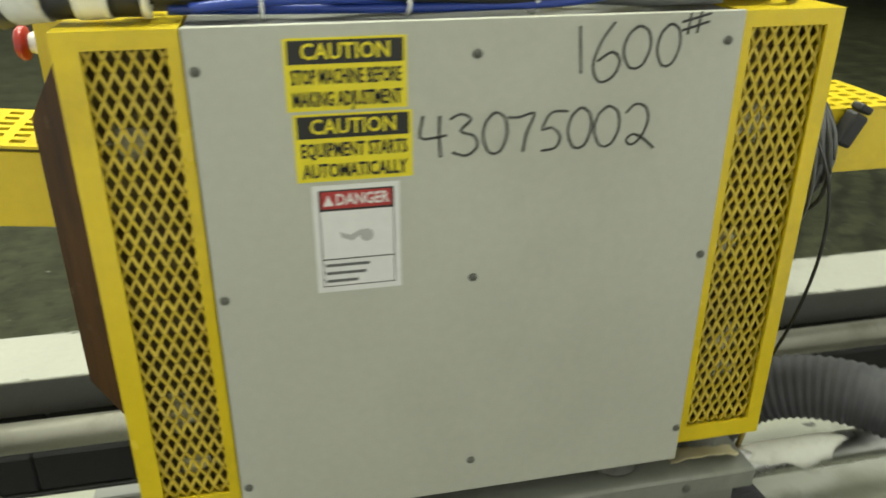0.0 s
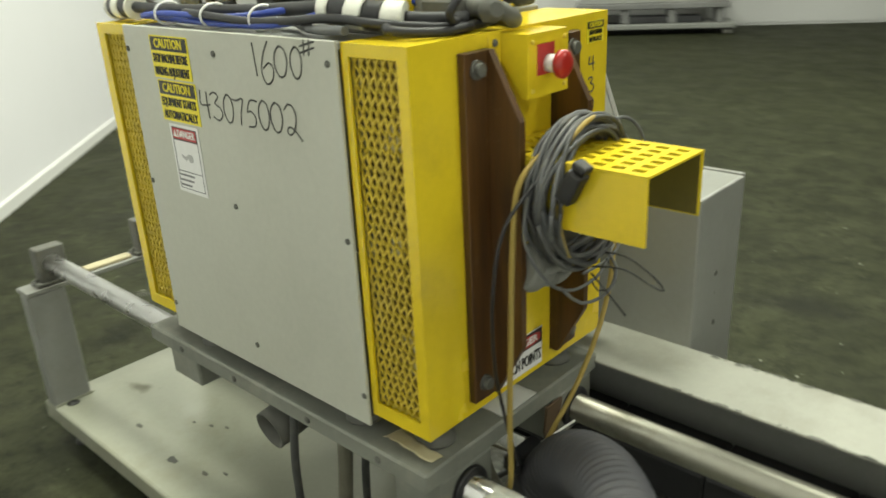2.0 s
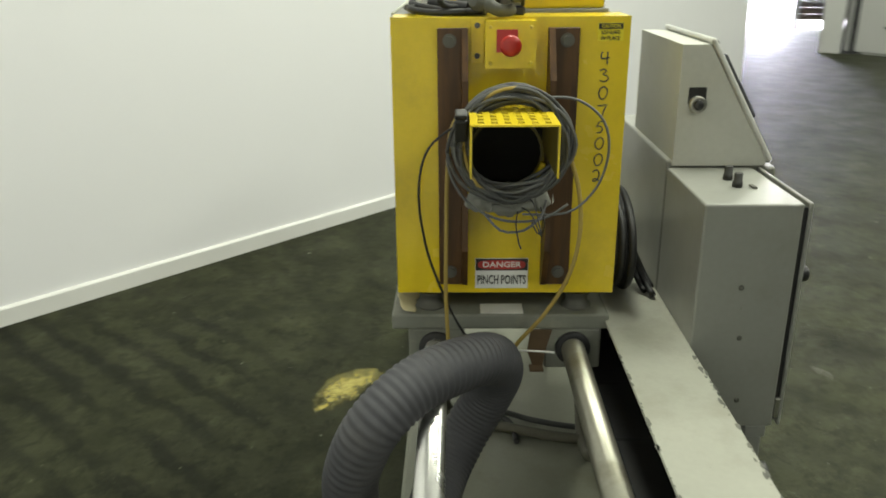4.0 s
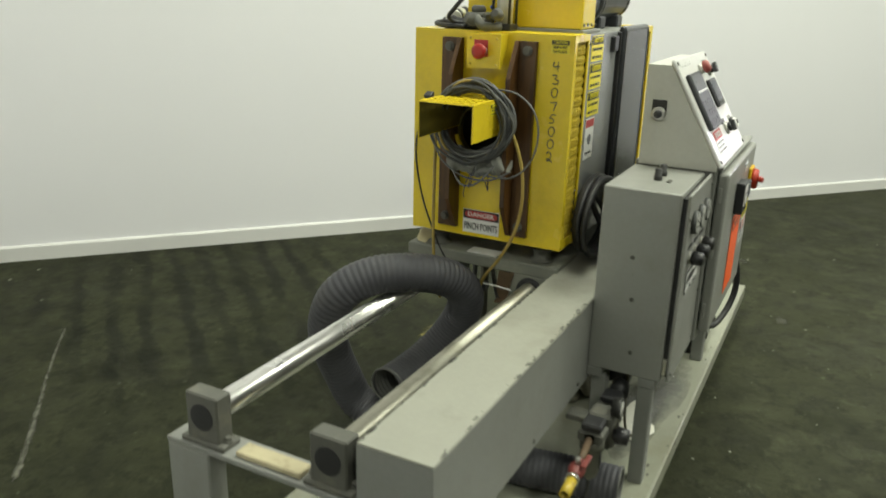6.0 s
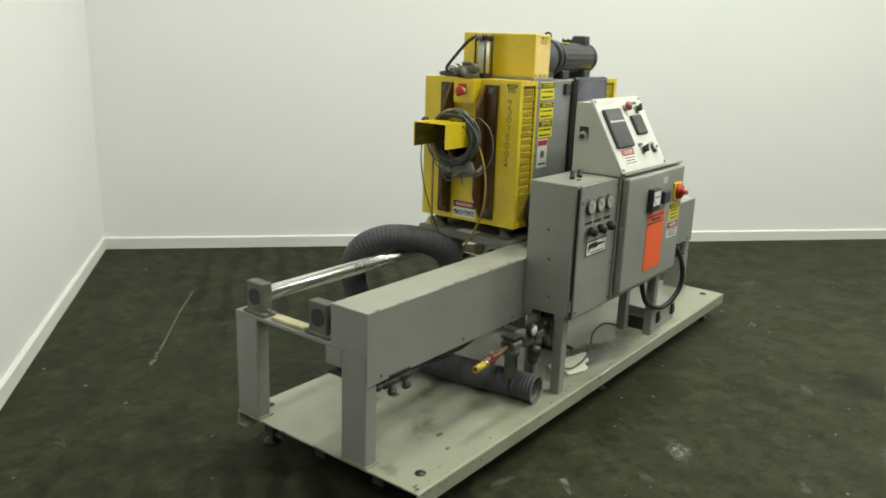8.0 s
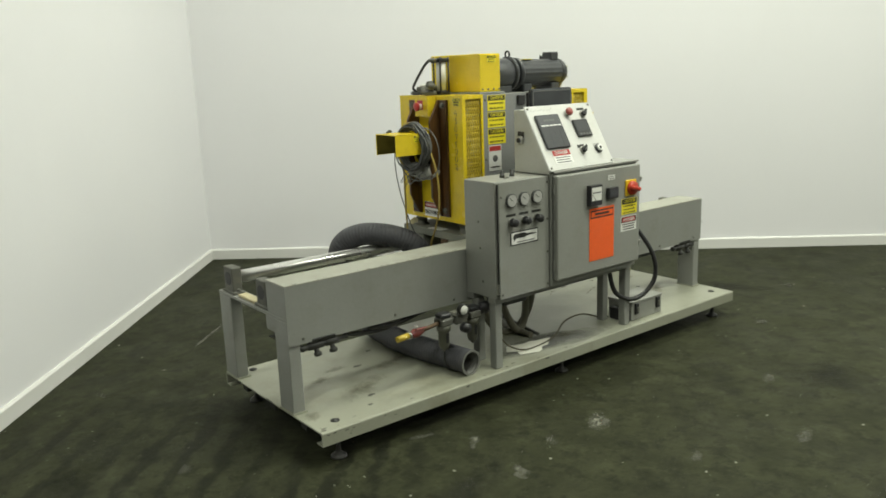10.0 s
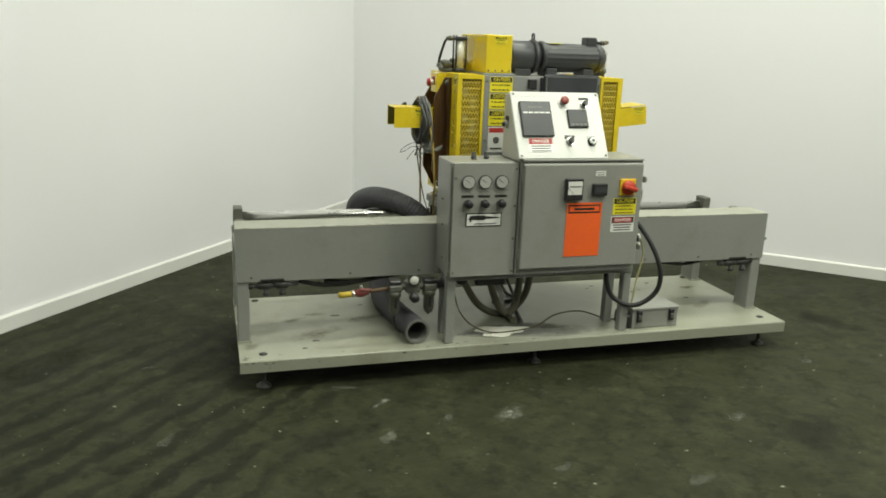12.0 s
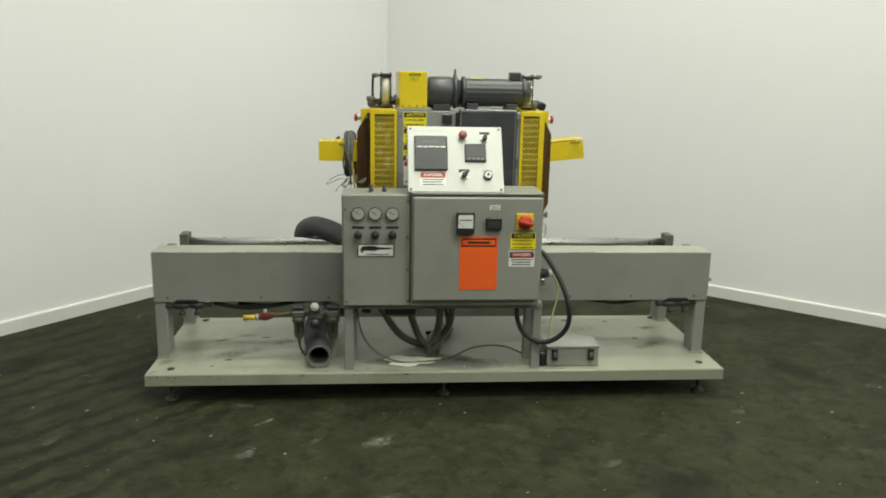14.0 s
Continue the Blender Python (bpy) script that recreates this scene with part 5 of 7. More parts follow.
air_fitting(0.925, 0.475, 1.196, (-0.9, -0.1, 0.2), 1.2)
air_fitting(0.928, 0.520, 1.185, (-0.8, 0.5, 0.1), 1.3)
air_fitting(0.936, 0.475, 1.304, (-1, 0, 0), 0.9)
air_fitting(0.985, 0.560, 1.164, (0.1, 0.2, 1), 1.0)
air_fitting(1.616, 0.430, 1.164, (0, 0, 1), 1.1)
air_fitting(1.614, 0.475, 1.304, (1, 0, 0.2), 0.9)
air_fitting(1.622, 0.520, 1.164, (0.2, 0, 1), 1.0)
air_fitting(1.572, 0.540, 1.164, (0, 0.1, 1), 1.1)
valve = thing("valve_block", (0.955, 0.545, TOP), "dark pneumatic valve block with dusty ports", "valve")
part("body", box(bmesh.new(), (0.930, 0.520, 1.164), (0.985, 0.575, 1.205), 0.005), CAST, valve)
part("cap", lathe(bmesh.new(), (0.955, 0.548, 1.205), (0, 0, 1), [(0, 0.018), (0.012, 0.018), (0.016, 0.012)], 20), CAST, valve)
part("arm", tube(bmesh.new(), spline([(0.93, 0.545, 1.19), (0.905, 0.53, 1.192), (0.888, 0.51, 1.178), (0.905, 0.49, 1.172), (0.93, 0.48, 1.174)], 0.01), 0.011, 12), CAST, valve)
hose = thing("air_hose", (0.93, 0.50, 1.2), "thin black air hose curving over the cylinder", "hose")
part("line", tube(bmesh.new(), spline([(0.912, 0.487, 1.308), (0.904, 0.510, 1.292), (0.902, 0.545, 1.258), (0.902, 0.585, 1.217), (0.906, 0.606, 1.192), (0.916, 0.590, 1.180), (0.928, 0.565, 1.180)], 0.01), 0.0055, 10), BLACK, hose)

# taped hose bundle and air lines along the top
bundle = thing("taped_hose", (1.3, 0.64, TOP), "black hose bundle wrapped with bands of white tape", "hose")
run = spline([(1.688, 0.600, 1.172), (1.672, 0.628, 1.180), (1.64, 0.646, 1.186), (1.57, 0.655, 1.188), (1.49, 0.652, 1.186), (1.36, 0.640, 1.186), (1.22, 0.635, 1.190), (1.10, 0.640, 1.196), (1.03, 0.640, 1.192), (0.97, 0.625, 1.186), (0.935, 0.590, 1.182), (0.925, 0.555, 1.180)], 0.006)
cuts, cur, kind, last = [], [run[0]], None, run[0]
for p in run[1:]:
    taped = p.x > 1.555 or 0.965 < p.x < 1.09
    k = ("white" if int(p.x / 0.026) % 2 else "black") if taped else "plain"
    if kind is None:
        kind = k
    cur.append(p)
    if k != kind:
        cuts.append((kind, cur))
        cur, kind = [p], k
cuts.append((kind, cur))
for kind, pts in cuts:
    if len(pts) < 2:
        continue
    part("tape_band" if kind != "plain" else "hose_run", tube(bmesh.new(), pts, 0.0205 if kind == "white" else 0.0190 if kind == "black" else 0.009, 16), WHITE_TAPE if kind == "white" else BLACK, bundle)
for k, (mat_, pts) in enumerate((
        (BLUE, [(1.52, 0.665, 1.176), (1.44, 0.668, 1.182), (1.30, 0.660, 1.180), (1.20, 0.650, 1.188), (1.12, 0.62, 1.20), (1.05, 0.57, 1.22), (1.00, 0.53, 1.215)]),
        (BLUE, [(1.54, 0.65, 1.174), (1.42, 0.655, 1.172), (1.28, 0.668, 1.172), (1.14, 0.665, 1.178), (1.04, 0.60, 1.205), (0.99, 0.54, 1.19)]),
        (BLACK, [(1.66, 0.60, 1.175), (1.50, 0.62, 1.180), (1.36, 0.665, 1.184), (1.20, 0.670, 1.178), (1.06, 0.660, 1.186), (0.98, 0.655, 1.182), (0.93, 0.60, 1.174), (0.915, 0.53, 1.172)]),
        (BLACK, [(1.50, 0.60, 1.176), (1.38, 0.615, 1.184), (1.24, 0.61, 1.180), (1.12, 0.60, 1.19), (1.02, 0.615, 1.182), (0.95, 0.66, 1.176), (0.915, 0.62, 1.171), (0.912, 0.56, 1.172)]),
        (CABLE_GREY, [(1.58, 0.63, 1.176), (1.44, 0.645, 1.176), (1.33, 0.63, 1.172), (1.2, 0.62, 1.174), (1.1, 0.66, 1.172), (1.02, 0.67, 1.174)]))):
    line = thing("air_line", (1.25, 0.64, TOP), ("thin blue air line" if mat_ is BLUE else "thin black air line" if mat_ is BLACK else "thin grey cable") + " lying along the enclosure top", "air line", "top air lines")
    part("line", tube(bmesh.new(), spline(pts, 0.012), 0.0048 if mat_ is BLUE else 0.006, 8), mat_, line)
for x in (1.46, 1.33, 1.21):
    bm = bmesh.new()
    tube(bm, [(x, 0.652 + 0.024 * math.cos(a), 1.181 + 0.017 * math.sin(a)) for a in [2 * math.pi * k / 20 for k in range(21)]], 0.002, 6)
    single("cable_tie", bm, SIGN_WHITE, "white cable tie round the air lines", "cable tie", "cable ties")

# ---- control cabinets ----
stand = thing("cabinet_stand", (1.19, 0.08, DECK), "grey welded steel stand carrying the control cabinets", "stand")
for x, y in ((0.792, -0.012), (1.561, -0.012), (1.548, 0.102), (0.804, 0.102)):
    part("leg", box(bmesh.new(), (x, y, DECK), (x + 0.036, y + 0.036, 0.388), 0.003), GREY_PAINT, stand)
part("rail", box(bmesh.new(), (0.787, -0.016, 0.388), (1.597, 0.024, 0.412), 0.002), GREY_PAINT, stand)
part("rail", box(bmesh.new(), (0.787, 0.110, 0.388), (1.593, 0.148, 0.412), 0.002), GREY_PAINT, stand)

air_cab = thing("pneumatic_cabinet", (0.918, 0.05, 0.412), "grey steel cabinet with three gauges and black knobs", "cabinet")
part("body", box(bmesh.new(), (0.786, -0.026, 0.412), (1.050, 0.146, 0.856), 0.004, 2), CABINET_GREY, air_cab)
part("gasket", box(bmesh.new(), (0.797, -0.037, 0.424), (1.046, -0.026, 0.846)), BLACK, air_cab, "black door seal")
door = part("door", box(bmesh.new(), (0.792, -0.044, 0.412), (1.052, -0.037, 0.856), 0.002), CABINET_GREY, air_cab, "grey instrument door")
m = plane_at((0.0, -0.044, 0.0), *FRONTWARD)
for x in (0.850, 0.916, 0.983):
    g = part("gauge", disc_on(m, x, 0.784, 0.026, 0.0, 0.010, 32), CABLE_DARK, door, "round grey pressure gauge")
    g.matrix_parent_inverse = Matrix()
    part("gauge_face", disc_on(m, x, 0.784, 0.0225, 0.010, 0.0112, 32), GAUGE_FACE, air_cab)
    part("gauge_needle", on(m @ Matrix.Translation((x, 0.784, 0.0112)) @ Matrix.Rotation(0.9, 4, "Z"), (-0.001, -0.004, 0), (0.001, 0.017, 0.0008)), SIGN_BLACK, air_cab)
    part("name_strip", on(m, (x - 0.024, 0.724, 0.0), (x + 0.024, 0.733, 0.0012)), SIGN_BLACK, door)
    k = part("knob", lathe(bmesh.new(), (x, -0.044, 0.702), (0, -1, 0), [(0, 0.010), (0.008, 0.011), (0.009, 0.0165), (0.030, 0.015), (0.033, 0.012), (0.034, 0)], 16), BLACK_PLASTIC, door, "black regulator knob")
    part("lock_nut", lathe(bmesh.new(), (x, -0.044, 0.702), (0, -1, 0), [(0, 0.015), (0.006, 0.015)], 6), STEEL, air_cab)
part("maker_plate", on(m, (0.846, 0.611, 0.0), (0.991, 0.664, 0.0014), bevel=0.0005), SIGN_BLACK, door, "white and black maker plate with a plain mark")
part("plate_face", on(m, (0.8505, 0.6155, 0.0014), (0.9865, 0.6595, 0.002)), SIGN_WHITE, door)
bm = bmesh.new()
prism(bm, [(0.856, 0.637), (0.864, 0.637), (0.861, 0.628), (0.867, 0.628), (0.871, 0.637), (0.922, 0.636), (0.924, 0.640), (0.980, 0.643), (0.980, 0.647), (0.926, 0.651), (0.918, 0.655), (0.866, 0.654), (0.860, 0.647)], 2, 0.002, 0.0026)
bmesh.ops.transform(bm, matrix=m, verts=bm.verts)
part("plain_mark", bm, SIGN_BLACK, door)
part("line", on(m, (0.880, 0.620, 0.002), (0.970, 0.624, 0.0026)), CABLE_GREY, door)
for x, z in ((0.802, 0.800), (0.804, 0.430), (1.043, 0.832), (1.043, 0.690), (1.043, 0.560), (1.043, 0.430)):
    screw(air_cab, (x, -0.044, z), (0, -1, 0))
for z in (0.47, 0.60, 0.70):
    screw(air_cab, (0.786, 0.05 + 0.08 * (z - 0.5), z), (-1, 0, 0), 0.005)
part("latch", box(bmesh.new(), (0.788, -0.036, 0.430), (0.797, -0.027, 0.470), 0.001), STEEL, air_cab)
for x, y in ((0.952, 0.055), (0.900, 0.054)):
    part("breather", lathe(bmesh.new(), (x, y, 0.856), (0, 0, 1), [(0, 0.010), (0.010, 0.010), (0.011, 0.0085), (0.026, 0.0085), (0.027, 0.0075), (0.0275, 0)], 6), DARK_CAST, air_cab, "stubby grey threaded vent")
part("slot", box(bmesh.new(), (0.884, 0.022, 0.8562), (0.906, 0.031, 0.8600), 0.001), CAST, air_cab)

ecab = thing("electrical_cabinet", (1.315, 0.04, 0.412), "grey steel electrical cabinet with a red rotary switch", "cabinet")
part("body", box(bmesh.new(), (1.056, -0.052, 0.412), (1.576, 0.146, 0.869), 0.005, 2), CABINET_GREY, ecab)
part("top_lip", box(bmesh.new(), (1.060, -0.066, 0.862), (1.572, -0.050, 0.870), 0.002), CABINET_GREY, ecab)
edoor = part("door", box(bmesh.new(), (1.062, -0.080, 0.440), (1.566, -0.054, 0.854), 0.007, 3), CABINET_GREY, ecab, "grey bevelled cabinet door")
m = plane_at((0.0, -0.080, 0.0), *FRONTWARD)
part("meter", on(m, (1.229, 0.716, 0.0), (1.299, 0.799, 0.022), bevel=0.002), BLACK_PLASTIC, edoor, "black panel meter with a white face")
part("meter_face", on(m, (1.235, 0.738, 0.022), (1.293, 0.790, 0.0228)), SCREEN_PALE, ecab)
part("meter_needle", on(m @ Matrix.Translation((1.264, 0.733, 0.0228)) @ Matrix.Rotation(0.75, 4, "Z"), (-0.0007, 0, 0), (0.0007, 0.045, 0.0008)), SIGN_BLACK, ecab)
part("scale", on(m, (1.240, 0.767, 0.0228), (1.288, 0.772, 0.0232)), CABLE_GREY, ecab)
part("meter_pivot", disc_on(m, 1.264, 0.730, 0.006, 0.022, 0.0245), BLACK_PLASTIC, ecab)
part("counter", on(m, (1.344, 0.731, 0.0), (1.406, 0.778, 0.018), bevel=0.003), BLACK_PLASTIC, edoor, "small black digital counter")
part("counter_window", on(m, (1.352, 0.743, 0.018), (1.398, 0.766, 0.0186)), SCREEN, ecab)
part("name_strip", on(m, (1.358, 0.806, 0.0), (1.400, 0.826, 0.0012)), SIGN_WHITE, edoor)
for k in range(2):
    part("line", on(m, (1.363, 0.818 - 0.008 * k, 0.0012), (1.394, 0.821 - 0.008 * k, 0.0017)), CABLE_GREY, ecab)
part("switch_plate", on(m, (1.464, 0.728, 0.0), (1.531, 0.794, 0.008), bevel=0.002), SWITCH_YELLOW, edoor, "yellow switch plate")
rot = lathe(bmesh.new(), (1.498, -0.088, 0.760), (0, -1, 0), [(0, 0.029), (0.010, 0.029), (0.016, 0.026), (0.017, 0.0)], 32)
part("rotary_switch", rot, SWITCH_RED, edoor, "red rotary switch handle")
part("switch_grip", on(m @ Matrix.Translation((1.498, 0.760, 0.025)) @ Matrix.Rotation(-0.25, 4, "Z"), (-0.030, -0.008, 0.0), (0.030, 0.008, 0.014), bevel=0.004), SWITCH_RED, ecab)
caution_sign(edoor, plane_at((1.444, -0.080, 0.651), *FRONTWARD), 0.100, 0.066, ["", "", ""])
s = part("danger_sticker", on(plane_at((1.440, -0.080, 0.580), *FRONTWARD), (0, 0, 0.0004), (0.102, 0.064, 0.0012)), SIGN_WHITE, edoor, "white danger sticker with a red heading")
m2 = plane_at((1.440, -0.080, 0.580), *FRONTWARD)
part("heading", on(m2, (0.003, 0.036, 0.0012), (0.099, 0.061, 0.0018)), SIGN_BLACK, ecab)
part("red_band", on(m2, (0.010, 0.039, 0.0018), (0.092, 0.058, 0.0022)), SIGN_RED, ecab)
lettering("heading_text", "DANGER", 0.016, m2 @ Matrix.Translation((0.051, 0.0485, 0.0026)), SIGN_WHITE, ecab, 0.070)
for k in range(3):
    part("line", on(m2, (0.014 - 0.004 * (k == 0), 0.026 - 0.010 * k, 0.0012), (0.088 + 0.004 * (k == 0), 0.031 - 0.010 * k, 0.0017)), CABLE_GREY, ecab)
tag = thing("orange_tag", (1.32, -0.082, 0.487), "bright orange blank tag sheet stuck on the cabinet door", "tag")
m2 = plane_at((1.245, -0.0806, 0.487), *FRONTWARD)
part("sheet", on(m2, (0, 0, 0.0003), (0.150, 0.215, 0.0014)), SIGN_ORANGE, tag)
part("heading_frame", on(m2, (0.007, 0.174, 0.0014), (0.143, 0.207, 0.0019)), SIGN_BLACK, tag)
part("heading_field", on(m2, (0.011, 0.180, 0.0019), (0.139, 0.201, 0.0023)), SIGN_ORANGE, tag)
part("heading_bar", on(m2, (0.032, 0.186, 0.0023), (0.118, 0.195, 0.0027)), SIGN_BLACK, tag)
for z in (0.50, 0.66, 0.80):
    part("hinge", box(bmesh.new(), (1.0585, -0.068, z - 0.02), (1.068, -0.058, z + 0.02), 0.002), CABINET_GREY, ecab)
part("clamp", box(bmesh.new(), (1.576, -0.070, 0.775), (1.590, -0.050, 0.800), 0.003), STEEL, ecab)
part("clamp", box(bmesh.new(), (1.576, -0.070, 0.500), (1.590, -0.050, 0.525), 0.003), STEEL, ecab)
part("hasp", tube(bmesh.new(), spline([(1.576, -0.04, 0.742), (1.588, -0.04, 0.742), (1.590, -0.04, 0.72), (1.588, -0.04, 0.698), (1.576, -0.04, 0.698)], 0.006), 0.0025, 8), STEEL, ecab)
plug = thing("power_plug", (1.60, 0.03, 0.527), "black power plug with a white cord end", "plug")
part("body", lathe(bmesh.new(), (1.576, 0.02, 0.527), (1, 0, 0), [(0, 0.022), (0.030, 0.022), (0.032, 0.018), (0.046, 0.017)], 20), BLACK_PLASTIC, plug)
part("cord_end", lathe(bmesh.new(), (1.622, 0.02, 0.527), (1, 0, 0), [(0, 0.016), (0.010, 0.016), (0.016, 0.008), (0.017, 0)], 18), SIGN_WHITE, plug)
part("cord", tube(bmesh.new(), spline([(1.634, 0.02, 0.527), (1.65, 0.025, 0.512), (1.672, 0.04, 0.454), (1.668, 0.04, 0.405), (1.652, 0.04, 0.331), (1.642, 0.04, 0.245), (1.622, 0.06, 0.131)], 0.012), 0.0035, 8), PALE_CORD, plug)
loop = thing("power_cable", (1.6, 0.06, 0.3), "thick black power cable hanging in a loop", "cable")
part("cable", tube(bmesh.new(), spline([(1.572, 0.04, 0.625), (1.602, 0.02, 0.608), (1.655, -0.025, 0.525), (1.684, -0.058, 0.452), (1.698, -0.070, 0.382), (1.690, -0.066, 0.318), (1.648, -0.048, 0.266), (1.590, -0.026, 0.247), (1.528, 0.004, 0.276), (1.502, 0.016, 0.335), (1.500, 0.03, 0.412)], 0.012), 0.0100, 12), BLACK, loop)

# ---- operator console ----
con = thing("operator_console", (1.229, 0.04, 0.857), "pale grey sloped operator console with a white panel", "control console")
part("body", prism(bmesh.new(), [(0.137, 0.8595), (-0.050, 0.8595), (-0.050, 0.874), (0.082, 1.100), (0.137, 1.100)], 0, 1.048, 1.410), CONSOLE_CREAM, con)
part("riser", box(bmesh.new(), (1.070, -0.040, 0.8565), (1.390, 0.130, 0.8595)), BLACK, con)
lo, hi = Vector((0, -0.060, 0.870)), Vector((0, 0.080, 1.112))
slope = (hi - lo).normalized()
m = plane_at((1.042, lo.y, lo.z), (1, 0, 0), slope)
W, H = 0.374, (hi - lo).length
panel = part("panel", on(m, (0, 0, -0.006), (W, H, 0.004), bevel=0.003), WHITE_PANEL, con, "white control panel")


def knob_on(x, y, r, kind):
    if kind == "mushroom":
        part("stop_button", disc_on(m, x, y, 0.013, 0.004, 0.016), STEEL, panel)
        b = lathe(bmesh.new(), (x, y, 0.014), (0, 0, 1), [(0, 0.012), (0.004, r), (0.012, r), (0.017, r * 0.7), (0.018, 0)], 24)
        bmesh.ops.transform(b, matrix=m, verts=b.verts)
        part("stop_cap", b, DULL_RED, con, "red mushroom stop button")
    else:
        part("bezel", disc_on(m, x, y, r, 0.004, 0.012, 24), STEEL if kind != "silver" else BLACK_PLASTIC, panel)
        part("button_cap", disc_on(m, x, y, r * 0.72, 0.012, 0.020, 24), BLACK_PLASTIC if kind != "silver" else SIGN_WHITE, con)
        if kind == "silver":
            part("button_centre", disc_on(m, x, y, r * 0.34, 0.020, 0.022, 20), BLACK_PLASTIC, con)
        if kind == "selector":
            part("lever", on(m @ Matrix.Translation((x, y, 0.020)) @ Matrix.Rotation(-0.6, 4, "Z"), (-0.004, -0.015, 0), (0.004, 0.015, 0.012), bevel=0.002), BLACK_PLASTIC, con)


part("display", on(m, (0.027, 0.089, 0.004), (0.156, 0.234, 0.016), bevel=0.003), SCREEN, panel, "dark grey operator display")
part("display_bar", on(m, (0.033, 0.180, 0.016), (0.150, 0.228, 0.0166)), SCREEN_BAR, con)
for k in range(5):
    part("readout", on(m, (0.038 + 0.0225 * k, 0.183, 0.0166), (0.056 + 0.0225 * k, 0.188, 0.0172)), SIGN_WHITE, con)
part("readout", on(m, (0.060, 0.204, 0.0166), (0.120, 0.212, 0.0172)), CABLE_GREY, con)
for i in range(4):
    for j in range(3):
        part("key", on(m, (0.040 + 0.027 * i, 0.098 + 0.024 * j, 0.016), (0.060 + 0.027 * i, 0.115 + 0.024 * j, 0.0165)), SCREEN, con)
part("keypad", on(m, (0.224, 0.127, 0.004), (0.308, 0.203, 0.014), bevel=0.003), BLACK_PLASTIC, panel, "black temperature controller")
part("keypad_window", on(m, (0.231, 0.150, 0.014), (0.301, 0.196, 0.0146)), SCREEN, con)
for k in range(4):
    part("key", on(m, (0.234 + 0.0175 * k, 0.133, 0.014), (0.246 + 0.0175 * k, 0.142, 0.0152)), CABLE_GREY, con)
knob_on(0.217, 0.236, 0.0165, "mushroom")
part("name_strip", on(m, (0.284, 0.246, 0.004), (0.326, 0.256, 0.005)), SIGN_BLACK, con)
knob_on(0.304, 0.226, 0.015, "selector")
part("name_strip", on(m, (0.199, 0.082, 0.004), (0.240, 0.096, 0.005)), SIGN_BLACK, con)
knob_on(0.220, 0.070, 0.016, "selector")
part("name_strip", on(m, (0.294, 0.084, 0.004), (0.330, 0.094, 0.005)), GAUGE_FACE, con)
knob_on(0.312, 0.069, 0.018, "silver")
s = part("danger_sticker", on(m, (0.047, 0.026, 0.004), (0.147, 0.085, 0.0048)), SIGN_WHITE, panel, "white danger sticker with a red heading")
part("heading", on(m, (0.049, 0.060, 0.0048), (0.145, 0.083, 0.0053)), SIGN_RED, con)
lettering("heading_text", "DANGER", 0.018, m @ Matrix.Translation((0.097, 0.0715, 0.0058)), SIGN_WHITE, con, 0.070)
for k in range(3):
    part("line", on(m, (0.056, 0.050 - 0.010 * k, 0.0048), (0.138 - 0.006 * (k % 2), 0.054 - 0.010 * k, 0.0053)), CABLE_GREY, con)
for k in range(7):
    part("scribble", on(m @ Matrix.Translation((0.022 + 0.018 * k, 0.256, 0.004)) @ Matrix.Rotation(0.6 - 0.2 * (k % 3), 4, "Z"), (0, -0.0008, 0), (0.016, 0.0008, 0.0005)), GAUGE_FACE, con)
for x, y in ((0.012, 0.012), (W - 0.012, 0.012), (0.012, H - 0.012), (W - 0.012, H - 0.012)):
    part("screw", disc_on(m, x, y, 0.0045, 0.004, 0.0065, 12), CAST, con)
part("selector_plate", box(bmesh.new(), (1.0465, 0.083, 0.985), (1.048, 0.118, 1.018)), SIGN_BLACK, con)
part("selector", lathe(bmesh.new(), (1.048, 0.100, 0.985), (-1, 0, 0), [(0, 0.017), (0.010, 0.017), (0.011, 0.013)], 24), STEEL, con)
part("selector_cap", lathe(bmesh.new(), (1.037, 0.100, 0.985), (-1, 0, 0), [(0, 0.010), (0.006, 0.0095), (0.008, 0.007), (0.0085, 0)], 20), BLACK_PLASTIC, con)

# ---- junction box on the deck ----
jb = thing("junction_box", (1.75, 0.08, DECK), "grey steel junction box with two black latches on the skid", "box")
part("body", box(bmesh.new(), (1.632, 0.006, DECK), (1.852, 0.138, 0.212), 0.004, 2), CABINET_GREY, jb)
part("lid", box(bmesh.new(), (1.629, 0.003, 0.205), (1.855, 0.141, 0.218), 0.003), CABINET_GREY, jb)
for x in (1.664, 1.818):
    part("latch", box(bmesh.new(), (x - 0.013, -0.004, 0.155), (x + 0.013, 0.006, 0.207), 0.003), BLACK_PLASTIC, jb)
    part("catch", box(bmesh.new(), (x - 0.008, -0.009, 0.168), (x + 0.008, -0.004, 0.190), 0.002), CAST, jb)
# black block added to give the shadow at the box's left end
part("shade_block", box(bmesh.new(), (1.602, 0.008, DECK), (1.629, 0.108, 0.185), 0.004), BLACK, jb)

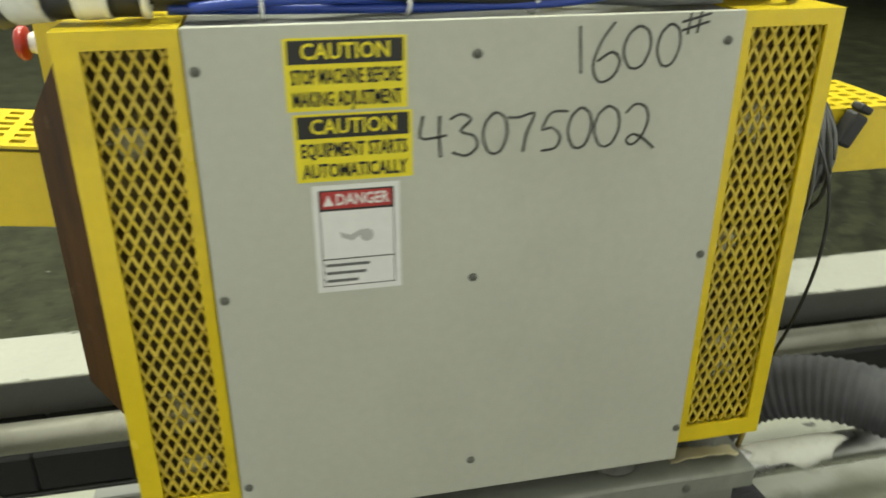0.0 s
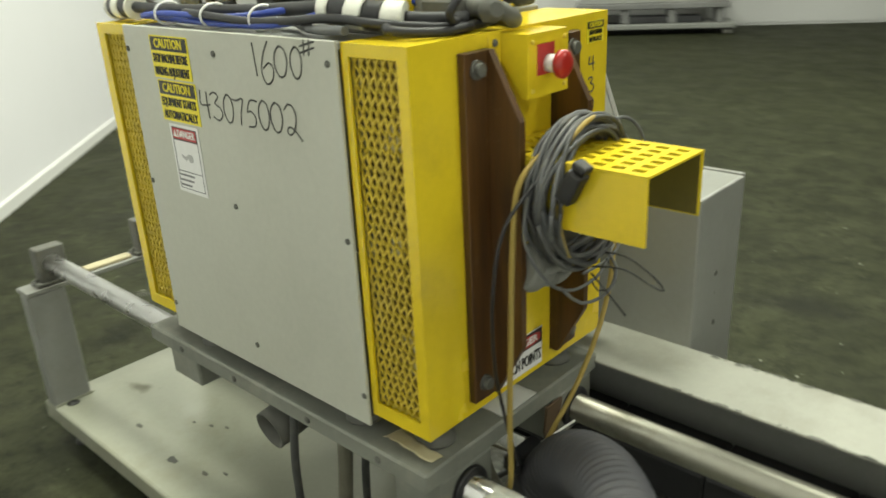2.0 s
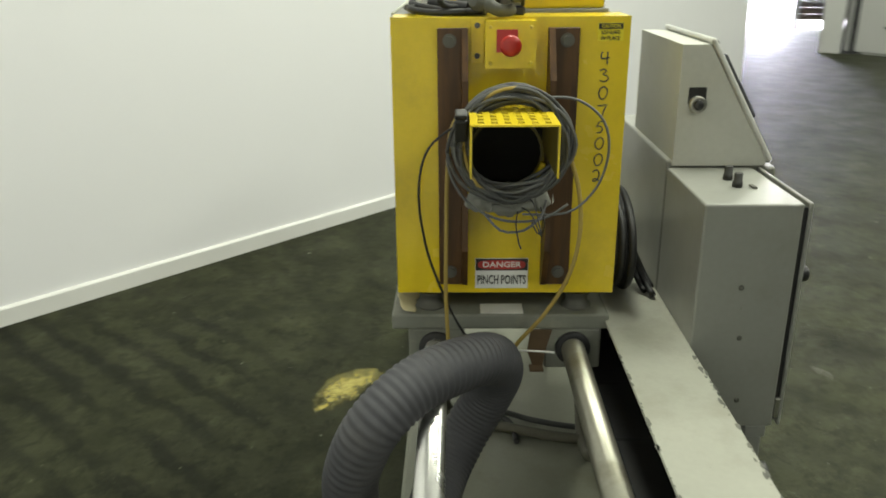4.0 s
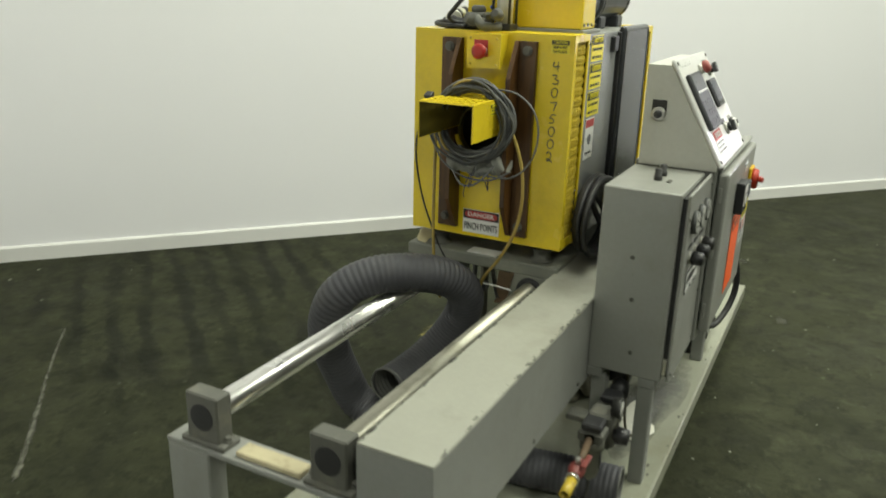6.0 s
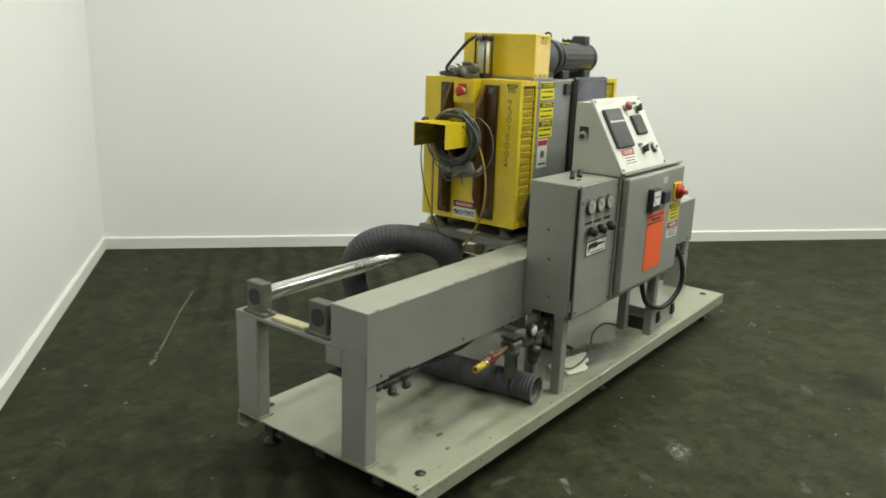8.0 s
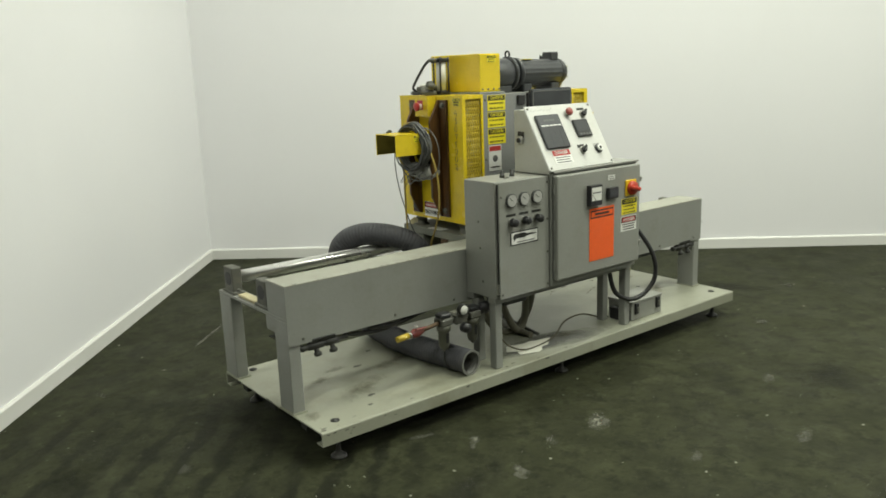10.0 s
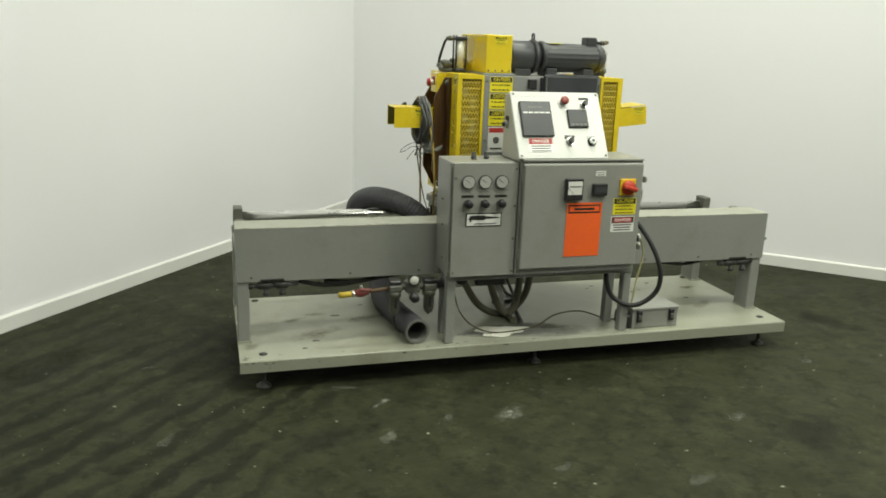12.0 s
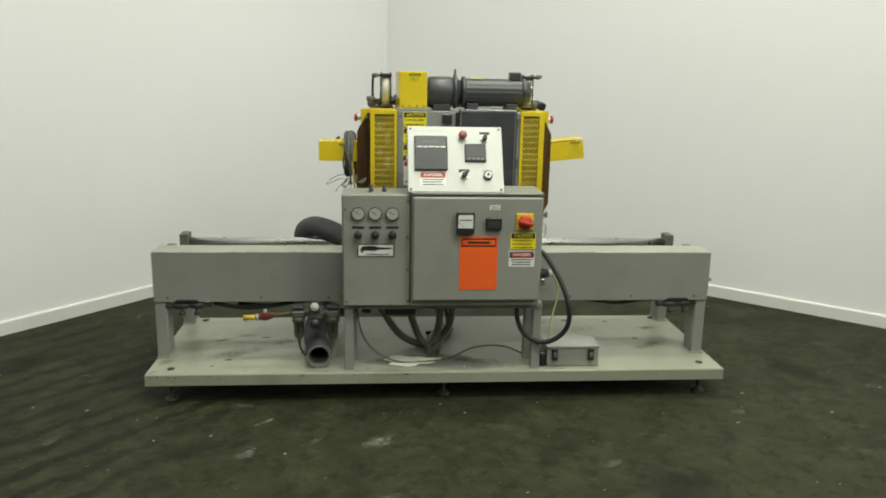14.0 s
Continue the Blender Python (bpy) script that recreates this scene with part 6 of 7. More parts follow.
# ---- air preparation set ----
reg = thing("air_regulator", (0.67, 0.07, 0.22), "grimy air filter and regulator set with a gauge", "air regulator")
for x in (0.602, 0.742):
    part("filter_head", box(bmesh.new(), (x - 0.026, 0.040, 0.335), (x + 0.026, 0.096, 0.362), 0.005), CAST, reg)
    part("filter_cap", box(bmesh.new(), (x - 0.024, 0.046, 0.362), (x + 0.024, 0.090, 0.380), 0.004), BLACK_PLASTIC, reg)
    part("filter_bowl", lathe(bmesh.new(), (x, 0.068, 0.335), (0, 0, -1), [(0, 0.027), (0.022, 0.027), (0.025, 0.021), (0.075, 0.021), (0.092, 0.016), (0.100, 0.006), (0.104, 0.005)], 24), ZINC, reg, "metal filter bowl")
    part("sight_glass", box(bmesh.new(), (x - 0.005, 0.0455, 0.268), (x + 0.005, 0.049, 0.305)), BLACK_PLASTIC, reg)
part("regulator", box(bmesh.new(), (0.643, 0.040, 0.328), (0.700, 0.096, 0.372), 0.006), CAST, reg)
part("manifold", cyl(bmesh.new(), (0.576, 0.068, 0.349), (0.80, 0.068, 0.349), 0.012, 16), CAST, reg)
part("adjuster", lathe(bmesh.new(), (0.671, 0.040, 0.318), (0, -1, 0), [(0, 0.013), (0.006, 0.013), (0.007, 0.020), (0.034, 0.018), (0.037, 0)], 18), BLACK_PLASTIC, reg, "black adjuster knob")
part("gauge", lathe(bmesh.new(), (0.671, 0.046, 0.386), (0, -1, 0), [(0, 0.021), (0.016, 0.0235), (0.020, 0.0235), (0.0205, 0.0185), (0.0185, 0.018)], 28), DARK_CAST, reg)
part("gauge_face", lathe(bmesh.new(), (0.671, 0.0272, 0.386), (0, -1, 0), [(0, 0.0180), (0.0004, 0.0178), (0.0006, 0)], 28), SCREEN_PALE, reg)
part("bracket", box(bmesh.new(), (0.66, 0.096, 0.330), (0.70, 0.150, 0.345), 0.002), CAST, reg)
part("pipe", cyl(bmesh.new(), (0.480, 0.060, 0.338), (0.576, 0.068, 0.345), 0.008, 14), RUST, reg)
part("valve_body", lathe(bmesh.new(), (0.440, 0.058, 0.335), (1, 0.05, 0.05), [(0, 0.012), (0.010, 0.013), (0.020, 0.017), (0.036, 0.017), (0.046, 0.012), (0.058, 0.011)], 18), VALVE_RED, reg, "grimy red ball valve")
part("valve_stem", cyl(bmesh.new(), (0.468, 0.058, 0.350), (0.468, 0.058, 0.366), 0.006, 12), STEEL, reg)
part("valve_ring", cyl(bmesh.new(), (0.430, 0.057, 0.334), (0.441, 0.058, 0.3345), 0.014, 18), STEEL, reg)
bm = bmesh.new()
tube(bm, [(0.380, 0.055, 0.332), (0.405, 0.056, 0.333), (0.430, 0.057, 0.334)], 0.0112, 18, cap=False)
bm.normal_update()
bmesh.ops.solidify(bm, geom=list(bm.faces), thickness=0.003)
part("hose_barb", bm, BRASS_PAINT, reg, "yellow plastic coupling")
part("valve_handle", box(bmesh.new(), (0.455, 0.038, 0.352), (0.505, 0.050, 0.357), 0.002), VALVE_RED, reg, "grimy red lever handle")
part("union", lathe(bmesh.new(), (0.775, 0.068, 0.349), (0.9, 0, 0.3), [(0, 0.016), (0.02, 0.016), (0.022, 0.024), (0.05, 0.022), (0.06, 0.010)], 16), BLACK_PLASTIC, reg)
part("drain", tube(bmesh.new(), spline([(0.602, 0.068, 0.232), (0.605, 0.07, 0.20), (0.62, 0.08, 0.165), (0.64, 0.09, 0.15)], 0.01), 0.004, 8), BLACK, reg)

# ---- large ribbed dust hose ----
hose = thing("dust_hose", (0.6, 0.4, DECK), "large grey ribbed dust hose looped over a guide shaft", "hose")
R0 = 0.047
path_pts = spline([(0.660, 0.628, 0.285), (0.730, 0.618, 0.288), (0.800, 0.595, 0.312), (0.848, 0.555, 0.368), (0.856, 0.515, 0.440), (0.828, 0.497, 0.508),
                   (0.776, 0.513, 0.562), (0.700, 0.562, 0.594), (0.622, 0.642, 0.596), (0.572, 0.708, 0.553), (0.572, 0.748, 0.470), (0.602, 0.760, 0.385),
                   (0.642, 0.752, 0.290), (0.668, 0.728, 0.214), (0.666, 0.650, 0.180), (0.650, 0.540, 0.177), (0.640, 0.400, 0.177), (0.656, 0.230, 0.177), (0.676, 0.110, 0.177), (0.686, 0.016, 0.177)], 0.0032)
bm = bmesh.new()
tube(bm, path_pts, lambda s: R0 + 0.0015 * math.sin(2 * math.pi * s / 0.0128), 32, cap=False)
part("ribbed_wall", bm, HOSE_GREY, hose)
bm = bmesh.new()
tube(bm, path_pts[-45:], lambda s: 0.0425 + 0.0015 * math.sin(2 * math.pi * s / 0.0128), 28, cap=False)
part("lining", bm, HOSE_INNER, hose, "pale spiral inside of the hose mouth")
bm = bmesh.new()
tube(bm, path_pts[:45], lambda s: 0.0425 + 0.0015 * math.sin(2 * math.pi * s / 0.0128), 28, cap=False)
part("lining", bm, HOSE_INNER, hose, "pale spiral inside of the hose mouth")
bm = bmesh.new()
tube(bm, [path_pts[0] + 0.046 * (math.cos(2 * math.pi * k / 32) * Vector((0, 1, 0)) + math.sin(2 * math.pi * k / 32) * Vector((0, 0, 1))) for k in range(33)], 0.0035, 8)
part("mouth_rim", bm, HOSE_INNER, hose)
d = (path_pts[-1] - path_pts[-4]).normalized()
u, w = frame_axes(d)
bm = bmesh.new()
ra = [[bm.verts.new(path_pts[-1] + r * (math.cos(2 * math.pi * k / 32) * u + math.sin(2 * math.pi * k / 32) * w)) for k in range(32)] for r in (0.0415, 0.0495)]
for k in range(32):
    bm.faces.new((ra[0][k], ra[0][(k + 1) % 32], ra[1][(k + 1) % 32], ra[1][k]))
bm.normal_update()
bmesh.ops.solidify(bm, geom=list(bm.faces), thickness=0.003)
part("mouth_rim", bm, HOSE_INNER, hose)

# ---- hoses and cables below the cabinets ----
for k, pts in enumerate(([(0.895, 0.20, 0.374), (0.935, 0.24, 0.318), (1.015, 0.262, 0.195), (1.10, 0.266, 0.143), (1.18, 0.266, 0.152), (1.243, 0.262, 0.235), (1.258, 0.25, 0.374)],
                         [(1.048, 0.22, 0.374), (1.072, 0.250, 0.275), (1.11, 0.236, 0.180), (1.15, 0.232, 0.150), (1.188, 0.236, 0.205), (1.203, 0.24, 0.374)],
                         [(0.93, 0.11, 0.388), (0.955, 0.13, 0.360), (0.99, 0.16, 0.340), (1.03, 0.17, 0.350), (1.06, 0.17, 0.374)])):
    h = thing("conduit_hose", (pts[0][0], pts[0][1], 0.25), "grey flexible conduit drooping below the cabinets", "conduit", "drooping conduits")
    part("line", tube(bmesh.new(), spline(pts, 0.006), lambda s: 0.0155 + 0.0006 * math.sin(2 * math.pi * s / 0.012), 14), CABLE_OLIVE, h)
box_under = thing("solenoid_block", (1.06, 0.10, 0.37), "black solenoid block below the cabinet", "valve")
part("body", box(bmesh.new(), (0.955, 0.112, 0.318), (1.088, 0.148, 0.374), 0.012, 3), BLACK_PLASTIC, box_under)
part("body", box(bmesh.new(), (0.86, 0.06, 0.345), (0.90, 0.12, 0.388), 0.006), BLACK_PLASTIC, box_under)
cord = thing("ground_wire", (1.1, 0.1, DECK), "thin green-grey wire lying on the deck", "wire")
part("wire", tube(bmesh.new(), spline([(0.84, 0.06, 0.388), (0.85, 0.06, 0.30), (0.875, 0.06, 0.23), (0.93, 0.06, 0.17), (1.02, 0.06, 0.133), (1.14, 0.07, 0.131), (1.24, 0.10, 0.138), (1.34, 0.14, 0.165), (1.46, 0.15, 0.168), (1.56, 0.13, 0.137), (1.61, 0.12, 0.131)], 0.012), 0.0035, 8), CABLE_TAN, cord)
bm = bmesh.new()
pts = []
for k in range(26):
    a = 2 * math.pi * k / 26
    r = 1 + 0.22 * math.sin(3 * a + 1) + 0.12 * math.sin(7 * a)
    pts.append((1.065 + 0.110 * r * math.cos(a), 0.086 + 0.056 * r * math.sin(a)))
prism(bm, pts, 2, DECK + 0.0005, DECK + 0.002)
single("paint_spill", bm, SPILL_WHITE, "dried white paint spill on the skid deck", "paint spill")
rnd = random.Random(4)
for x, y, r in ((0.30, 0.12, 0.016), (0.42, 0.40, 0.018), (0.55, 0.52, 0.012), (1.85, 0.62, 0.018), (2.05, 0.60, 0.013), (1.95, 0.50, 0.007), (1.90, 0.48, 0.008), (1.86, 0.46, 0.007), (1.74, 0.60, 0.012), (2.12, 0.35, 0.015), (0.25, 0.05, 0.010), (1.70, 0.57, 0.008)):
    bm = bmesh.new()
    pts = [(x + r * (0.8 + 0.4 * rnd.random()) * math.cos(2 * math.pi * k / 12), y + r * (0.3 + 0.35 * rnd.random()) * math.sin(2 * math.pi * k / 12)) for k in range(12)]
    prism(bm, pts, 2, DECK + 0.0004, DECK + 0.0012)
    single("paint_chip", bm, CAST, "dark chipped patch on the skid deck", "chip", "deck chips")

rnd = random.Random(23)
bm = bmesh.new()
for k in range(240):
    big = rnd.random() ** 2.4
    w, d = 0.002 + 0.012 * big, 0.001 + 0.0036 * big
    kind = rnd.choice("ftbbbbbe")
    x = 0.02 + 2.35 * rnd.random() ** 2.2
    if kind == "f":
        c, u, v = Vector((x, -0.0424, 0.122 - abs(rnd.gauss(0, 0.010)))), Vector((1, 0, 0)), Vector((0, 0, 1))
    elif kind == "t":
        c, u, v = Vector((x, -0.034 + abs(rnd.gauss(0, 0.02)), DECK + 0.0004)), Vector((1, 0, 0)), Vector((0, 1, 0))
    elif kind == "b":
        x = rnd.choice((rnd.uniform(0.01, 0.75), rnd.uniform(1.60, 2.35)))
        c, u, v = Vector((x, rnd.choice((0.148, 0.282)) + rnd.uniform(-0.001, 0.001) + (0.004 if rnd.random() < 0.3 else 0), 0.5854)), Vector((1, 0, 0)), Vector((0, 1, 0))
        c.y = min(c.y, 0.2835)
    else:
        c, u, v = Vector((0.0016, rnd.uniform(-0.02, 0.68), 0.1255 - abs(rnd.gauss(0, 0.0015)))), Vector((0, 1, 0)), Vector((0, 0, 1))
    n = 9
    ring = [bm.verts.new(c + u * w * rnd.uniform(0.5, 1.2) * math.cos(2 * math.pi * j / n) + v * d * rnd.uniform(0.5, 1.2) * math.sin(2 * math.pi * j / n)) for j in range(n)]
    bm.faces.new(ring)
single("paint_flaking", bm, CAST, "small dark paint chips along the steel edges", "paint chips", kind="stuff")

# ---- cable coil on the chute ----
COIL_C, COIL_R = (0.482, 0.956), (0.093, 0.090)
coil = thing("cable_coil", (0.84, 0.487, 0.84), "loose coil of grey cable hung over the chute", "cable coil")
rnd = random.Random(11)
for k in range(28):
    x = 0.783 + 0.034 * rnd.random()
    ry, rz = COIL_R[0] + 0.011 * rnd.uniform(-1, 1), COIL_R[1] + 0.011 * rnd.uniform(-1, 1)
    cy, cz = COIL_C[0] + 0.008 * rnd.uniform(-1, 1), COIL_C[1] + 0.008 * rnd.uniform(-1, 1)
    tw = rnd.uniform(-0.012, 0.012)
    pts = []
    for j in range(16):
        a = 2 * math.pi * j / 16
        low = 0.5 - 0.5 * math.sin(a)
        pts.append((x + tw * math.cos(a) + 0.005 * math.sin(3 * a + k), cy + ry * math.cos(a) * (1 + 0.02 * math.sin(5 * a + k)), cz + rz * math.sin(a) * (1 - 0.16 * low * rnd.random())))
    part("cable", tube(bmesh.new(), spline(pts + [pts[0]], 0.012), 0.0031 if k % 3 else 0.0037, 8), CABLE_YELLOW if k == 19 else CABLE_DARK if k % 2 else CABLE_GREY, coil)
for pts in ([(0.80, 0.470, 1.036), (0.80, 0.42, 1.040), (0.80, 0.37, 1.034), (0.80, 0.328, 1.00), (0.805, 0.315, 0.945), (0.81, 0.332, 0.88), (0.81, 0.38, 0.835), (0.81, 0.46, 0.832)],
            [(0.81, 0.585, 0.98), (0.81, 0.592, 0.92), (0.80, 0.56, 0.86), (0.80, 0.50, 0.825), (0.80, 0.43, 0.825), (0.81, 0.38, 0.85)],
            [(0.80, 0.53, 0.84), (0.785, 0.50, 0.81), (0.77, 0.46, 0.815), (0.775, 0.43, 0.84), (0.80, 0.42, 0.86)]):
    part("cable", tube(bmesh.new(), spline(pts, 0.012), 0.0023, 8), CABLE_GREY, coil)
for pts in ([(0.797, 0.455, 0.866), (0.755, 0.446, 0.868), (0.712, 0.440, 0.845), (0.699, 0.437, 0.828), (0.716, 0.440, 0.832), (0.752, 0.450, 0.850), (0.795, 0.462, 0.848)],
            [(0.792, 0.430, 0.850), (0.778, 0.424, 0.826), (0.784, 0.426, 0.806), (0.800, 0.434, 0.800), (0.806, 0.444, 0.820)],
            [(0.790, 0.470, 0.842), (0.766, 0.474, 0.826), (0.742, 0.470, 0.800), (0.738, 0.466, 0.792)]):
    part("loose_wire", tube(bmesh.new(), spline(pts, 0.008), 0.0013, 6), BLACK, coil, "thin black wire end")
plug_turn = Matrix.Translation((0.757, 0.570, 0.998)) @ Matrix.Rotation(radians(-28), 4, "Y")
bm = bmesh.new()
box(bm, (-0.011, -0.012, -0.024), (0.011, 0.010, 0.020), 0.004, 2)
box(bm, (-0.010, -0.011, 0.022), (0.010, 0.009, 0.032), 0.003, 2)
bmesh.ops.transform(bm, matrix=plug_turn, verts=bm.verts)
part("tape_wrap", bm, BLACK, coil, "black taped connector on the cable ends")
for nm, pts in (("yellow_cord", [(0.800, 0.500, 1.037), (0.815, 0.550, 1.022), (0.826, 0.584, 0.985), (0.829, 0.593, 0.90), (0.831, 0.596, 0.78), (0.834, 0.597, 0.66), (0.838, 0.592, 0.55), (0.86, 0.585, 0.47)]),
                ("yellow_cord", [(0.800, 0.445, 1.040), (0.806, 0.412, 1.005), (0.815, 0.378, 0.93), (0.822, 0.358, 0.86), (0.828, 0.354, 0.78), (0.836, 0.370, 0.70), (0.846, 0.410, 0.62), (0.86, 0.460, 0.55), (0.875, 0.478, 0.50)])):
    c = thing(nm, (pts[-1][0], pts[-1][1], pts[-1][2]), "dirty yellow cord hanging from the cable coil", "cord", "hanging cords")
    part("cord", tube(bmesh.new(), spline(pts, 0.012), 0.0040, 8), CABLE_YELLOW, c)
c = thing("hanging_wire", (0.86, 0.52, 0.52), "thin dark wire hanging from the cable coil", "wire")
part("wire", tube(bmesh.new(), spline([(0.805, 0.565, 1.00), (0.815, 0.625, 0.95), (0.82, 0.644, 0.87), (0.83, 0.632, 0.76), (0.84, 0.60, 0.66), (0.85, 0.57, 0.59), (0.865, 0.535, 0.535), (0.875, 0.51, 0.51)], 0.012), 0.0024, 6), BLACK, c)
sleeve = thing("padding_sleeve", (0.86, 0.487, 0.84), "dusty grey padding sleeve hanging below the outlet collar", "sleeve")
arc = [(0.850 + 0.006 * math.sin(3 * a), 0.480 - 0.070 * a, 0.848 + 0.016 * a * a) for a in [-1 + 2 * k / 16 for k in range(17)]]
part("sleeve", tube(bmesh.new(), spline(arc, 0.006), lambda q: 0.0285 + 0.0035 * math.sin(2 * math.pi * q / 0.055) + 0.0016 * math.sin(2 * math.pi * q / 0.017), 20), DUSTY_GREY, sleeve)
part("fold", tube(bmesh.new(), spline([(x - 0.024, y, z - 0.010) for x, y, z in arc[4:14]], 0.008), 0.008, 12), DUSTY_GREY, sleeve)
part("fold", tube(bmesh.new(), spline([(x - 0.026, y + 0.01, z + 0.008) for x, y, z in arc[2:11]], 0.008), 0.006, 12), DUSTY_GREY, sleeve)
# dark fitting and cable rags by the carriage end
clip = thing("hose_clip", (0.89, 0.49, 0.49), "black plastic hose clip with a white wire", "clip")
part("body", box(bmesh.new(), (0.868, 0.46, 0.505), (0.900, 0.535, 0.530), 0.004), BLACK_PLASTIC, clip)
part("wire", tube(bmesh.new(), spline([(0.872, 0.47, 0.53), (0.868, 0.43, 0.531), (0.866, 0.385, 0.528)], 0.01), 0.002, 6), SIGN_WHITE, clip)
c = thing("black_cable", (1.08, 0.25, 0.585), "coil of thick black cable propped between the cabinet and the enclosure", "cable")
rnd = random.Random(31)
for k in range(4):
    cx, cz, r, y = 1.085 + rnd.uniform(-0.010, 0.010), 0.702 + rnd.uniform(-0.004, 0.004), 0.103 + rnd.uniform(-0.008, 0.003), 0.229 + 0.0095 * k
    pts = [(cx + 1.40 * r * math.cos(a), y, cz + r * math.sin(a)) for a in [2 * math.pi * j / 14 for j in range(15)]]
    part("turn", tube(bmesh.new(), spline(pts, 0.012), 0.0080, 10), BLACK, c)
for dx, dy in ((0, 0), (0.022, 0.012), (0.045, -0.006)):
    part("tail", tube(bmesh.new(), spline([(0.990 + dx, 0.238, 0.770), (1.030 + dx, 0.222 + dy, 0.712), (1.045 + dx, 0.196 + dy, 0.655), (1.035 + dx, 0.176 + dy, 0.612), (1.000 + dx, 0.166 + dy, 0.594)], 0.012), 0.0070, 10), BLACK, c)

clip = thing("shaft_clip", (1.93, 0.345, 0.50), "black clip on the guide shaft with a thin olive cord", "clip")
part("collar", lathe(bmesh.new(), (1.917, Y_FRONT, RAIL_Z), (1, 0, 0), [(0, 0.0236), (0, 0.031), (0.004, 0.033), (0.022, 0.033), (0.026, 0.031), (0.026, 0.0236)], 24), DARK_CAST, clip)
part("lug", box(bmesh.new(), (1.919, Y_FRONT + 0.014, 0.485), (1.941, Y_FRONT + 0.036, 0.512), 0.004), DARK_CAST, clip)
part("cord", tube(bmesh.new(), spline([(1.928, 0.372, 0.492), (1.880, 0.410, 0.452), (1.800, 0.445, 0.420), (1.710, 0.470, 0.425), (1.640, 0.485, 0.478), (1.600, 0.490, 0.566)], 0.012), 0.0036, 8), CABLE_TAN, clip)

# travel stop and switch on the lower edge of the rail housing
stop = thing("limit_switch", (2.24, 0.297, 0.379), "grimy limit switch on a bent bracket inside the rail housing", "switch")
part("bracket", box(bmesh.new(), (2.205, 0.290, 0.379), (2.216, 0.310, 0.482), 0.001), GREY_PAINT, stop)
part("bracket_arm", box(bmesh.new(), (2.205, 0.288, 0.4824), (2.285, 0.322, 0.488), 0.001), BEAM_PAINT, stop, "pale bracket arm")
part("bracket_flange", box(bmesh.new(), (2.232, 0.3165, 0.452), (2.285, 0.322, 0.482), 0.001), GREY_PAINT, stop)
part("switch_body", box(bmesh.new(), (2.140, 0.282, 0.448), (2.204, 0.322, 0.492), 0.004), BLACK_PLASTIC, stop, "black switch body")
part("plunger", cyl(bmesh.new(), (2.140, 0.302, 0.468), (2.112, 0.302, 0.468), 0.006, 12), STEEL, stop)
part("hook", tube(bmesh.new(), spline([(2.275, 0.320, 0.460), (2.276, 0.324, 0.430), (2.262, 0.326, 0.410), (2.246, 0.325, 0.413), (2.240, 0.322, 0.435)], 0.006), 0.0065, 10), BLACK, stop)
part("lead", tube(bmesh.new(), spline([(2.165, 0.302, 0.448), (2.160, 0.305, 0.42), (2.175, 0.303, 0.395), (2.150, 0.296, 0.383), (2.05, 0.285, 0.383), (1.90, 0.270, 0.383)], 0.01), 0.005, 8), BLACK, stop)
stop = thing("adjusting_knob", (2.335, 0.31, 0.456), "dark knob on a bent rod by the cross plate", "knob")
part("rod", tube(bmesh.new(), spline([(2.316, 0.300, 0.430), (2.300, 0.303, 0.436), (2.292, 0.304, 0.455), (2.298, 0.304, 0.470)], 0.006), 0.005, 8), CAST, stop)
part("grip", lathe(bmesh.new(), (2.298, 0.304, 0.468), (0, 0, 1), [(0, 0.006), (0.003, 0.012), (0.014, 0.013), (0.018, 0.009), (0.019, 0)], 18), BLACK_PLASTIC, stop)

# hoses hanging below the carriage
for pts, mat_ in (([(1.255, 0.655, 0.556), (1.258, 0.668, 0.40), (1.252, 0.655, 0.22), (1.262, 0.57, 0.14), (1.275, 0.48, 0.1345), (1.23, 0.44, 0.1345), (1.15, 0.43, 0.1345)], CABLE_DARK),
                  ([(1.195, 0.60, 0.566), (1.195, 0.605, 0.44), (1.205, 0.61, 0.30), (1.215, 0.60, 0.19), (1.228, 0.53, 0.146), (1.190, 0.42, 0.142), (1.160, 0.32, 0.141), (1.148, 0.23, 0.141), (1.150, 0.16, 0.141)], CABLE_OLIVE),
                  ([(1.150, 0.58, 0.566), (1.20, 0.56, 0.36), (1.262, 0.50, 0.18), (1.260, 0.42, 0.140), (1.226, 0.34, 0.139), (1.204, 0.25, 0.139), (1.182, 0.15, 0.139)], CABLE_DARK)):
    c = thing("carriage_hose", (pts[-1][0], pts[-1][1], DECK), "black hose dropping from the carriage onto the deck", "hose", "carriage hoses")
    part("line", tube(bmesh.new(), spline(pts, 0.015), 0.0135 if mat_ is CABLE_OLIVE else 0.0075, 12), mat_, c)

# ---- marks and litter on the floor ----
def patch(name, pts, z, material, label, category, group="", height=0.0):
    """Thin film on the floor; its cover value falls to nothing at the outline."""
    bm = bmesh.new()
    cover = bm.verts.layers.float.new("cover")
    n = len(pts)
    cx, cy = sum(p[0] for p in pts) / n, sum(p[1] for p in pts) / n
    rings = []
    for f in (1.0, 0.75, 0.5, 0.25):
        ring = []
        for x, y in pts:
            v = bm.verts.new((cx + (x - cx) * f, cy + (y - cy) * f, height + z))
            v[cover] = 1.0 - f
            ring.append(v)
        rings.append(ring)
    for a, b in zip(rings, rings[1:]):
        for k in range(n):
            bm.faces.new((a[k], a[(k + 1) % n], b[(k + 1) % n], b[k]))
    bm.faces.new(rings[-1])
    return single(name, bm, material, label, category, group)


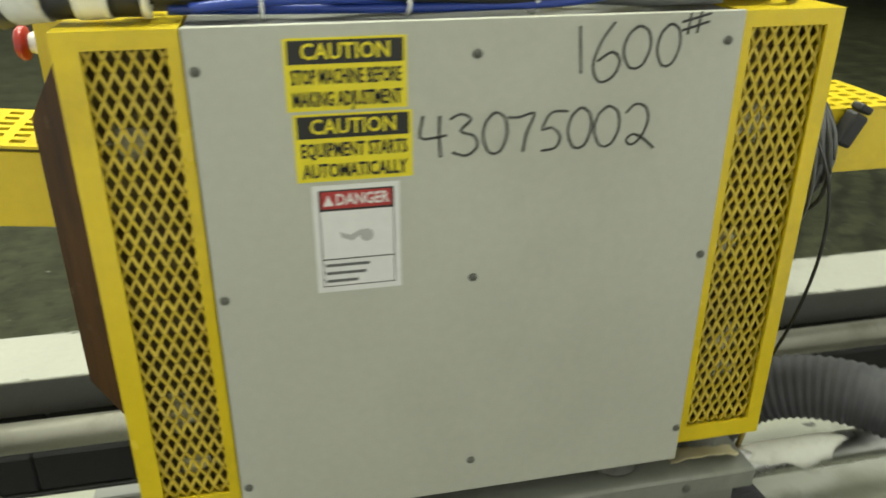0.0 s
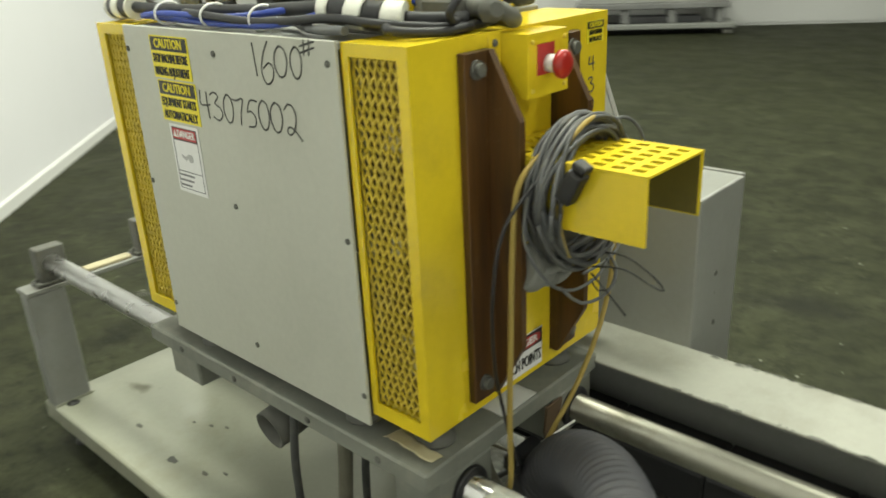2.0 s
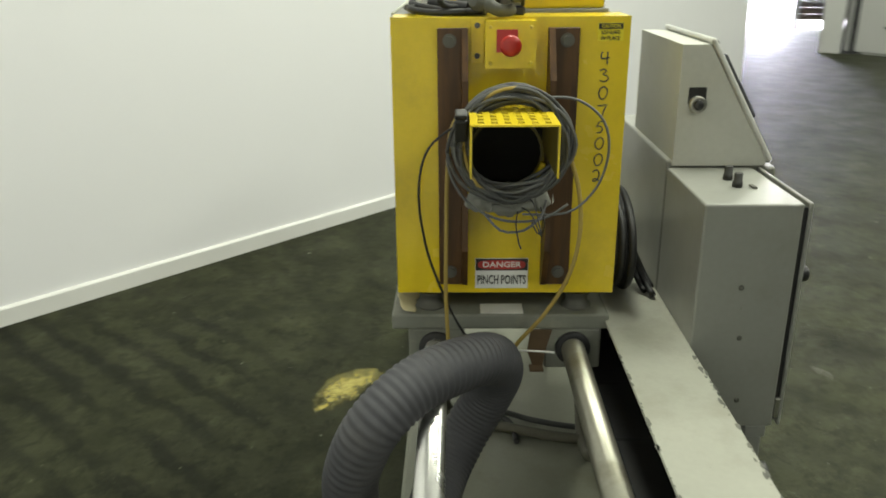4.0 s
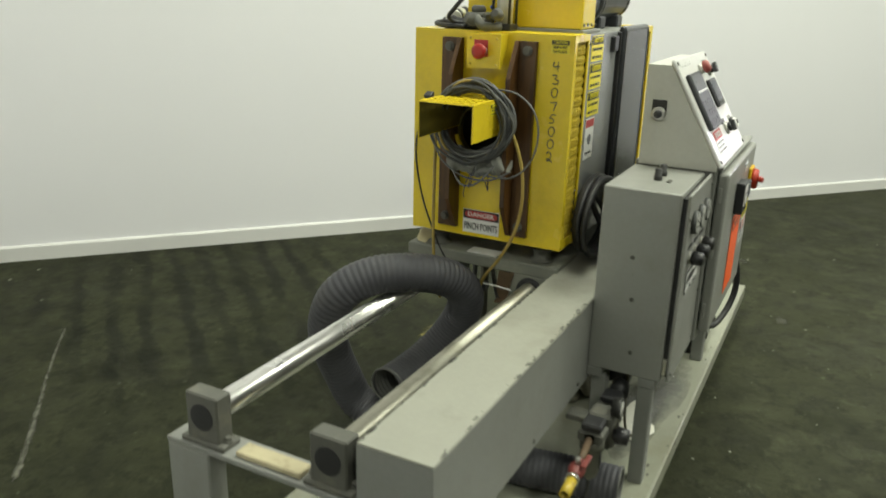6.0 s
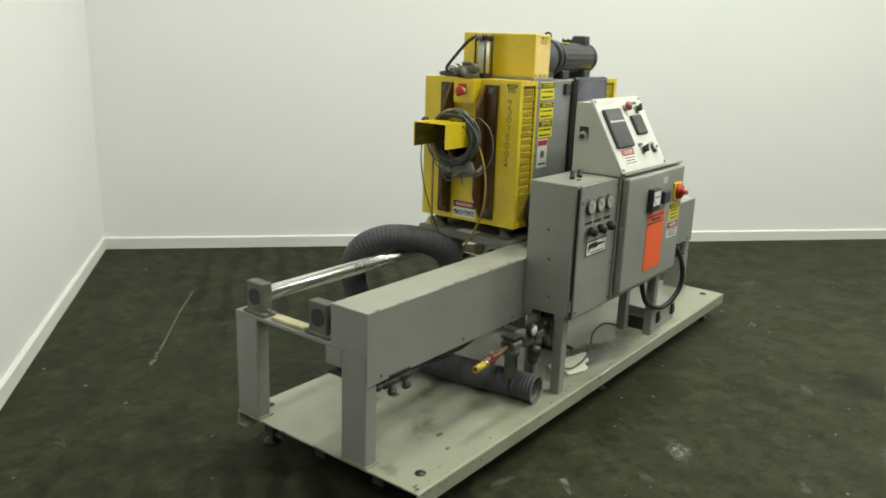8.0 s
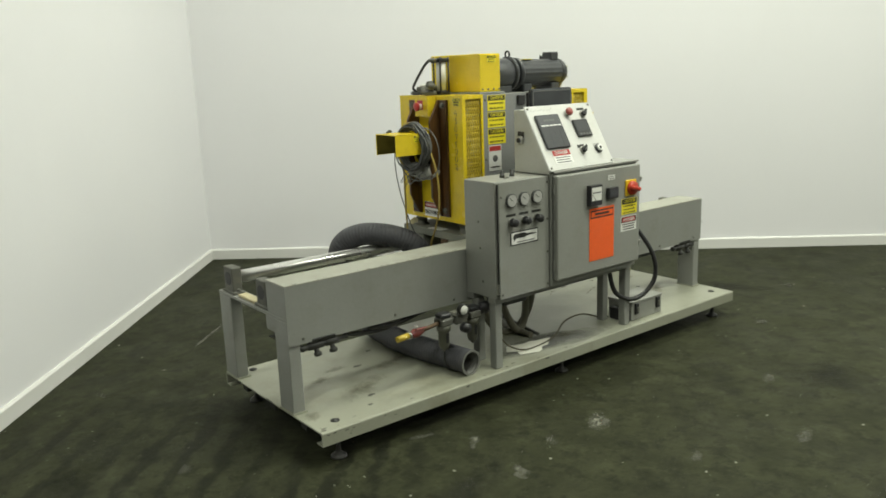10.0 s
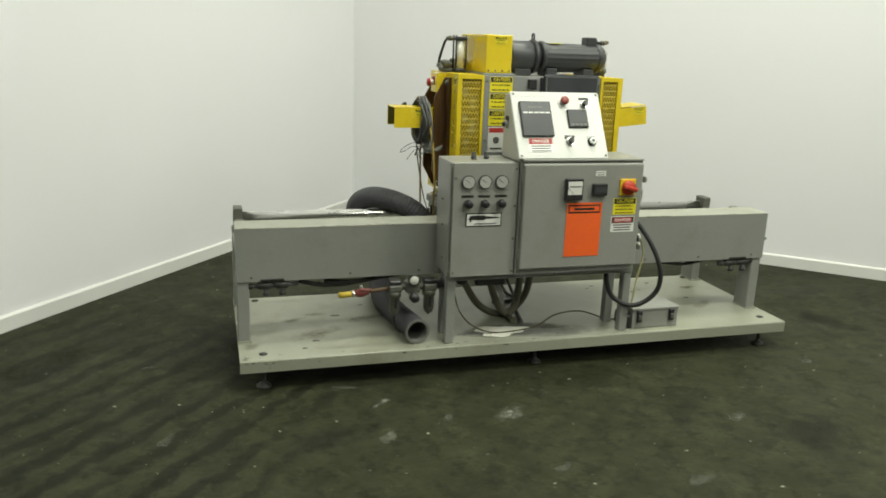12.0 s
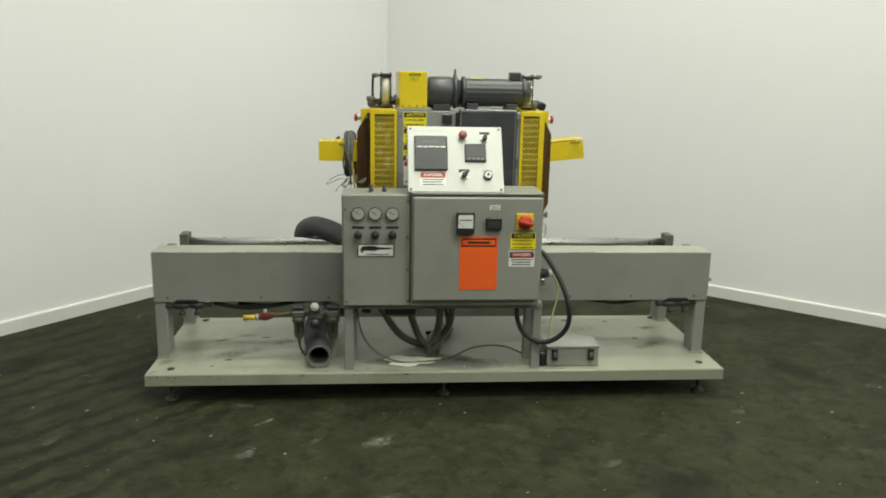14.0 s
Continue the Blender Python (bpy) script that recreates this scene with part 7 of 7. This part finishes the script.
def blot(cx, cy, rx, ry, turn, seed, n=30):
    r = random.Random(seed)
    ph = [r.uniform(0, 6.28) for _ in range(4)]
    out = []
    for k in range(n):
        a = 2 * math.pi * k / n
        q = 1 + 0.20 * math.sin(2 * a + ph[0]) + 0.10 * math.sin(3 * a + ph[1]) + 0.04 * math.sin(7 * a + ph[2])
        x, y = rx * q * math.cos(a), ry * q * math.sin(a)
        out.append((cx + x * math.cos(turn) - y * math.sin(turn), cy + x * math.sin(turn) + y * math.cos(turn)))
    return out


patch("paint_stain", blot(1.655, 0.925, 0.125, 0.090, -0.55, 3), 0.0012, SPILL_YELLOW, "splash of dried yellow paint on the floor", "paint stain")
patch("paint_stain", blot(1.530, 0.985, 0.040, 0.020, -0.4, 5), 0.0012, SPILL_YELLOW, "splash of dried yellow paint on the floor", "paint stain")
bm = bmesh.new()
cover = bm.verts.layers.float.new("cover")
rows = []
for k in range(25):
    s = k / 24
    p = Vector((0.165, 1.472)) * (1 - s) + Vector((0.869, 2.177)) * s
    q = Vector((-0.69, 0.72)) * (0.016 + 0.004 * math.sin(5 * s + 1))
    row = []
    for f, c in ((-1, 0.0), (0, 0.85), (1, 0.0)):
        v = bm.verts.new((p.x + q.x * f + 0.006 * math.sin(7 * s), p.y + q.y * f, 0.0009))
        v[cover] = c
        row.append(v)
    rows.append(row)
for a, b in zip(rows, rows[1:]):
    for k in range(2):
        bm.faces.new((a[k], b[k], b[k + 1], a[k + 1]))
single("scuff_mark", bm, CHALK, "long pale scraped line on the floor", "floor mark")
for k, (x, y, a, b, t) in enumerate(((0.930, -0.405, 0.085, 0.045, 0.2), (0.49, -0.22, 0.05, 0.022, 0.6), (0.465, -0.475, 0.06, 0.028, 0.9), (0.96, -0.79, 0.05, 0.025, 0.3), (-0.34, 0.28, 0.045, 0.02, 0.4), (0.385, -0.06, 0.06, 0.02, -0.2), (2.39, -0.20, 0.055, 0.025, 0.1), (0.70, -0.385, 0.05, 0.02, 1.2),
                                       (-0.02, 0.42, 0.05, 0.03, 0.5), (-0.36, 1.14, 0.04, 0.02, 2.0), (1.75, -0.60, 0.06, 0.03, 0.7), (1.35, -0.95, 0.07, 0.03, 0.1), (-0.25, -0.35, 0.05, 0.03, 0.9), (0.10, -0.95, 0.07, 0.03, 0.4), (2.75, -0.75, 0.06, 0.03, 2.4), (3.1, 0.05, 0.05, 0.03, 0.8))):
    patch("pale_scuff", blot(x, y, a * 1.5, b * 1.5, t, 20 + k), 0.0008, CHALK if k < 3 else FAINT_CHALK, "pale rubbed patch on the dark floor", "floor mark", "pale scuffs")
for x, y, a, b, t in ((0.55, 0.02, 0.34, 0.10, 0.1), (-0.75, 0.35, 0.40, 0.16, 0.9), (-1.15, -0.25, 0.45, 0.20, 0.8), (0.25, -0.45, 0.28, 0.12, 0.5), (1.95, -0.75, 0.36, 0.16, 0.2), (2.85, 0.25, 0.34, 0.15, 2.2), (0.75, 1.75, 0.36, 0.16, 2.4), (1.05, -1.35, 0.40, 0.18, 0.3)):
    patch("oil_stain", blot(x, y, a * 0.7, b * 0.7, t, int(100 * a + 10 * b)), 0.0005, FLOOR_OIL, "dark greasy stain on the floor", "stain", "floor stains")
patch("orange_scrap", blot(0.843, -2.21, 0.035, 0.016, 0.5, 41), 0.001, CREAM_TAPE, "scrap of orange tape on the floor", "tape scrap")

rnd = random.Random(7)
bm = bmesh.new()
for k in range(640):
    if k < 260:
        x, y = rnd.uniform(-2.5, 5.0), rnd.uniform(-2.6, 2.6)
    elif k < 560:
        x, y = rnd.uniform(-1.0, 3.8), rnd.uniform(-1.9, 0.05)
    else:
        s = rnd.uniform(0, 1)
        p = (CORNER + along * rnd.uniform(0.1, 7.5) - across * rnd.uniform(0.03, 0.6) ** 1.5) if k % 2 else (CORNER - across * rnd.uniform(0.1, 4.0) + along * rnd.uniform(0.03, 0.5))
        x, y = p.x, p.y
    if -0.03 < x < 2.44 and -0.04 < y < 0.72:
        continue
    q = Vector((x, y, 0)) - CORNER
    if q.dot(across) > -0.02 or q.dot(along) < 0.02 and q.dot(across) > -4.4:
        continue
    r = rnd.choice((0.0015, 0.0015, 0.002, 0.002, 0.0025, 0.003, 0.004, 0.007))
    base = [bm.verts.new((x + r * rnd.uniform(0.6, 1.4) * math.cos(a), y + r * rnd.uniform(0.4, 1.2) * math.sin(a), 0.0004)) for a in (0, 1.3, 2.5, 3.8, 5.0)]
    tip = bm.verts.new((x, y, r * 0.5))
    for j in range(5):
        bm.faces.new((base[j], base[(j + 1) % 5], tip))
ob = single("floor_crumbs", bm, DEBRIS, "pale plaster crumbs scattered on the floor", "debris", kind="stuff")

for x, y, a, b, t in ((0.32, 0.20, 0.14, 0.07, 0.3), (0.52, 0.34, 0.12, 0.05, 0.1), (0.235, 0.37, 0.075, 0.032, 0.3), (0.335, 0.43, 0.07, 0.03, 0.2), (0.05, 0.10, 0.06, 0.035, 1.2), (2.23, 0.50, 0.07, 0.035, 0.4), (2.15, 0.25, 0.10, 0.05, 0.5), (1.30, 0.09, 0.12, 0.04, 0.0)):
    patch("oil_stain", blot(x, y, a, b, t, int(100 * x)), 0.0006, OIL_STAIN, "brown oily stain on the skid deck", "stain", "deck stains", DECK)

patch("cement_smear", blot(1.19, 0.070, 0.30, 0.085, 0.0, 61), 0.0004, GREY_SMEAR, "smooth grey smear round the white spill", "stain", "", DECK)

# ---- far side of the hall ----
FAR_X, FAR_Y, FAR_TURN = 5.22, -7.92, radians(31)
far = thing("wrapped_machine", (FAR_X, FAR_Y, 0), "dull grey machine on a low steel base by the far wall", "machine")


def turned(x0, y0, z0, x1, y1, z1, bevel=0.01):
    b = bmesh.new()
    box(b, (x0, y0, z0), (x1, y1, z1), bevel)
    bmesh.ops.transform(b, matrix=Matrix.Translation((FAR_X, FAR_Y, 0)) @ Matrix.Rotation(FAR_TURN, 4, "Z"), verts=b.verts)
    return b


part("base", turned(-0.98, -0.20, 0.07, 0.98, 0.36, 0.13), GREY_PAINT, far)
for x in (-0.80, -0.25, 0.30, 0.80):
    part("post", turned(x - 0.05, -0.14, 0.13, x + 0.05, 0.28, 0.30), FAR_GREY, far)
part("tray", turned(-0.60, 0.0, 0.13, 0.55, 0.24, 0.21), DARK_STOCK, far)
# near-black sheet on the surface draws the shade of a slot
part("slot", turned(0.36, 0.281, 0.16, 0.74, 0.29, 0.25, 0), CAVITY, far)
part("bed", turned(-0.90, -0.18, 0.30, 0.90, 0.32, 0.37), FAR_GREY, far)
part("skirt", turned(-0.84, -0.16, 0.37, 0.86, 0.29, 0.62), FAR_PALE, far, "pale grey sheet steel cover")
part("cabinet", turned(-0.60, -0.16, 0.62, 0.10, 0.27, 1.35), FAR_PALE, far)
part("cabinet", turned(0.25, -0.16, 0.62, 0.75, 0.27, 1.05), FAR_GREY, far)
part("tag", turned(-0.30, 0.292, 0.42, -0.21, 0.297, 0.58, 0), SIGN_ORANGE, far, "small orange tag")
for x in (-0.9, 0.9):
    part("foot", turned(x - 0.06, -0.15, 0.0, x + 0.06, 0.33, 0.07), CAST, far)


def pallet_rack(cx, cy, turn, seed):
    r = random.Random(seed)
    rack = thing("storage_rack", (cx, cy, 0), "dark blue steel storage rack loaded with black stock", "rack", "storage racks")
    mm = Matrix.Translation((cx, cy, 0)) @ Matrix.Rotation(turn, 4, "Z")

    def placed(lo, hi, bevel=0.0):
        b = bmesh.new()
        box(b, lo, hi, bevel)
        bmesh.ops.transform(b, matrix=mm, verts=b.verts)
        return b
    for x in (-1.2, 1.14):
        for y in (-0.4, 0.34):
            part("post", placed((x, y, 0), (x + 0.06, y + 0.06, 2.6), 0.004), BLUE_STEEL, rack)
    for z in (0.12, 0.85, 1.6):
        for y in (-0.4, 0.36):
            part("beam", placed((-1.14, y, z), (1.14, y + 0.04, z + 0.09), 0.003), BLUE_STEEL, rack)
        part("shelf", placed((-1.14, -0.36, z + 0.09), (1.14, 0.36, z + 0.11)), DARK_STOCK, rack)
        x = -1.1
        while x < 0.9:
            w = r.uniform(0.2, 0.5)
            part("stock_box", placed((x, -0.33, z + 0.11), (min(x + w, 1.1), 0.33, z + 0.11 + r.uniform(0.18, 0.5)), 0.012), DARK_STOCK, rack)
            x += w + r.uniform(0.02, 0.15)


pallet_rack(-3.0, -6.3, radians(38), 2)
pallet_rack(-4.6, -4.2, radians(62), 5)
